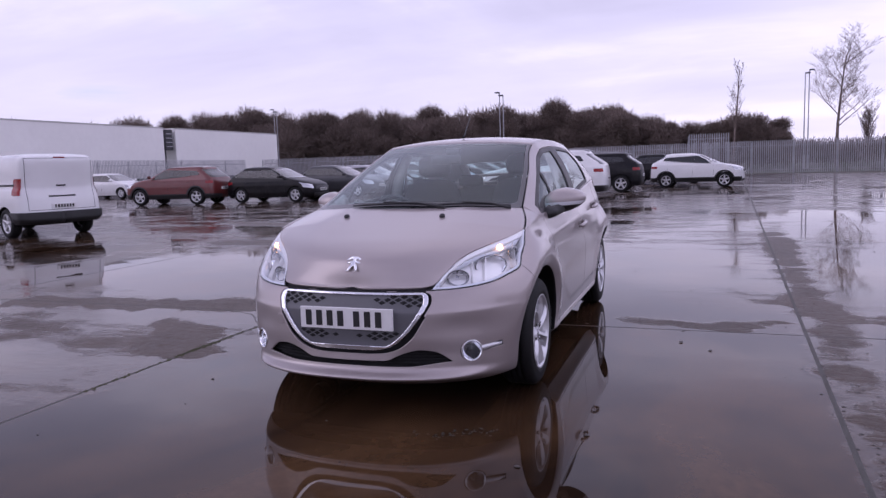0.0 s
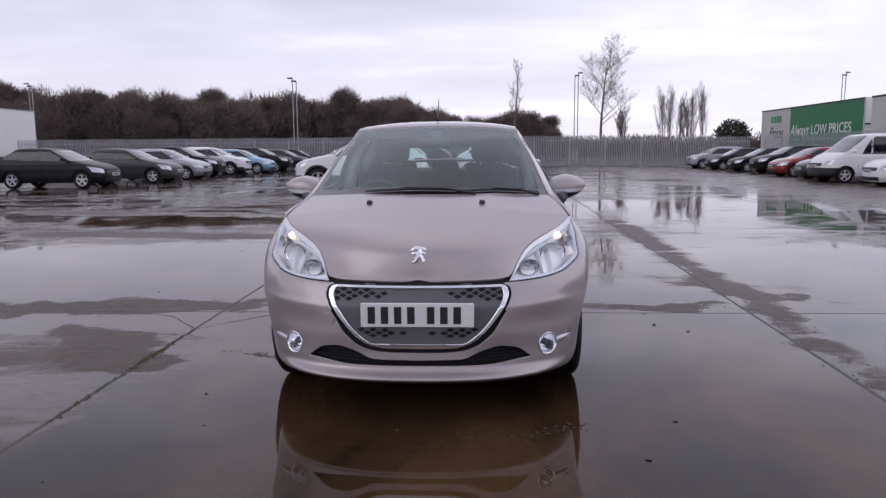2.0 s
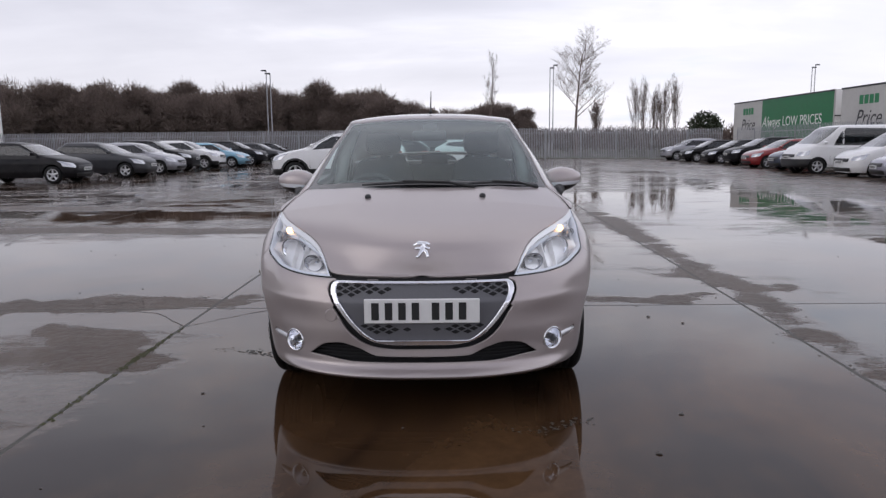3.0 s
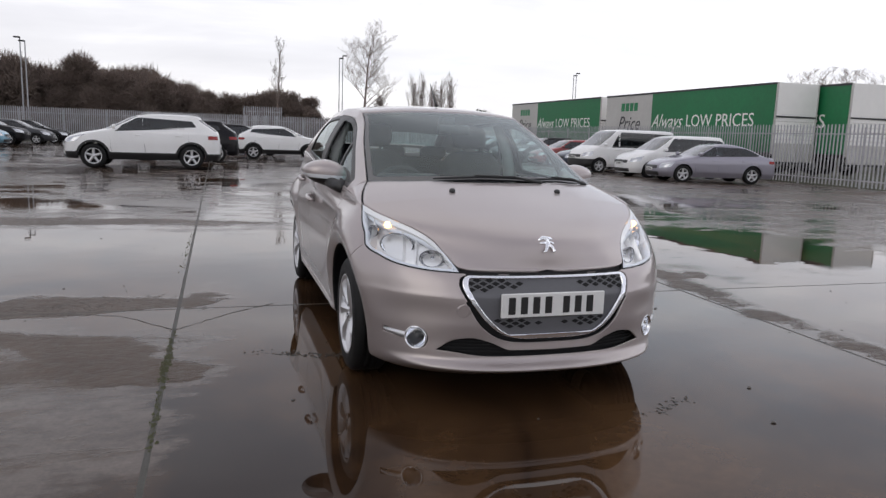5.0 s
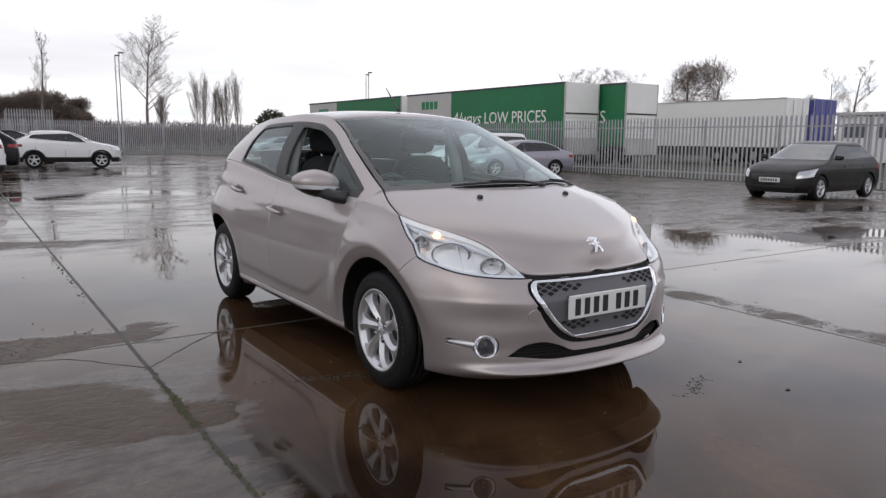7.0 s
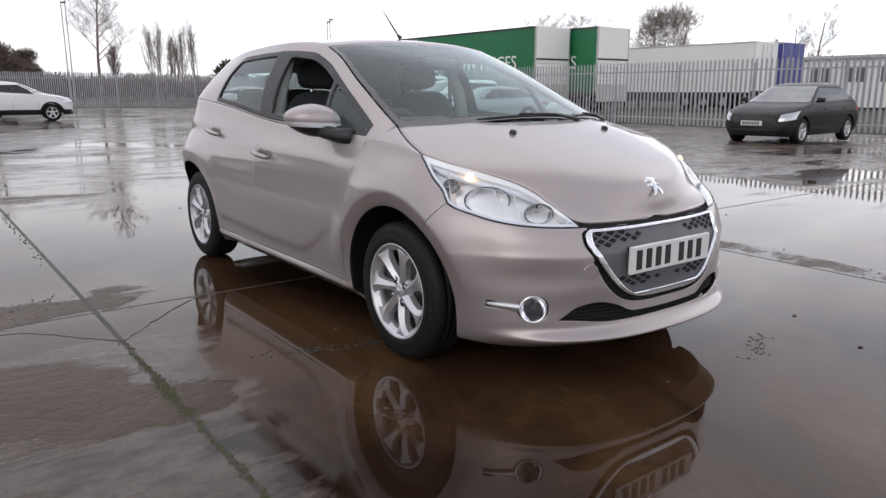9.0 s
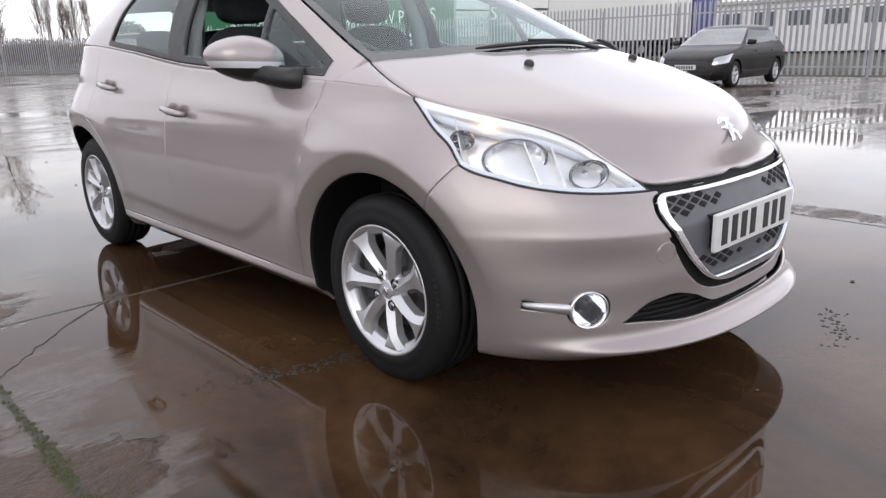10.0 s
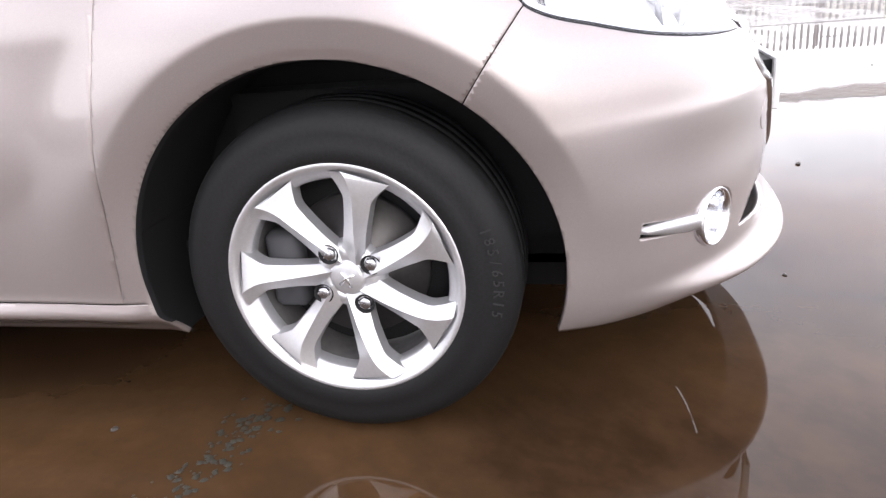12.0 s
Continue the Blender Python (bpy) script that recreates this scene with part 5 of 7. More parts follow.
LOT = [
    ("small_van", "panel_van", "small white panel van with black bumpers", "van", P_WHITE, -13.6, 8.65, 164, dict(panel_van=True)),
    ("hatch", "parked_car", "white hatchback parked far back by the fence", "car", P_WHITE, -30.6, 29.0, 0, {}),
    ("suv", "parked_car", "dark red crossover with black wheel arches", "car", P_DKRED, -19.5, 21.3, 187, dict(black_cladding=True, rails=True)),
    ("hatch", "parked_car", "glossy black compact hatchback", "car", P_BLACK, -15.2, 22.3, 0, {}),
    ("hatch", "parked_car", "dark grey hatchback in a parked row", "car", P_DKGREY, -14.5, 26.5, 0, {}),
    ("hatch", "parked_car", "silver hatchback in a parked row", "car", P_SILVER, -14.55, 30.1, 0, {}),
    ("suv", "parked_car", "black crossover in a parked row", "car", P_BLACK, -15.0, 33.2, 0, {}),
    ("suv", "parked_car", "white crossover in a parked row", "car", P_WHITE, -14.75, 36.8, 0, dict(black_cladding=True)),
    ("hatch", "parked_car", "light blue hatchback in a parked row", "car", P_SKY, -14.05, 39.6, 0, {}),
    ("suv", "parked_car", "black crossover near the end of a parked row", "car", P_BLACK, -13.9, 43.0, 0, {}),
    ("hatch", "parked_car", "dark grey hatchback near the end of a parked row", "car", P_DKGREY, -13.15, 46.2, 0, {}),
    ("saloon", "parked_car", "black saloon at the far end of a parked row", "car", P_BLACK, -12.95, 49.8, 0, {}),
    ("suv", "parked_car", "white crossover standing alone with black sills", "car", P_WHITE, -3.62, 21.0, 180, dict(black_cladding=True, rails=True, scale=1.05)),
    ("suv", "parked_car", "black crossover behind a white one", "car", P_BLACK, -2.8, 26.6, 180, dict(rails=True)),
    ("crossover", "parked_car", "small white crossover with dark sills", "car", P_WHITE, 1.35, 30.4, -5, dict(black_cladding=True, scale=0.96)),
    ("hatch", "parked_car", "black hatchback behind a small white crossover", "car", P_BLACK, -0.2, 36.0, 0, dict(scale=1.06)),
    ("saloon", "parked_car", "dark saloon by the far fence", "car", P_NAVY, -1.6, 49.0, 180, {}),
    ("suv", "parked_car", "silver off-roader at the end of the far row", "car", P_SILVER, 18.0, 49.9, 180, {}),
    ("hatch", "parked_car", "black hatchback in the far row", "car", P_BLACK, 18.0, 45.7, 180, {}),
    ("hatch", "parked_car", "black hatchback in the far row", "car", P_BLACK, 18.1, 41.6, 180, {}),
    ("suv", "parked_car", "black crossover in the far row", "car", P_BLACK, 18.0, 37.5, 180, {}),
    ("hatch", "parked_car", "bright red hatchback in the far row", "car", P_RED, 17.2, 33.0, 180, {}),
    ("hatch", "parked_car", "navy blue hatchback in the far row", "car", P_NAVY, 16.95, 29.3, 180, {}),
    ("van", "minibus", "white van with black front bumper and side windows", "van", P_WHITE, 16.35, 26.0, 180, {}),
    ("mpv", "parked_car", "white people carrier beside a white van", "car", P_WHITE, 16.6, 22.4, 178, {}),
    ("saloon", "parked_car", "lilac grey saloon by the palisade fence", "car", P_MAUVE, 16.25, 19.5, 170, {}),
    ("hatch", "parked_car", "dark grey hatchback near the palisade fence", "car", P_CHARCOAL, 16.2, 7.2, 183, dict()),
]
built = {}
for kind, name, label, cat, paint_mat, x, y, heading, more in LOT:
    key = (kind, tuple(sorted(more.items())))
    if key not in built:
        built[key] = (parked(kind, name, label, cat, paint_mat, x, y, heading, **more), paint_mat)
        continue
    first, old = built[key]
    again = copy_thing(first, pose(x, y, fall(x), 0, 0, heading + 90))
    again.name = name
    tagged(again, label, cat)
    for child in again.children_recursive:
        if paint_mat is not old and child.type == "MESH" and child.data.materials[0] is old:
            child.data = child.data.copy()
            child.data.materials[0] = paint_mat


# ---- the beige hatchback: front axle at y = 0, nose towards -y ----
P_HERO = car_paint("beige_metallic_paint", (0.398, 0.350, 0.343), 0.62, 0.04, 0.40)
M_GRILLE = plain("grille_grey", (0.11, 0.11, 0.12), 0.45, grain=0.1, scale=200)
M_DRL = plain("frosted_lamp_bar", (0.8, 0.82, 0.86), 0.25, coat=0.6)
M_AMBER = glowing("lit_side_lamp", (1.0, 0.50, 0.16), 7.0, (0.9, 0.5, 0.2))
# Rim barrel: one darker, duller grey than the silver alloy of the lip.
M_BARREL = plain("grey_barrel", (0.27, 0.26, 0.26), 0.45, 0.6, grain=0.15, scale=60)
M_DISC = plain("brake_disc_steel", (0.09, 0.085, 0.085), 0.42, 0.7, grain=0.1, scale=90)
M_FRIT = plain("windscreen_border", (0.010, 0.010, 0.011), 0.2, coat=0.6)
M_HOUSING = plain("lamp_housing", (0.92, 0.90, 0.88), 0.22, 0.40)
M_SMOKE = plain("smoked_reflector", (0.42, 0.42, 0.44), 0.14, 0.95)
M_BEZEL = plain("lamp_bezel", (0.24, 0.24, 0.25), 0.20, 0.85)

AX_Y_SHIFT = 0.033
hero = thing("compact_hatchback", "beige metallic five-door hatchback, driver's window open, sidelights lit", "car", at=pose(0, -AX_Y_SHIFT, 0.008))

WB = 2.538
AX_Y, AX_Z, R_TYRE, R_ARCH = 0.033, 0.300, 0.3055, 0.380
REAR_Y = AX_Y + WB
nose_of = smooth_curve([0.165, 0.185, 0.205, 0.235, 0.265, 0.33, 0.42, 0.50, 0.535, 0.56, 0.61, 0.665, 0.73, 0.80, 0.865, 0.90, 1.15],
                       [0.715, 0.748, 0.764, 0.770, 0.770, 0.766, 0.772, 0.772, 0.770, 0.756, 0.731, 0.686, 0.592, 0.500, 0.385, 0.300, 0.10])
width_of = smooth_curve([0.165, 0.19, 0.30, 0.50, 0.62, 0.73, 0.82, 0.90, 0.95, 1.03, 1.10, 1.2],
                        [0.800, 0.815, 0.838, 0.855, 0.861, 0.857, 0.832, 0.796, 0.783, 0.765, 0.748, 0.72])
tail_of = smooth_curve([0.165, 0.25, 0.45, 0.80, 1.12], [3.05, 3.11, 3.165, 3.14, 3.04])
top_front = smooth_curve([0.0, 0.24, 0.275, 0.31, 0.355, 0.42, 0.52, 0.68, 0.84, 1.0], [0.655, 0.660, 0.666, 0.713, 0.768, 0.806, 0.838, 0.872, 0.901, 0.925])
belt_of = smooth_curve([0.0, 0.30, 0.60, 1.35, 2.02, 2.6, 3.1], [0.925, 0.942, 0.953, 0.985, 1.052, 1.100, 1.12])
base_of = smooth_curve([0.0, 0.55, 0.8, 1.0], [0.166, 0.168, 0.178, 0.170])
SIDE_END = 2.55


def shell(grow=0.0):
    def surf(u, v):
        s, a = np.sign(u) + (u == 0), np.abs(u)
        af, am, ar = np.clip(a, 0, 1), np.clip(a - 1, 0, 1), np.clip(a - 2, 0, 1)
        y_side = SIDE_END * am
        zt = np.where(a <= 1, top_front(af), belt_of(y_side))
        zb = np.where(a <= 1, base_of(af), 0.170)
        z = zb + (zt - zb) * v
        w, b = width_of(z), nose_of(z) + 0.056 * np.exp(-((z - 0.212) / 0.024) ** 2) * (1 - step(0.42, 0.72, af))
        th = af * math.pi / 2
        x = w * np.abs(np.sin(th)) ** 0.8
        y = -b * np.abs(np.cos(th)) ** 0.8
        y = np.where(a > 1, y_side, y)
        th = ar * math.pi / 2
        dr = tail_of(z) - SIDE_END
        x = np.where(a > 2, w * np.abs(np.cos(th)) ** 0.62, x)
        y = np.where(a > 2, SIDE_END + dr * np.abs(np.sin(th)) ** 0.75, y)
        # shape of the flank
        flank = step(-0.45, -0.1, y) * (1 - step(2.7, 3.0, y))
        d_arch = np.minimum(np.hypot(y - AX_Y, z - AX_Z), np.hypot(y - REAR_Y, z - AX_Z))
        tuck = -0.045 * (1 - step(0.17, 0.235, z)) * step(0.3, 0.45, y) * (1 - step(2.1, 2.3, y))
        lip = 0.012 * np.exp(-((z - 0.235) / 0.022) ** 2) * step(0.35, 0.5, y) * (1 - step(2.05, 2.25, y))
        edge_z = 0.325 + 0.22 * (1 - step(0.42, 0.98, y)) + 0.02 * step(1.2, 2.2, y)
        scoop = -0.007 * (1 - step(edge_z - 0.022, edge_z + 0.030, z)) * step(0.42, 0.95, y) * (1 - step(2.05, 2.25, y)) * step(0.215, 0.26, z)
        crease_z = 0.815 + 0.047 * y
        crease = 0.007 * np.exp(-((z - crease_z) / 0.05) ** 2) * step(-0.25, 0.2, y)
        hollow = -0.010 * np.exp(-((z - crease_z + 0.14) / 0.10) ** 2) * step(0.25, 0.7, y) * (1 - step(2.2, 2.6, y))
        flare = (-0.004 + 0.026 * np.clip((d_arch - 0.370) / 0.072, 0, 1) * (1 - step(0.440, 0.60, d_arch)) - 0.002 * (1 - step(0.38, 0.40, d_arch))) * (0.15 + 0.85 * step(0.25, 0.55, z)) * (1 - step(0.55, 0.68, d_arch)) * (1 - 0.55 * step(1.4, 2.0, y))
        quarter = 0.02 * np.exp(-(((y - 2.55) / 0.45) ** 2 + ((z - 0.72) / 0.16) ** 2))
        out = (tuck + lip + scoop + crease + hollow + quarter) * flank + flare * step(-0.6, -0.3, y)
        # the front corners: a soft hollow above the fog lamps
        dent = 0.010 * np.exp(-((z - 0.46) / 0.07) ** 2) * np.exp(-((np.abs(x) - 0.60) / 0.16) ** 2) * (y < 0.0)
        x = x + out + grow * np.clip(np.abs(x) / 0.86, 0, 1) ** 2
        y = y + dent * 0.9 - grow * np.clip(-y / 0.75, 0, 1)
        return np.stack([s * x, y, z], 1)
    return surf


S = shell()


def c_arch(x, y, z, u, v):
    return np.minimum(np.hypot(y - AX_Y, z - AX_Z), np.hypot(y - REAR_Y, z - AX_Z)) - R_ARCH + 10.0 * (np.abs(x) < 0.5)


lamp_low = smooth_curve([-0.70, -0.60, -0.50, -0.40, -0.30, -0.285, -0.255, -0.20, -0.14, -0.09], [0.640, 0.648, 0.664, 0.690, 0.726, 0.742, 0.775, 0.815, 0.862, 0.900])


def c_lamp(x, y, z, u, v):
    """Inside the headlight's outline."""
    ax = np.abs(x)
    inner = (ax - 0.435) - 0.6 * (z - 0.655)
    return np.minimum.reduce([z - lamp_low(y), -0.095 - y, inner + 0.006])


def c_seam_wing(x, y, z, u, v):
    return (y + 0.293) * 0.816 + (z - 0.729) * 0.579


grille_half = smooth_curve([0.347, 0.352, 0.362, 0.382, 0.42, 0.48, 0.55, 0.592, 0.616, 0.630, 0.636], [0.10, 0.168, 0.216, 0.262, 0.310, 0.364, 0.409, 0.424, 0.420, 0.406, 0.388])


def c_grille(inset):
    def cond(x, y, z, u, v):
        lo, hi = 0.347 + inset, 0.636 - inset * 0.45
        return np.minimum.reduce([grille_half(np.clip(z - min(inset, 0.0) * step(0.5, 0.4, z), lo, hi)) - inset * 1.15 - np.abs(x), z - lo, hi - z, -0.3 - y])
    return cond


def c_nose_cut(x, y, z, u, v):
    """Keeps the bumper clear of the grille, of the groove below it and of the gap under the bonnet."""
    groove = np.maximum(c_grille(-0.010)(x, y, z, u, v), np.minimum(c_grille(-0.020)(x, y, z, u, v), (0.52 - z) * 0.5))
    gap = np.minimum.reduce([0.436 - np.abs(x), z - 0.641, -0.3 - y])
    return -np.maximum(groove, gap)


def c_intake(inset):
    top = smooth_curve([0.0, 0.20, 0.30, 0.38, 0.45, 0.535], [0.292, 0.296, 0.334, 0.352, 0.342, 0.286])

    def cond(x, y, z, u, v):
        ax = np.abs(x)
        return np.minimum.reduce([top(ax) - inset - z, z - (0.266 + 0.02 * step(0.3, 0.53, ax)) - inset, 0.535 - inset * 2 - ax, -0.3 - y])
    return cond


FOG = (0.611, -0.612, 0.335)


def c_fog(radius):
    def cond(x, y, z, u, v):
        return np.hypot((np.abs(x) - FOG[0]) * 1.12, z - FOG[2]) - radius + 10.0 * (y > -0.3)
    return cond


def c_fog_slot(x, y, z, u, v):
    ax = np.abs(x)
    inside = np.minimum.reduce([ax - 0.64, 0.738 - ax, 0.014 - np.abs(z - 0.338 - 0.14 * (ax - 0.64)), -0.3 - y])
    return -inside


def door_front(z):
    return np.where(z < 0.78, 0.375 + (0.78 - z) * 0.18, 0.375 - (z - 0.78) * 0.30)


VS = np.concatenate([np.linspace(0, 0.16, 14), np.linspace(0.16, 1, 62)[1:]])
U_FRONT = np.linspace(0, 1, 100)
U_SIDE = np.linspace(1, 2, 170)[1:]
U_ALL = np.concatenate([U_FRONT, U_SIDE])
GAP = 0.0010
us_bumper = np.linspace(-1, 1, 301)
bumper = sheet(S, us_bumper, np.concatenate([np.linspace(0, 0.6, 80), np.linspace(0.6, 1, 50)[1:]]),
               [c_arch, lambda *a: -c_lamp(*a) - 0.0025, lambda *a: -c_seam_wing(*a) - GAP, c_nose_cut, lambda *a: -c_intake(0)(*a), c_fog(0.0535), c_fog_slot])
bumper_ob = part("front_bumper", bumper, P_HERO, hero, thick=0.012)

for sgn in (-1, 1):
    def only(us, lo, hi):
        k = us[(us >= lo) & (us <= hi)]
        return k if sgn > 0 else -k[::-1]

    wing = sheet(S, only(np.concatenate([np.linspace(0, 1, 150), np.linspace(1, 2, 330)[1:]]), 0.35, 1.3), np.linspace(0, 1, 130), [c_arch, lambda *a: -c_lamp(*a) - 0.0025, lambda *a: c_seam_wing(*a) - GAP, lambda x, y, z, u, v: door_front(z) - GAP - y, lambda x, y, z, u, v: np.maximum(z - 0.262, 0.42 - y)])
    part("front_wing", wing, P_HERO, hero, thick=0.010)
    door = sheet(S, only(U_SIDE, 1.1, 1.62), VS, [c_arch, lambda x, y, z, u, v: y - door_front(z) - GAP, lambda x, y, z, u, v: 1.50 - GAP - y, lambda x, y, z, u, v: z - 0.262])
    door_ob = part("front_door", door, P_HERO, hero, thick=0.010)
    rear = sheet(S, only(U_SIDE, 1.55, 1.97), VS, [c_arch, lambda x, y, z, u, v: y - 1.50 - GAP, lambda x, y, z, u, v: np.minimum(np.hypot(y - REAR_Y, z - AX_Z) - 0.455, 2.42 - y), lambda x, y, z, u, v: z - 0.262])
    rear_ob = part("rear_door", rear, P_HERO, hero, thick=0.010)
    us_q = np.concatenate([np.linspace(1.72, 2, 90), np.linspace(2, 3, 60)[1:]])
    us_q = us_q if sgn > 0 else -us_q[::-1]
    quarter = sheet(S, us_q, VS, [c_arch, lambda x, y, z, u, v: -np.minimum(np.hypot(y - REAR_Y, z - AX_Z) - 0.455 + GAP * 2, 2.42 + GAP * 2 - y), lambda x, y, z, u, v: np.maximum(z - 0.262, y - 2.3)])
    part("rear_quarter", quarter, P_HERO, hero, thick=0.010)
    sill = sheet(S, only(U_SIDE, 1.1, 1.95), np.linspace(0, 0.2, 24), [c_arch, lambda x, y, z, u, v: 0.259 - z, lambda x, y, z, u, v: y - 0.375])
    part("sill", sill, P_HERO, hero, thick=0.010)
    # inner dark panel behind the seams
    inner = sheet(shell(-0.016), only(U_ALL, 0.6, 1.97), np.linspace(0.03, 0.985, 30), [lambda x, y, z, u, v: np.minimum(np.hypot(y - AX_Y, z - AX_Z), np.hypot(y - REAR_Y, z - AX_Z)) - R_ARCH - 0.012, lambda *a: -c_lamp(*a)])
    part("inner_panel", inner, M_DARK, hero)
    # wheel arch returns: the panels' own edges, carried inwards
    for yc in (AX_Y, REAR_Y):
        rim_pts = []
        for piece in (bumper, wing, sill, quarter, rear):
            rim_pts += [p for p in piece[0] if abs(math.hypot(p[1] - yc, p[2] - AX_Z) - R_ARCH) < 2e-4 and p[0] * sgn > 0.5]
        rim_pts.sort(key=lambda p: math.atan2(p[2] - AX_Z, p[1] - yc) % (2 * math.pi) - (2 * math.pi if math.atan2(p[2] - AX_Z, p[1] - yc) % (2 * math.pi) > 1.5 * math.pi else 0))
        v_, f_ = [], []
        for p in rim_pts:
            for dx, dr_ in ((-0.001, 0.0), (-0.014, -0.003), (-0.03, 0.014), (-0.30, 0.016)):
                w = math.atan2(p[2] - AX_Z, p[1] - yc)
                v_.append((p[0] + sgn * dx, p[1] + dr_ * math.cos(w), p[2] + dr_ * math.sin(w)))
        f_ = [(4 * i + k, 4 * i + k + 1, 4 * i + 5 + k, 4 * i + 4 + k) for i in range(len(rim_pts) - 1) for k in range(3)]
        part("arch_liner", (v_, f_), M_DARK, hero)
    # inner wall of the wheel well
    for yc in (AX_Y, REAR_Y):
        part("wheel_well", box(sgn * 0.50 - 0.02, sgn * 0.50 + 0.02, yc - 0.40, yc + 0.40, 0.16, 0.72), M_DARK, hero, smooth=False)

    # door handles
    for yy, zz, own in ((1.37, 0.808, door_ob), (2.215, 0.893, rear_ob)):
        xx = float(width_of(zz)) + 0.010
        grip = tube([(sgn * (xx + 0.004), yy + 0.10, zz + 0.010), (sgn * (xx + 0.026), yy + 0.075, zz + 0.008), (sgn * (xx + 0.034), yy, zz), (sgn * (xx + 0.028), yy - 0.075, zz - 0.008), (sgn * (xx + 0.006), yy - 0.10, zz - 0.012)], [0.011, 0.014, 0.015, 0.014, 0.010], 10)
        part("handle", grip, P_HERO, own, "body-coloured grip handle")
        cup = [(sgn * (xx + 0.004 - 0.004 * (k == 0)), yy + (0.062 * math.cos(w)) * q, zz + 0.004 + (0.030 * math.sin(w)) * q) for q, k in ((1.0, 1), (0.0, 0)) for w in [2 * math.pi * i / 20 for i in range(20)]]
        part("handle_cup", (cup, [(i, (i + 1) % 20, 20 + (i + 1) % 20, 20 + i) for i in range(20)]), P_HERO, own)


# ---- bonnet ----
tip_u = 0.84
tip = S(np.array([tip_u]), np.array([1.0]))[0]
corner = np.array([0.690, 0.215, 1.000])
cen_y = smooth_curve([0.0, 0.27, 0.31, 0.355, 0.42, 0.52, 0.68, 0.84, 1.0], [-0.690, -0.687, -0.681, -0.666, -0.628, -0.55, -0.40, -0.23, -0.015])
cen_z = smooth_curve([-0.690, -0.687, -0.681, -0.666, -0.628, -0.55, -0.40, -0.23, -0.015], [0.655, 0.666, 0.718, 0.770, 0.812, 0.855, 0.905, 0.955, 1.016])


def bonnet_edge(e):
    a = S(np.minimum(e, tip_u), np.ones_like(e))
    t = np.clip((e - tip_u) / (1 - tip_u), 0, 1)[:, None]
    p = a + (corner - tip) * t
    p[:, 0] += 0.012 * np.sin(np.pi * t[:, 0])
    return p


def bonnet_surf(e, s):
    ed, cy = bonnet_edge(e), cen_y(e)
    cz = cen_z(cy)
    a = np.abs(s)
    x = ed[:, 0] * a
    y = cy + (ed[:, 1] - cy) * a ** 2.0
    z = cz + (ed[:, 2] - cz) * a ** 2.6
    # faint ribs that run from the screen towards the badge
    rib = 0.004 * np.exp(-((a - 0.55) / 0.12) ** 2) * step(0.3, 0.6, e)
    return np.stack([np.sign(s) * x, y, z + rib], 1)


es = np.concatenate([np.linspace(0.02, 0.3, 26), np.linspace(0.3, 1.0, 70)[1:]])
bonnet = sheet(bonnet_surf, es, np.linspace(-0.992, 0.992, 85), [lambda x, y, z, u, v: u - 0.03])
bonnet_ob = part("bonnet", bonnet, P_HERO, hero, thick=0.014)
for sx in (-1, 1):
    part("washer_nozzle", moved(lathe([(0.017, -0.004), (0.016, 0.006), (0.010, 0.012), (0.001, 0.013)], 14, "z"), pose(sx * 0.303, -0.128, 0.978, 18, 0, 0)), M_PLASTIC, bonnet_ob, "black washer jet")
part("nose_slam_panel", box(-0.44, 0.44, -0.640, -0.50, 0.585, 0.640, 0.01), M_DARK, hero, smooth=False)
part("engine_bay_floor", box(-0.60, 0.60, -0.50, 0.30, 0.30, 0.60), M_DARK, hero, smooth=False)
badge = part("badge", join(
    tube([(-0.042, 0.0, 0.026), (-0.015, -0.004, 0.040), (0.022, -0.004, 0.036), (0.040, 0.0, 0.030)], [0.006, 0.012, 0.011, 0.005], 8),
    tube([(0.010, -0.004, 0.034), (0.004, -0.005, 0.006), (-0.004, -0.004, -0.012), (-0.018, -0.002, -0.040), (-0.030, 0, -0.042)], [0.012, 0.012, 0.010, 0.007, 0.005], 8),
    tube([(0.004, -0.005, 0.002), (0.022, -0.004, -0.014), (0.030, -0.002, -0.040), (0.020, 0, -0.043)], [0.010, 0.009, 0.007, 0.005], 8),
    tube([(0.0, -0.004, 0.010), (-0.022, -0.004, 0.008), (-0.038, 0.0, 0.010)], [0.010, 0.008, 0.005], 8),
    tube([(0.012, -0.004, 0.020), (0.034, -0.003, 0.006), (0.040, 0, 0.014)], [0.007, 0.006, 0.004], 8)), M_CHROME, bonnet_ob, "small chrome emblem")
badge.matrix_basis = pose(0, -0.666, 0.770, -43, 0, 0) @ Matrix.Diagonal((0.95, 0.7, 0.95, 1))

# ---- wing tops and the side of the cabin ----
rail_z = smooth_curve([0.215, 0.30, 0.66, 1.02, 1.18, 1.6, 2.1, 2.4, 2.62, 2.78, 2.90, 2.97], [1.000, 1.035, 1.205, 1.365, 1.412, 1.434, 1.418, 1.385, 1.325, 1.245, 1.170, 1.122])
rail_x = smooth_curve([0.215, 0.66, 1.06, 1.25, 1.7, 2.3, 2.8, 3.05], [0.692, 0.628, 0.556, 0.552, 0.566, 0.560, 0.565, 0.60])


def rail(y):
    return np.stack([rail_x(y), y, rail_z(y)], -1)


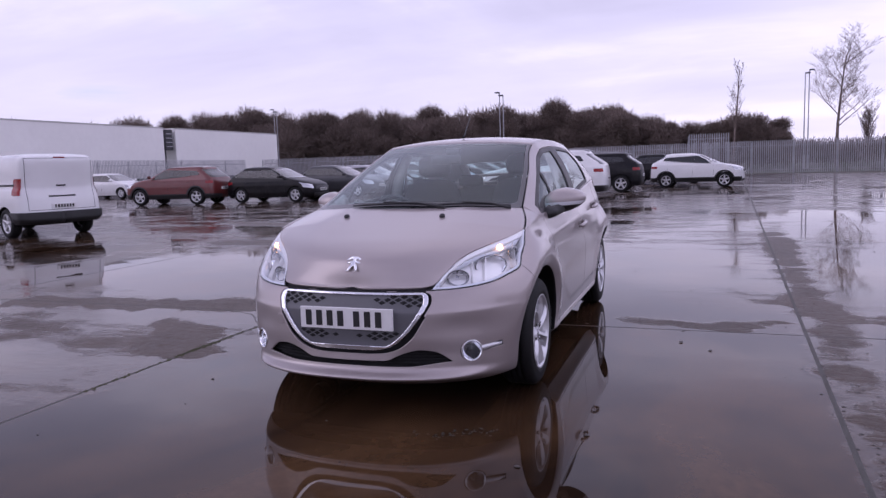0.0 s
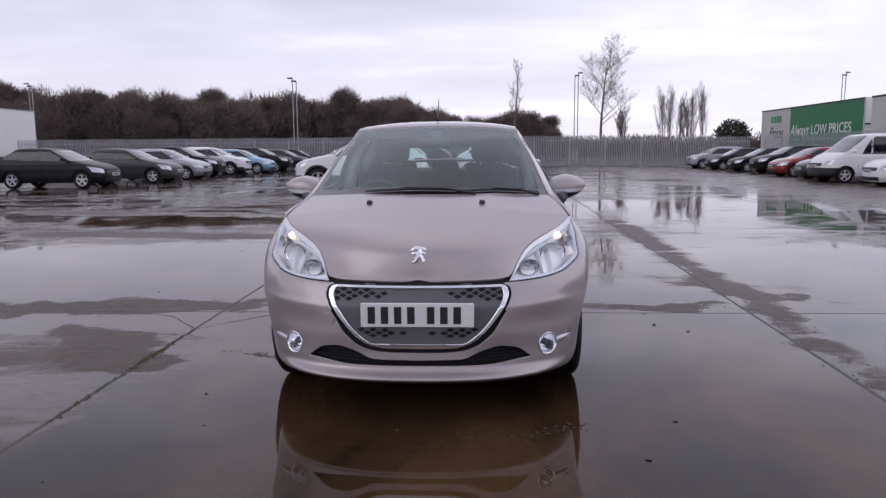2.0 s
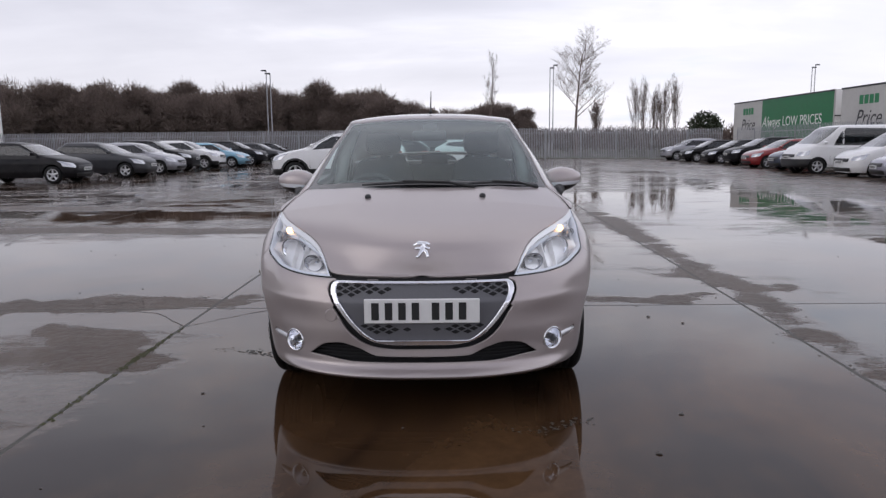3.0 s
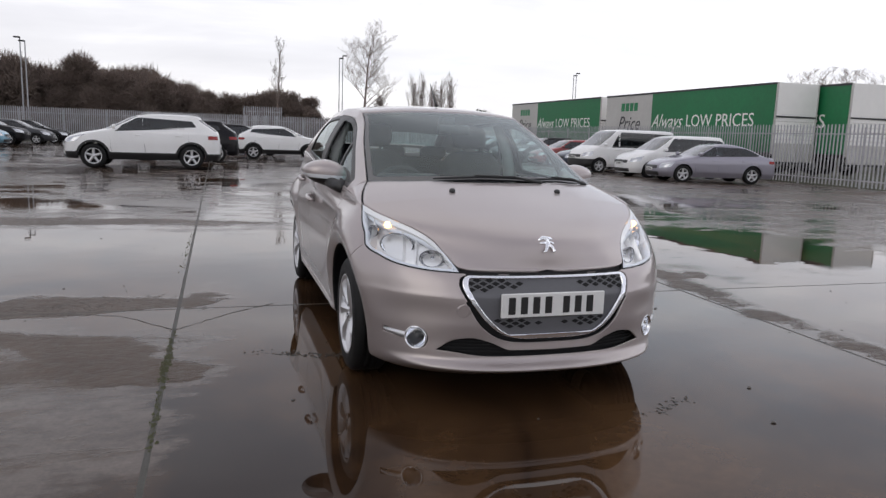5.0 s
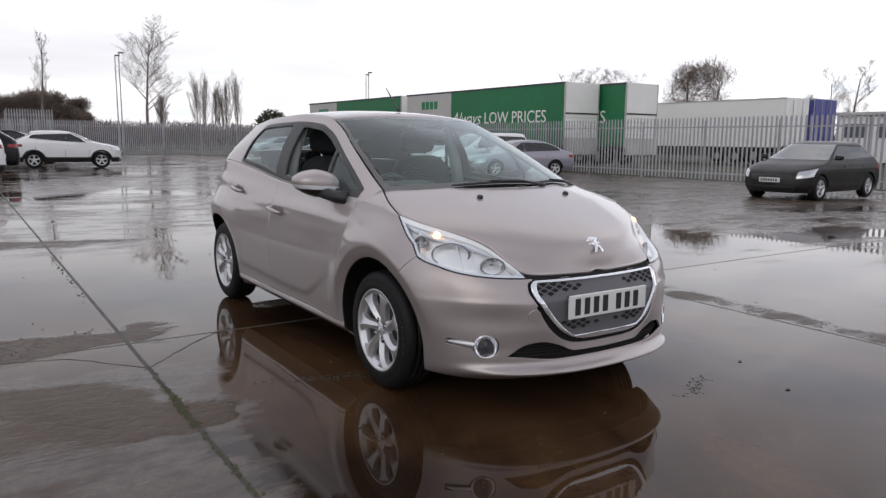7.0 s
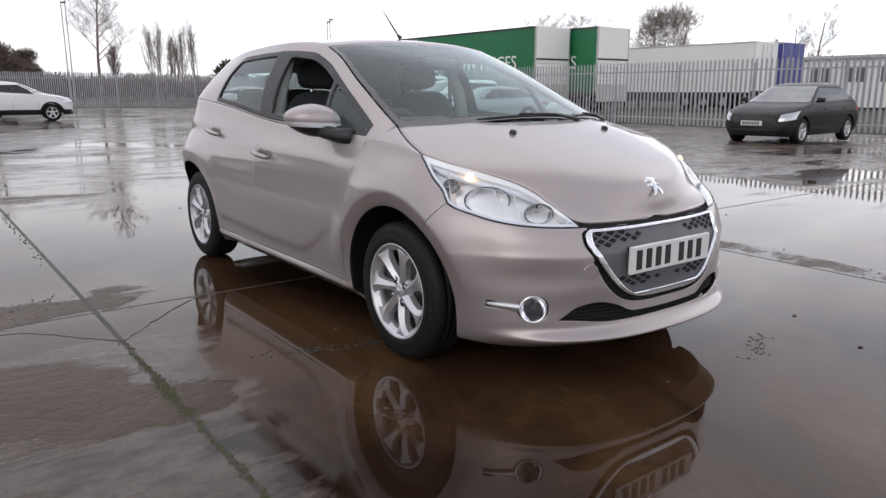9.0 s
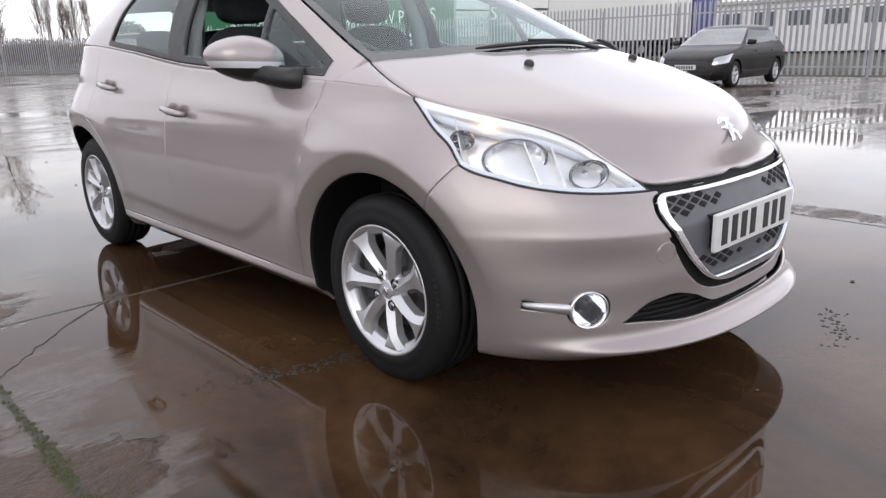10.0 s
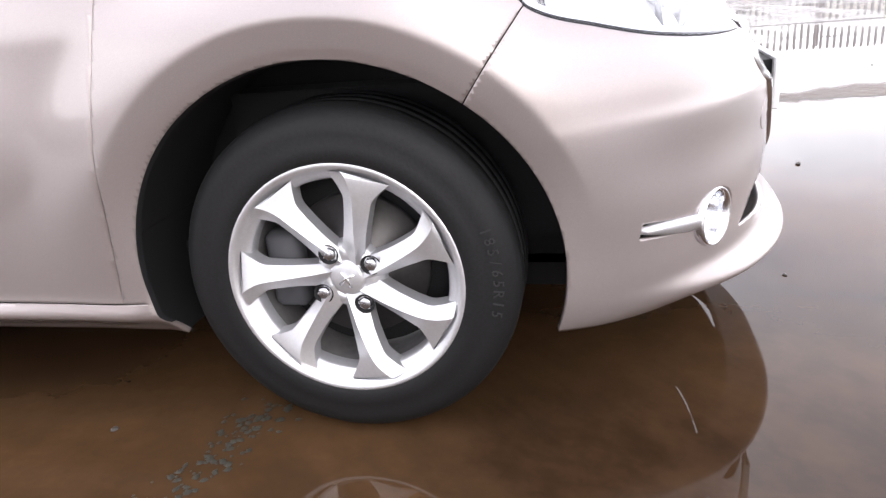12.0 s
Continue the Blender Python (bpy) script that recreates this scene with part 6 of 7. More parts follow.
def wing_top(t, s):
    u = tip_u + t * (1.0 + 0.300 / SIDE_END - tip_u)
    lo = S(np.minimum(u, 1.0 + 0.300 / SIDE_END), np.ones_like(u))
    hi = tip + (corner - tip) * t[:, None]
    hi[:, 0] += 0.012 * np.sin(np.pi * t) + 0.003
    p = lo + (hi - lo) * s[:, None]
    p[:, 0] += 0.012 * np.sin(np.pi * s) * t
    return p


def cabin_side(y, t):
    zb = belt_of(y)
    turn_in = np.clip((y - SIDE_END) / (tail_of(zb) - SIDE_END), 0, 0.985) ** (1 / 0.75)
    lo = np.stack([width_of(zb) * np.sqrt(1 - turn_in ** 2) ** 0.62, y, zb], 1)
    hi = rail(np.maximum(y, 0.215))
    hi[:, 0] = np.minimum(hi[:, 0], lo[:, 0] - 0.004)
    p = lo + (hi - lo) * t[:, None]
    p[:, 0] += 0.035 * np.sin(np.pi * t) * np.clip((hi[:, 2] - zb) / 0.35, 0, 1)
    return p


def mirror_fn(fn, sgn):
    def surf(u, v):
        p = fn(u, v).copy()
        p[:, 0] *= sgn
        return p
    return surf


def g_down(y, z):
    return rail_z(np.maximum(y, 0.215)) - z


def c_open(pad):
    """Inside the window band, pad metres from its rim."""
    def cond(x, y, z, u, v):
        c_line = (2.31 - pad - y) - 0.48 * (z - 1.10) - 1.6 * np.clip(z - 1.26, 0, 1) ** 1.5
        return np.minimum.reduce([g_down(y, z) - 0.050 - pad, z - belt_of(y) - 0.012 - pad, y - 0.345 - pad, c_line])
    return cond


def b_left(z):
    return 1.405 + 0.06 * (z - 1.0)


ys_side = np.linspace(0.225, 2.94, 150)
ts_side = np.linspace(0, 1, 44)
for sgn in (-1, 1):
    part("wing_top", sheet(mirror_fn(wing_top, sgn), np.linspace(0.0, 1.0, 26), np.linspace(0, 1, 10)), P_HERO, hero, thick=0.008)
    cs = mirror_fn(cabin_side, sgn)
    part("cabin_frame", sheet(cs, ys_side, ts_side, [lambda *a: -c_open(0)(*a)]), P_HERO, hero, thick=0.012)
    q_line = lambda x, y, z, u, v: y - (0.735 + 0.36 * (z - 0.97))
    rim = [c_open(0.002)]
    hole_front = lambda x, y, z, u, v: np.minimum.reduce([c_open(0.032)(x, y, z, u, v), b_left(z) - y, q_line(x, y, z, u, v) - 0.018])
    hole_quarter = lambda x, y, z, u, v: np.minimum.reduce([c_open(0.026)(x, y, z, u, v), -q_line(x, y, z, u, v) - 0.012])
    hole_rear = lambda x, y, z, u, v: np.minimum.reduce([c_open(0.026)(x, y, z, u, v), y - (b_left(z) + 0.165)])
    part("window_surround", sheet(cs, ys_side, ts_side, rim + [lambda *a: -hole_front(*a), lambda *a: -hole_quarter(*a), lambda *a: -hole_rear(*a)]), M_PLASTIC, hero, "black window surround and centre pillar", thick=0.016)
    inset = lambda u, v, f=cs, q=sgn: f(u, v) - np.array([0.008 * q, 0, 0])
    if sgn > 0:
        part("front_door_glass", sheet(inset, ys_side, ts_side, [hole_front]), M_GLASS, hero)
    else:
        part("front_door_glass", sheet(inset, ys_side, ts_side, [hole_front, lambda x, y, z, u, v: belt_of(y) + 0.05 - z]), M_GLASS, hero, "pane wound almost fully down")
    part("quarter_glass", sheet(inset, ys_side, ts_side, [hole_quarter]), M_GLASS, hero)
    part("rear_door_glass", sheet(inset, ys_side, ts_side, [hole_rear]), M_GLASS, hero)

    # door mirror
    def pod(a, b, q=sgn):
        ca, sa, cb, sb = np.cos(a), np.sin(a), np.cos(b), np.sin(b)
        px = np.sign(ca) * np.abs(ca) ** 0.8 * np.abs(cb) ** 0.9
        py = np.sign(sa) * np.abs(sa) ** 0.8 * np.abs(cb) ** 0.8
        pz = np.sign(sb) * np.abs(sb) ** 0.9
        py = np.where(py > 0, py * 0.45, py)
        taper = 1.0 - 0.28 * np.clip(px, 0, 1)
        return np.stack([q * (0.850 + 0.130 * px), 0.735 + 0.105 * py + 0.03 * px, 1.018 + (0.080 * taper) * pz + 0.012 * px], 1)

    arm = part("mirror_foot", tube([(sgn * 0.765, 0.47, 0.945), (sgn * 0.80, 0.56, 0.950), (sgn * 0.83, 0.66, 0.965), (sgn * 0.84, 0.72, 0.985)], [0.040, 0.036, 0.032, 0.028], 12), M_PLASTIC, hero)
    aa, bb = np.linspace(-math.pi, math.pi, 49), np.linspace(-math.pi / 2, math.pi / 2, 29)
    part("mirror_cap", closed(sheet(pod, aa, bb, [lambda x, y, z, u, v: z - 1.007 - 0.05 * (np.abs(x) - 0.84)])), P_HERO, hero)
    part("mirror_base", closed(sheet(pod, aa, bb, [lambda x, y, z, u, v: 0.984 + 0.05 * (np.abs(x) - 0.84) - z])), M_PLASTIC, hero, "black underside of mirror")
    part("mirror_strip", closed(sheet(lambda a, b: pod(a, b) + np.array([0, -0.002, 0]), aa, np.linspace(-1.0, 0.3, 40), [lambda x, y, z, u, v: np.minimum(z - 0.984 - 0.05 * (np.abs(x) - 0.84), 1.007 + 0.05 * (np.abs(x) - 0.84) - z)])), M_DRL, hero, "bright indicator strip")
    glass_face = [(sgn * (0.845 + 0.095 * math.cos(w)), 0.785 + 0.024 * math.cos(w), 1.018 + 0.052 * math.sin(w)) for w in [2 * math.pi * i / 24 for i in range(24)]]
    part("mirror_glass", (glass_face, [tuple(range(24))]), M_CHROME, hero, smooth=False)

# ---- roof and tailgate glass ----
roof_rise = smooth_curve([1.0, 1.3, 1.8, 2.4, 3.05], [0.024, 0.036, 0.040, 0.036, 0.02])


def roof_surf(t, s):
    a = np.abs(s)
    y0 = 1.10 + t * (2.95 - 1.10)
    hi = rail(y0)
    y = y0 - (1 - a ** 2) * 0.065 * (1 - t) + (1 - a ** 2) * 0.10 * t
    z = hi[:, 2] + roof_rise(y0) * (1 - a ** 2.4)
    return np.stack([s * hi[:, 0], y, z], 1)


tail_glass = lambda x, y, z, u, v: np.minimum.reduce([u - 0.875, 0.985 - u, 0.86 - np.abs(v)])
roof_ob = part("roof", sheet(roof_surf, np.linspace(0, 1, 70), np.linspace(-1, 1, 41), [lambda *a: -tail_glass(*a)]), P_HERO, hero, thick=0.012)
part("tailgate_glass", sheet(roof_surf, np.linspace(0.85, 1, 24), np.linspace(-1, 1, 41), [tail_glass]), M_GLASS, hero)
part("aerial", tube([(0.0, 1.22, 1.468), (0.0, 1.245, 1.485), (0.0, 1.40, 1.63)], [0.012, 0.006, 0.0025], 8), M_PLASTIC, hero)
part("roof_lining", sheet(lambda t, s: roof_surf(t, s) - np.array([0, 0, 0.035]), np.linspace(0.02, 0.86, 16), np.linspace(-0.97, 0.97, 13)), M_LINING, hero)


# ---- windscreen ----
def screen_surf(t, s):
    a = np.abs(s)
    lo = np.stack([0.690 * s, 0.215 - 0.215 * (1 - a ** 2), 1.000 + 0.022 * (1 - a ** 2)], 1)
    y_hi = 1.10 - (1 - a ** 2) * 0.065
    hi = np.stack([rail_x(np.full_like(s, 1.10)) * s, y_hi, rail_z(np.full_like(s, 1.10)) + roof_rise(np.full_like(s, 1.1)) * (1 - a ** 2.4)], 1)
    p = lo + (hi - lo) * t[:, None]
    edge = rail(0.215 + t * (1.10 - 0.215))
    p[:, 0] += np.sign(s) * a ** 2 * (edge[:, 0] - (0.690 + (rail_x(1.10) - 0.690) * t))
    p[:, 2] += a ** 2 * (edge[:, 2] - (1.000 + (rail_z(1.10) - 1.000) * t)) + 0.030 * np.sin(np.pi * t) * (1 - a ** 2)
    p[:, 1] -= 0.022 * np.sin(np.pi * t) * (1 - a ** 2)
    return p


clear = lambda x, y, z, u, v: np.minimum.reduce([u - 0.055, 0.965 - u, (0.945 - np.abs(v)) * 0.7])
ts, ss = np.linspace(0, 1, 40), np.linspace(-1, 1, 49)
part("windscreen", sheet(screen_surf, ts, ss, [clear]), M_GLASS, hero)
part("windscreen_border", sheet(screen_surf, ts, ss, [lambda *a: -clear(*a), lambda x, y, z, u, v: 0.985 - np.abs(v)]), M_FRIT, hero, "black edge band of windscreen")
part("mirror_sensor", box(-0.05, 0.05, 0.93, 1.02, 1.33, 1.385, 0.01), M_PLASTIC, hero)
part("scuttle", sheet(lambda t, s: screen_surf(-0.01 - 0.05 * t, s) - np.array([0, 0, 0.022]), np.linspace(0, 1, 6), np.linspace(-0.93, 0.93, 25)), M_PLASTIC, hero, "black scuttle panel under wipers")
for x0, x1 in ((-0.34, 0.24), (0.20, 0.60)):
    pts = []
    for k in range(9):
        x = x0 + (x1 - x0) * k / 8
        p = screen_surf(np.array([0.012 + 0.016 * math.sin(math.pi * k / 8)]), np.array([x / 0.66]))[0]
        pts.append((p[0], p[1] - 0.008, p[2] + 0.008))
    wiper = part("wiper_blade", tube(pts, [0.004] + [0.0075] * 7 + [0.004], 6), M_PLASTIC, hero)
    part("wiper_arm", tube([(pts[3][0], pts[3][1] - 0.004, pts[3][2] + 0.010), (pts[6][0], pts[6][1] - 0.010, pts[6][2] + 0.006), (x1 + 0.03, pts[8][1] - 0.02, pts[8][2] - 0.014)], [0.005, 0.007, 0.010], 8), M_PLASTIC, wiper)

# ---- front: grille, plate, intake, fog lamps ----
zz_front = np.linspace(0.0, 1.0, 150)
us_front = np.linspace(-0.45, 0.45, 151)
part("grille_frame", sheet(shell(0.006), us_front, zz_front, [c_grille(0.002), lambda *a: -c_grille(0.023)(*a)]), M_CHROME, hero, "bright chrome grille surround", thick=0.020)
# Groove round the grille; its shade is put in as a near-black sheet.
part("grille_channel_shade", sheet(shell(-0.022), us_front, zz_front, [c_grille(-0.05), lambda *a: -c_grille(0.020)(*a)]), M_DARK, hero)
insert = part("grille_insert", sheet(shell(-0.012), us_front, zz_front, [c_grille(0.022)]), M_GRILLE, hero, "dark grey grille panel with diamond vents", thick=0.008)


def diamond(x, z, w, h):
    """A vent: a shallow dark lozenge whose edges stand just proud of the panel."""
    out = []
    for q, sc in ((0.0130, 1.0), (0.0095, 1.0), (0.0090, 0.86)):
        for dx, dz in ((-w, 0), (0, h), (w, 0), (0, -h)):
            px, pz = x + dx * sc, z + dz * sc
            b = float(nose_of(pz))
            out.append((px, -b * max(0.0, 1 - (abs(px) / float(width_of(pz))) ** 2.5) ** 0.4 + q, pz))
    f = [(4 * i + k, 4 * i + (k + 1) % 4, 4 * i + 4 + (k + 1) % 4, 4 * i + 4 + k) for i in range(2) for k in range(4)]
    return out, f + [(8, 9, 10, 11)]


for sgn in (-1, 1):
    for z, x0, n in ((0.6130, 0.352, 3), (0.5995, 0.380, 5), (0.5860, 0.352, 4), (0.5725, 0.380, 2)):
        for k in range(n):
            part("diamond_vent", diamond(sgn * (x0 - 0.056 * k), z, 0.0200, 0.0098), M_DARK, insert)
    for z, x0, n in ((0.434, 0.263, 3), (0.4205, 0.235, 4), (0.407, 0.207, 2)):
        for k in range(n):
            part("diamond_vent", diamond(sgn * (x0 - 0.056 * k), z, 0.0200, 0.0098), M_DARK, insert)

plate = part("number_plate", box(-0.26, 0.26, -0.777, -0.762, 0.452, 0.563, 0.003), M_PLATE, hero, "white front number plate", smooth=False)
chars = [-0.222 + 0.0605 * k + (0.030 if k > 3 else 0.0) for k in range(7)]
for cx_ in chars:
    part("character_bar", box(cx_ - 0.017 + 0.012, cx_ + 0.017 + 0.012, -0.7788, -0.7768, 0.468, 0.547), M_INK, plate, smooth=False)
part("plate_mount", box(-0.24, 0.24, -0.7625, -0.73, 0.46, 0.555), M_DARK, hero, smooth=False)

part("lower_intake", sheet(shell(-0.045), us_front * 1.6, np.linspace(0, 0.6, 70), [c_intake(-0.02)]), M_DARK, hero, "dark recessed lower intake")
for k in range(4):
    z0 = 0.283 + 0.015 * k
    for half in ((us_front * 1.6,) if z0 < 0.289 else (us_front[:76] * 1.6, us_front[75:] * 1.6)):
        part("intake_slat", sheet(shell(-0.022), half, np.linspace(0, 0.6, 160), [c_intake(0.004), lambda x, y, z, u, v, q=z0: 0.0025 - np.abs(z - q)]), M_DARK, hero, thick=0.008)

for sgn in (-1, 1):
    fx, fy, fz = sgn * FOG[0], FOG[1], FOG[2]
    at = Matrix.Translation((fx, fy + 0.012, fz)) @ Euler((0, 0, radians(34 * sgn))).to_matrix().to_4x4() @ Euler((radians(90), 0, 0)).to_matrix().to_4x4()
    fog = part("fog_lamp", moved(lathe([(0.0545, -0.050), (0.0560, 0.002), (0.0535, 0.008), (0.0500, 0.008), (0.0465, 0.002), (0.0440, -0.010), (0.0425, -0.016)], 40, "z"), at), M_CHROME, hero, "round fog lamp with chrome ring")
    part("fog_bowl", moved(lathe([(0.0430, -0.012), (0.036, -0.032), (0.020, -0.048), (0.001, -0.050)], 28, "z"), at), M_LAMP_IN, fog)
    part("fog_bulb", moved(lathe([(0.014, -0.044), (0.013, -0.020), (0.001, -0.016)], 14, "z"), at), M_CHASSIS, fog)
    part("fog_lens", moved(lathe([(0.043, -0.006), (0.030, -0.001), (0.001, 0.001)], 28, "z"), at), M_LENS, fog)
    part("fog_backing", moved(lathe([(0.075, -0.02), (0.066, -0.045), (0.001, -0.05)], 20, "z"), at), M_DARK, fog)

    def bar_pt(ax, z, out):
        b, w = float(nose_of(z)), float(width_of(z))
        return (sgn * (ax + 0.3 * out), -b * max(0.0, 1 - (ax / w) ** 2.5) ** 0.4 - out, z)

    blade = []
    for ax in (0.655, 0.680, 0.708, 0.734):
        zc = 0.338 + 0.14 * (ax - 0.64)
        half = 0.0135 if ax < 0.69 else (0.0115 if ax < 0.72 else 0.005)
        blade += [bar_pt(ax, zc - half, -0.012), bar_pt(ax, zc - half, 0.006), bar_pt(ax, zc, 0.010), bar_pt(ax, zc + half, 0.006), bar_pt(ax, zc + half, -0.012)]
    part("fog_trim", (blade, [(5 * i + k, 5 * i + k + 1, 5 * i + 6 + k, 5 * i + 5 + k) for i in range(3) for k in range(4)] + [(15, 16, 17, 18, 19)]), M_ALLOY, fog, "satin silver trim blade")
    slot = [bar_pt(ax, 0.338 + 0.14 * (ax - 0.64) + dz, -0.016) for ax in (0.645, 0.738) for dz in (-0.014, 0.014)]
    part("fog_slot", (slot, [(0, 1, 3, 2)]), M_DARK, fog)
    part("tow_cover", sheet(shell(0.001), np.linspace(-0.8, 0.8, 200), np.linspace(0.3, 0.9, 100), [lambda x, y, z, u, v, q=sgn: np.minimum.reduce([0.030 - np.hypot((x + 0.42), z - 0.478), q * -1.0 + 0 * x])]), P_HERO, bumper_ob, thick=0.002) if sgn < 0 else None

    # headlight
    us_lamp = np.linspace(0.20, 0.92, 100)
    us_lamp = us_lamp if sgn > 0 else -us_lamp[::-1]
    vs_lamp = np.linspace(0.5, 1.0, 70)
    lens = part("headlight", sheet(shell(0.002), us_lamp, vs_lamp, [c_lamp]), M_LENS, hero, "clear headlight with lit sidelight")
    deep = shell(-0.075)
    part("lamp_bucket", sheet(deep, us_lamp, vs_lamp, [lambda x, y, z, u, v: c_lamp(x, y, z, u, v) + 0.10]), M_HOUSING, lens)
    part("lamp_rim", sheet(shell(-0.004), us_lamp, np.linspace(0.5, 1.0, 120), [c_lamp, lambda *a: 0.011 - c_lamp(*a)]), M_DRL, lens, thick=0.05)
    part("lamp_gasket", sheet(shell(-0.002), us_lamp, np.linspace(0.5, 1.0, 160), [lambda *a: c_lamp(*a) + 0.005, lambda *a: 0.003 - c_lamp(*a)]), M_DARK, lens, thick=0.01)

    def bowl(cx_, cy_, cz_, r, yaw, mat_in, depth=0.055, squash=0.85, stretch=1.0):
        m = Matrix.Translation((sgn * cx_, cy_, cz_)) @ Euler((0, 0, radians(yaw * sgn))).to_matrix().to_4x4() @ Euler((radians(90), 0, 0)).to_matrix().to_4x4() @ Matrix.Diagonal((stretch, squash, 1, 1))
        b = part("reflector_bowl", moved(lathe([(r * 1.1, 0.004), (r, 0.008), (r * 0.97, -0.004), (r * 0.8, -depth * 0.6), (r * 0.4, -depth), (0.001, -depth)], 32, "z"), m), mat_in, lens)
        part("bezel", moved(lathe([(r * 1.10, -0.002), (r * 1.12, 0.007), (r * 1.06, 0.010), (r * 1.0, 0.004)], 32, "z"), m), M_BEZEL, b, "grey bezel ring")
        part("bulb", moved(lathe([(r * 0.20, -depth), (r * 0.20, -depth * 0.3), (0.001, -depth * 0.2)], 14, "z"), m), M_CHROME, b)
        for k in range(6):
            w = k * math.pi / 3 + 0.3
            part("facet", moved(tube([(r * 0.35 * math.cos(w), r * 0.35 * math.sin(w), -depth * 0.95), (r * 0.93 * math.cos(w), r * 0.93 * math.sin(w), -0.006)], 0.0025, 5), m), M_HOUSING, b)

    bowl(0.652, -0.368, 0.735, 0.068, 40, M_LAMP_IN, 0.066, 0.74, 1.22)
    bowl(0.524, -0.526, 0.690, 0.046, 30, M_SMOKE, 0.045, 0.80, 1.15)
    bowl(0.744, -0.258, 0.788, 0.032, 60, M_SMOKE, 0.035, 0.80)
    # stepped chrome walls between the bowls
    for a0, a1, v0, v1 in ((0.47, 0.43, 0.62, 0.93), (0.53, 0.50, 0.60, 0.95), (0.73, 0.70, 0.70, 0.96)):
        lo_f, hi_f = shell(-0.018), shell(-0.072)
        quad = [tuple(fn(np.array([a * sgn]), np.array([v]))[0]) for fn, a, v in ((lo_f, a0, v0), (lo_f, a1, v1), (hi_f, a1, v1), (hi_f, a0, v0))]
        part("divider", (quad, [(0, 1, 2, 3)]), M_HOUSING, lens, smooth=False, thick=0.004)
    strip = []
    for k in range(9):
        e = 0.80 - 0.46 * k / 8
        p = shell(-0.030)(np.array([e * sgn]), np.array([0.965 - 0.02 * math.sin(math.pi * k / 8)]))[0]
        strip.append(tuple(p - np.array([0, 0, 0.016])))
    part("lamp_brow", sheet(shell(-0.005), us_lamp, np.linspace(0.966, 1.0, 8), [c_lamp]), M_HOUSING, lens, thick=0.05)
    part("light_bar", tube(strip, [0.008] + [0.013] * 7 + [0.008], 10), M_DRL, lens, "frosted light bar")
    p = shell(-0.020)(np.array([0.60 * sgn]), np.array([0.955]))[0]
    part("side_lamp", moved(lathe([(0.012, -0.014), (0.017, 0.0), (0.013, 0.012), (0.001, 0.016)], 16, "z"), pose(p[0], p[1] - 0.006, p[2] - 0.004, 60, 0, 30 * sgn)), M_AMBER, lens, "warm glowing sidelight bulb")


# ---- wheels ----
def tyre_mesh():
    r, w = R_TYRE, 0.0925
    prof = [(0.203, -w + 0.006), (0.208, -w - 0.001), (0.222, -w - 0.005), (0.240, -w - 0.0065), (0.243, -w - 0.0050), (0.262, -w - 0.0045), (0.278, -w - 0.001), (0.288, -w + 0.006), (0.297, -w + 0.014), (0.3030, -w + 0.024),
            (r, -0.052), (r, -0.038), (r - 0.007, -0.0375), (r - 0.007, -0.031), (r, -0.0305), (r, -0.004), (r - 0.007, -0.0035), (r - 0.007, 0.0035), (r, 0.004), (r, 0.0305), (r - 0.007, 0.031), (r - 0.007, 0.0375), (r, 0.038), (r, 0.052),
            (0.3030, w - 0.024), (0.292, w - 0.008), (0.262, w + 0.004), (0.222, w + 0.005), (0.203, w - 0.006)]
    v, f = lathe(prof, 96)
    return v, f


def sipes():
    """Cross grooves on the shoulder, as short dark bars laid into the tread."""
    out = []
    for k in range(60):
        m = Matrix.Rotation(2 * math.pi * k / 60, 4, "X")
        out.append(moved(([(-0.082, -0.0026, 0.2925), (-0.082, 0.0026, 0.2925), (-0.066, 0.0026, 0.3036), (-0.066, -0.0026, 0.3036), (-0.045, 0.002, R_TYRE + 0.0003), (-0.045, -0.002, R_TYRE + 0.0003)], [(0, 1, 2, 3), (3, 2, 4, 5)]), m))
    return join(*out)


def rim_mesh():
    """The barrel and outer lip, facing -x."""
    return lathe([(0.207, -0.088), (0.213, -0.0905), (0.2145, -0.094), (0.211, -0.0965), (0.204, -0.094), (0.1985, -0.0865), (0.192, -0.080), (0.184, -0.0745), (0.1805, -0.069), (0.1795, -0.045)], 72)


def spoke_mesh(k, n=7):
    """A spoke with two planes that meet in a ridge running slantwise from the hub to the rim."""
    v = []
    base = 2 * math.pi * k / n
    rows = 26
    for i in range(rows + 1):
        s = i / rows
        r = 0.026 + s * (0.2005 - 0.026)
        swirl = base + 0.05 * s
        half = 0.0225 - 0.0040 * math.sin(math.pi * min(1.0, s * 1.25)) + 0.0045 * s + 0.24 * max(0.0, s - 0.70) ** 1.5
        x_face = -0.066 - 0.024 * math.sin(math.pi * 0.5 * s)
        ridge = half * (-0.50 + 0.95 * s)
        lift = 0.010 * math.sin(math.pi * min(1.0, 0.20 + 0.72 * s)) + 0.001
        deep = 0.034 if s < 0.9 else 0.034 - 0.24 * (s - 0.9)
        for off, dx in ((-half * 1.10, deep), (-half, 0.007), (ridge, -lift), (half, 0.007), (half * 1.10, deep)):
            c, sn = math.cos(swirl), math.sin(swirl)
            q = min(r, math.sqrt(0.1990 ** 2 - off * off))
            v.append((x_face + dx, off * c + q * sn, -off * sn + q * c))
    # each face of the spoke keeps its own edges, so that the creases stay crisp
    strips = []
    for j in range(4):
        w = [v[5 * i + k] for i in range(rows + 1) for k in (j, j + 1)]
        strips.append((w, [(2 * i, 2 * i + 1, 2 * i + 3, 2 * i + 2) for i in range(rows)]))
    v, f = join(*strips)
    return v, f


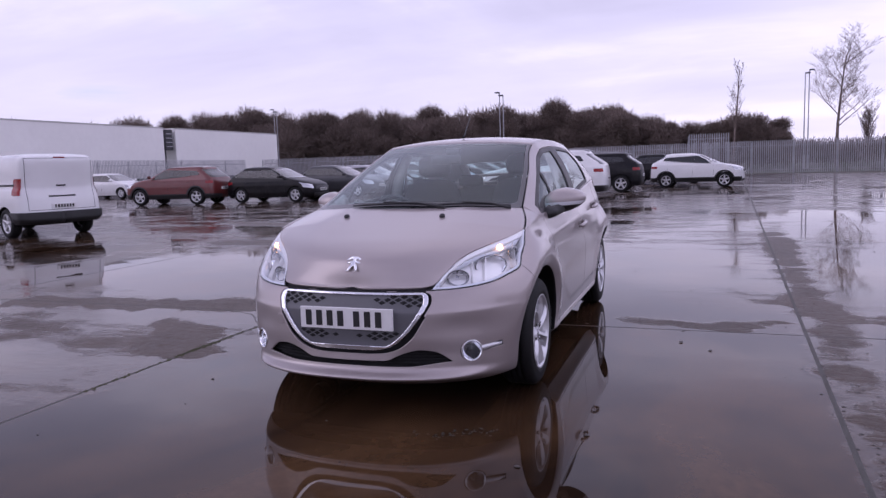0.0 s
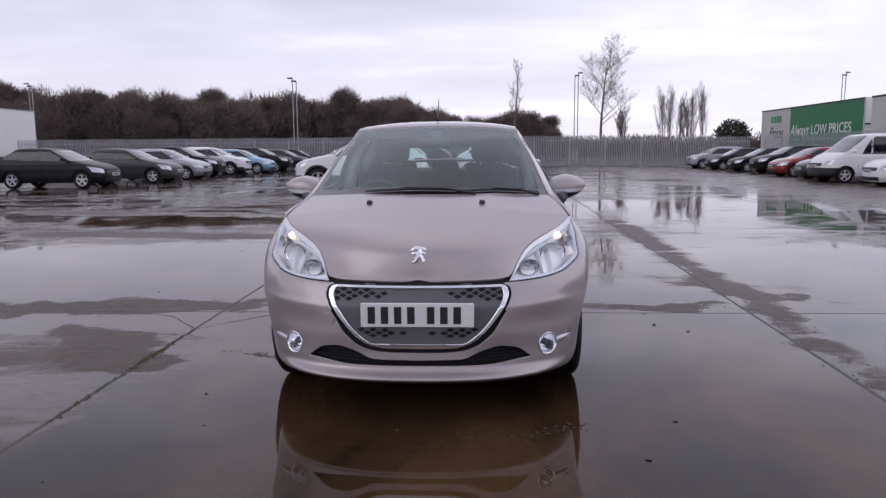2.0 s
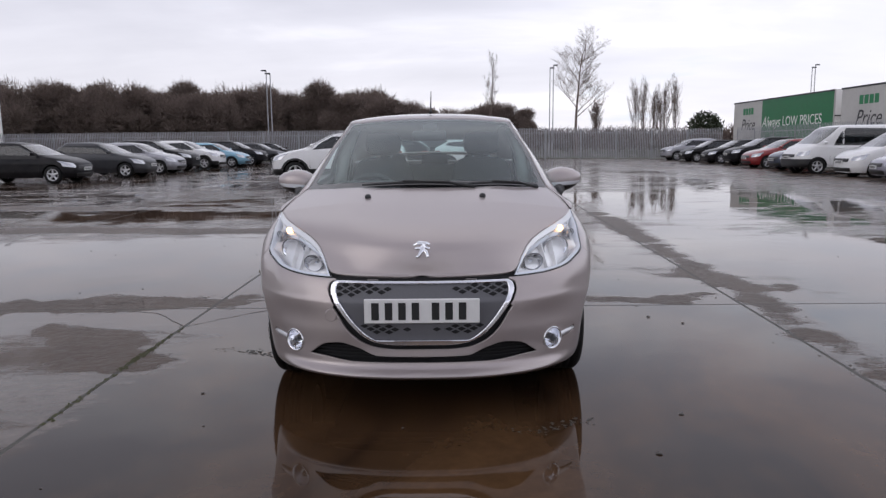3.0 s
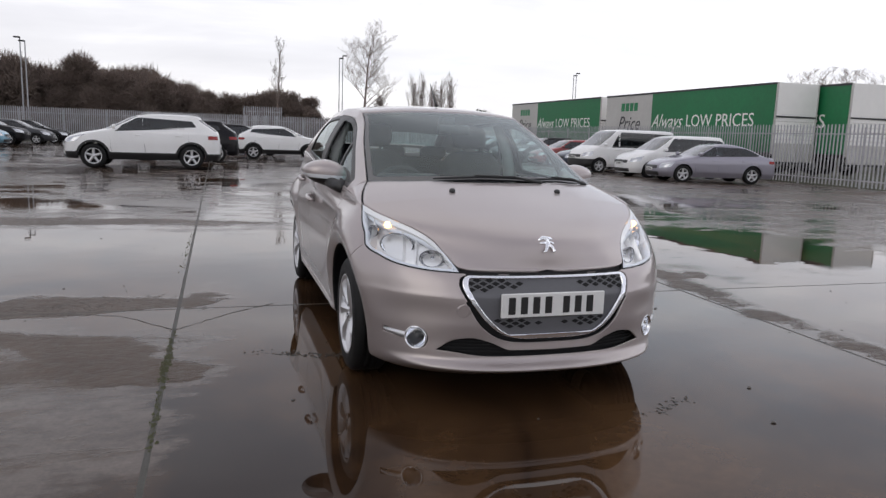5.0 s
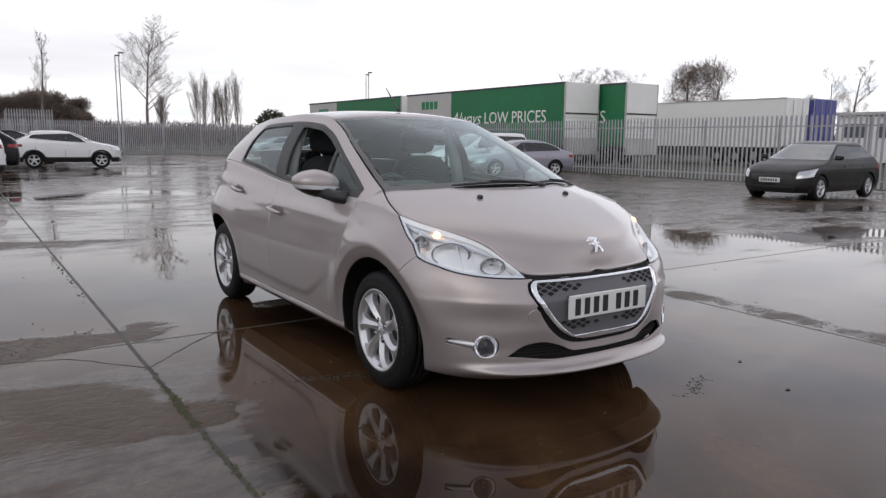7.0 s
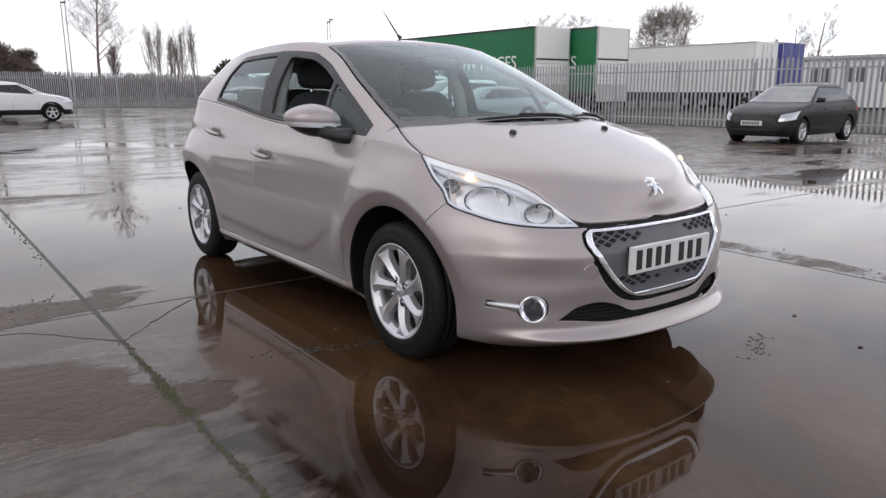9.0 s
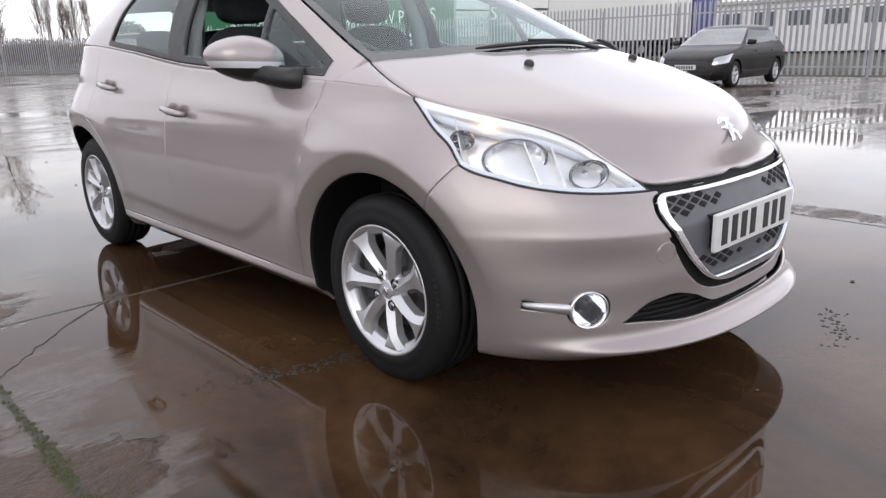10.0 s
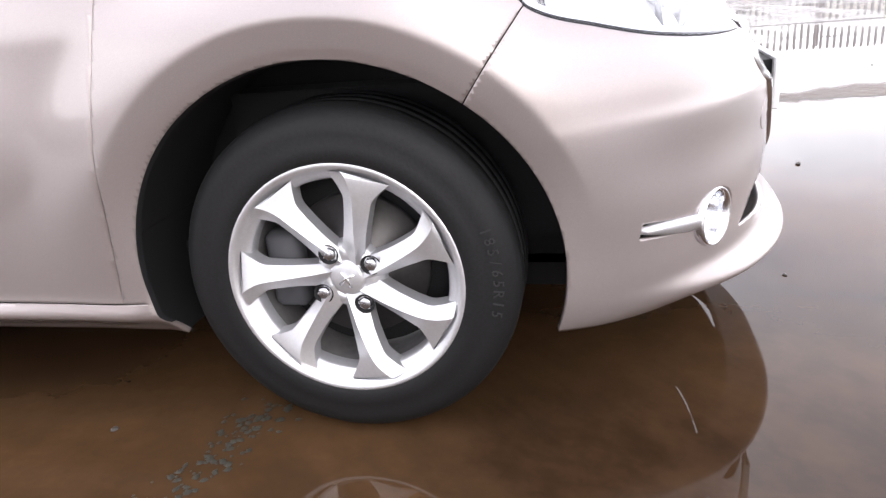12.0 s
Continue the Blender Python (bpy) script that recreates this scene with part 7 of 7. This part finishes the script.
tyre_me = mesh_of("tyre", *tyre_mesh(), M_RUBBER)
sipe_me = mesh_of("tread_groove", *sipes(), M_DARK, False)
rim_me = mesh_of("rim", *rim_mesh(), M_ALLOY)
barrel_me = mesh_of("rim_barrel", *lathe([(0.1797, -0.046), (0.179, 0.02), (0.186, 0.07), (0.200, 0.085)], 72), M_BARREL)
spokes_me = [mesh_of("spoke", *spoke_mesh(k), M_ALLOY) for k in range(7)]
hub_me = mesh_of("hub", *lathe([(0.066, -0.042), (0.062, -0.056), (0.052, -0.067), (0.034, -0.071), (0.0325, -0.066), (0.0315, -0.0725), (0.024, -0.0755), (0.001, -0.0765)], 40), M_ALLOY)
bolt_me = mesh_of("wheel_bolt", *lathe([(0.0125, -0.052), (0.0125, -0.071), (0.010, -0.0735), (0.001, -0.0735)], 6), M_SMOKE)
pocket_me = mesh_of("bolt_pocket", *lathe([(0.0185, -0.0716), (0.0165, -0.0712), (0.0135, -0.0665)], 18), M_DARK)
disc_me = mesh_of("brake_disc", *lathe([(0.135, 0.004), (0.135, -0.012), (0.075, -0.012), (0.070, -0.035), (0.001, -0.036)], 48), M_DISC)
dust_me = mesh_of("dust_shield", *lathe([(0.178, 0.03), (0.150, 0.012), (0.001, 0.012)], 40), M_DARK)
caliper_me = mesh_of("brake_caliper", *box(-0.040, 0.02, -0.165, -0.095, -0.075, 0.075, 0.012), M_CHASSIS)
cap_me = mesh_of("cap_mark", *join(tube([(-0.0775, -0.012, 0.012), (-0.0785, 0.0, 0.004), (-0.0775, 0.010, -0.014)], 0.003, 6), tube([(-0.0775, 0.012, 0.010), (-0.0785, 0.0, 0.002), (-0.0775, -0.010, -0.013)], 0.003, 6)), M_CHROME)


def sidewall_text(text, radius, mid_deg, size):
    """Raised letters along the sidewall, each turned to its place; for a wheel that faces -x."""
    out = []
    pitch = size * 0.72 / radius
    for i, ch in enumerate(text):
        me = lettering(ch, size, 0.0007)
        a = radians(mid_deg) - (i - (len(text) - 1) / 2) * pitch
        c, s = math.cos(a), math.sin(a)
        # outwards in the wheel's plane, seen from -x: forward is -y
        m = Matrix(((0, 0, -1, 0), (0, 0, 0, 0), (0, 0, 0, 0), (0, 0, 0, 1)))
        up = Vector((0, -c, s))
        right = Vector((0, -s, -c))
        m = Matrix.Identity(4)
        for row in range(3):
            m[row][0], m[row][1], m[row][2] = right[row], up[row], (-1.0, 0.0, 0.0)[row]
        m.translation = Vector((-0.0985, -radius * c, radius * s))
        out.append(moved(([tuple(q.co) for q in me.vertices], [tuple(p.vertices) for p in me.polygons]), m))
        bpy.data.meshes.remove(me)
    return join(*out)


text_me = mesh_of("sidewall_lettering", *sidewall_text("185/65R15", 0.268, 4, 0.026), M_LETTER, False)
for sgn in (-1, 1):
    for yc in (AX_Y, REAR_Y):
        turn = 17.0 if yc == AX_Y else 38.0
        base = Matrix.Translation((sgn * 0.735, yc, 0.3005)) @ (Matrix.Identity(4) if sgn < 0 else Matrix.Rotation(math.pi, 4, "Z"))
        spin = base @ Matrix.Rotation(radians(turn), 4, "X")
        wheel = new("wheel")
        wheel.empty_display_size = 0.1
        wheel.parent = hero
        wheel.matrix_basis = spin
        wheel["label"] = "silver seven-spoke alloy wheel with black tyre"
        part("tyre", tyre_me, None, wheel)
        part("tread_groove", sipe_me, None, wheel)["kind"] = "stuff"
        part("rim", rim_me, None, wheel)
        part("rim_barrel", barrel_me, None, wheel)
        for me in spokes_me:
            part("spoke", me, None, wheel)
        part("hub", hub_me, None, wheel)
        part("cap_mark", cap_me, None, wheel)
        for k in range(4):
            m = Matrix.Rotation(radians(90 * k + 43), 4, "X") @ Matrix.Translation((-0.007, 0, 0.054))
            part("bolt_pocket", pocket_me, None, wheel).matrix_basis = m
            part("wheel_bolt", bolt_me, None, wheel).matrix_basis = m
        still = Matrix.Rotation(-radians(turn), 4, "X")
        part("brake_disc", disc_me, None, wheel).matrix_basis = still
        part("dust_shield", dust_me, None, wheel).matrix_basis = still
        part("brake_caliper", caliper_me, None, wheel).matrix_basis = still @ Matrix.Rotation(radians(180 if sgn < 0 else 0), 4, "X")
        part("sidewall_lettering", text_me, None, wheel).matrix_basis = still

# ---- cabin ----
part("cabin_floor", box(-0.66, 0.66, 0.25, 2.9, 0.26, 0.32), M_DARK, hero, smooth=False)
part("underbody", box(-0.52, 0.52, -0.45, 2.90, 0.190, 0.25, 0.02), M_DARK, hero, smooth=False)
part("dashboard", closed(join(box(-0.66, 0.66, 0.22, 0.62, 0.70, 0.955, 0.04), box(-0.58, -0.18, 0.40, 0.60, 0.93, 1.03, 0.04))), M_TRIM, hero)
ring = []
n = 40
for i in range(n + 1):
    w = 2 * math.pi * i / n
    ring.append((-0.37 + 0.175 * math.cos(w), 0.78 - 0.075 * math.sin(w), 0.90 + 0.155 * math.sin(w)))
part("steering_wheel", join(tube(ring, 0.016, 8), tube([(-0.53, 0.775, 0.90), (-0.21, 0.775, 0.90)], 0.018, 6), tube([(-0.37, 0.77, 0.90), (-0.37, 0.62, 0.88)], [0.06, 0.03], 10)), M_TRIM, hero)


def rounded(cx_, cy_, cz_, rx, ry, rz, p=0.45, tilt=0.0):
    """A cushion: a box with soft, rounded sides."""
    v, f = [], []
    nu_, nv_ = 20, 12
    rot = Matrix.Rotation(radians(tilt), 4, "X")
    for i in range(nv_ + 1):
        b = -math.pi / 2 + math.pi * i / nv_
        for j in range(nu_):
            a = 2 * math.pi * j / nu_
            q = lambda t: math.copysign(abs(t) ** p, t)
            d = Vector((rx * q(math.cos(a)) * abs(math.cos(b)) ** p, ry * q(math.sin(a)) * abs(math.cos(b)) ** p, rz * q(math.sin(b))))
            v.append(tuple(Vector((cx_, cy_, cz_)) + rot @ d))
    for i in range(nv_):
        for j in range(nu_):
            f.append((i * nu_ + j, i * nu_ + (j + 1) % nu_, (i + 1) * nu_ + (j + 1) % nu_, (i + 1) * nu_ + j))
    return closed((v, f))


for sx in (-0.37, 0.37):
    seat = part("front_seat", rounded(sx, 1.16, 0.50, 0.24, 0.26, 0.10), M_FABRIC, hero, "dark fabric front seat")
    part("backrest", rounded(sx, 1.47, 0.84, 0.235, 0.085, 0.32, 0.5, -14), M_FABRIC, seat)
    part("headrest", rounded(sx, 1.575, 1.255, 0.135, 0.055, 0.085, 0.55, -10), M_FABRIC, seat)
    for dx in (-0.06, 0.06):
        part("headrest_post", tube([(sx + dx, 1.54, 1.10), (sx + dx, 1.57, 1.22)], 0.007, 6), M_CHROME, seat)
bench = part("rear_bench", rounded(0, 2.18, 0.48, 0.60, 0.25, 0.10), M_FABRIC, hero, "dark fabric rear bench")
part("backrest", rounded(0, 2.50, 0.80, 0.60, 0.085, 0.28, 0.5, -12), M_FABRIC, bench)
for sx in (-0.38, 0.0, 0.38):
    part("headrest", rounded(sx, 2.57, 1.11, 0.12, 0.045, 0.06, 0.6, -8), M_FABRIC, bench)
for sgn in (-1, 1):
    part("door_card", box(sgn * 0.72 - 0.02, sgn * 0.72 + 0.02, 0.55, 2.35, 0.32, 0.92, 0.01), M_TRIM, hero, smooth=False)
    part("seat_belt", tube([(sgn * 0.60, 1.52, 1.25), (sgn * 0.63, 1.54, 0.90), (sgn * 0.62, 1.50, 0.45)], 0.012, 4), M_TRIM, hero)
    part("pillar_lining", tube([(sgn * 0.575, 1.52, 1.36), (sgn * 0.665, 1.50, 1.15), (sgn * 0.70, 1.49, 0.92)], [0.035, 0.045, 0.05], 8), M_LINING, hero)
part("interior_mirror", box(-0.11, 0.11, 0.80, 0.83, 1.27, 1.335, 0.012), M_PLASTIC, hero)
part("parcel_shelf", box(-0.52, 0.52, 2.62, 2.95, 0.93, 0.96), M_TRIM, hero, smooth=False)
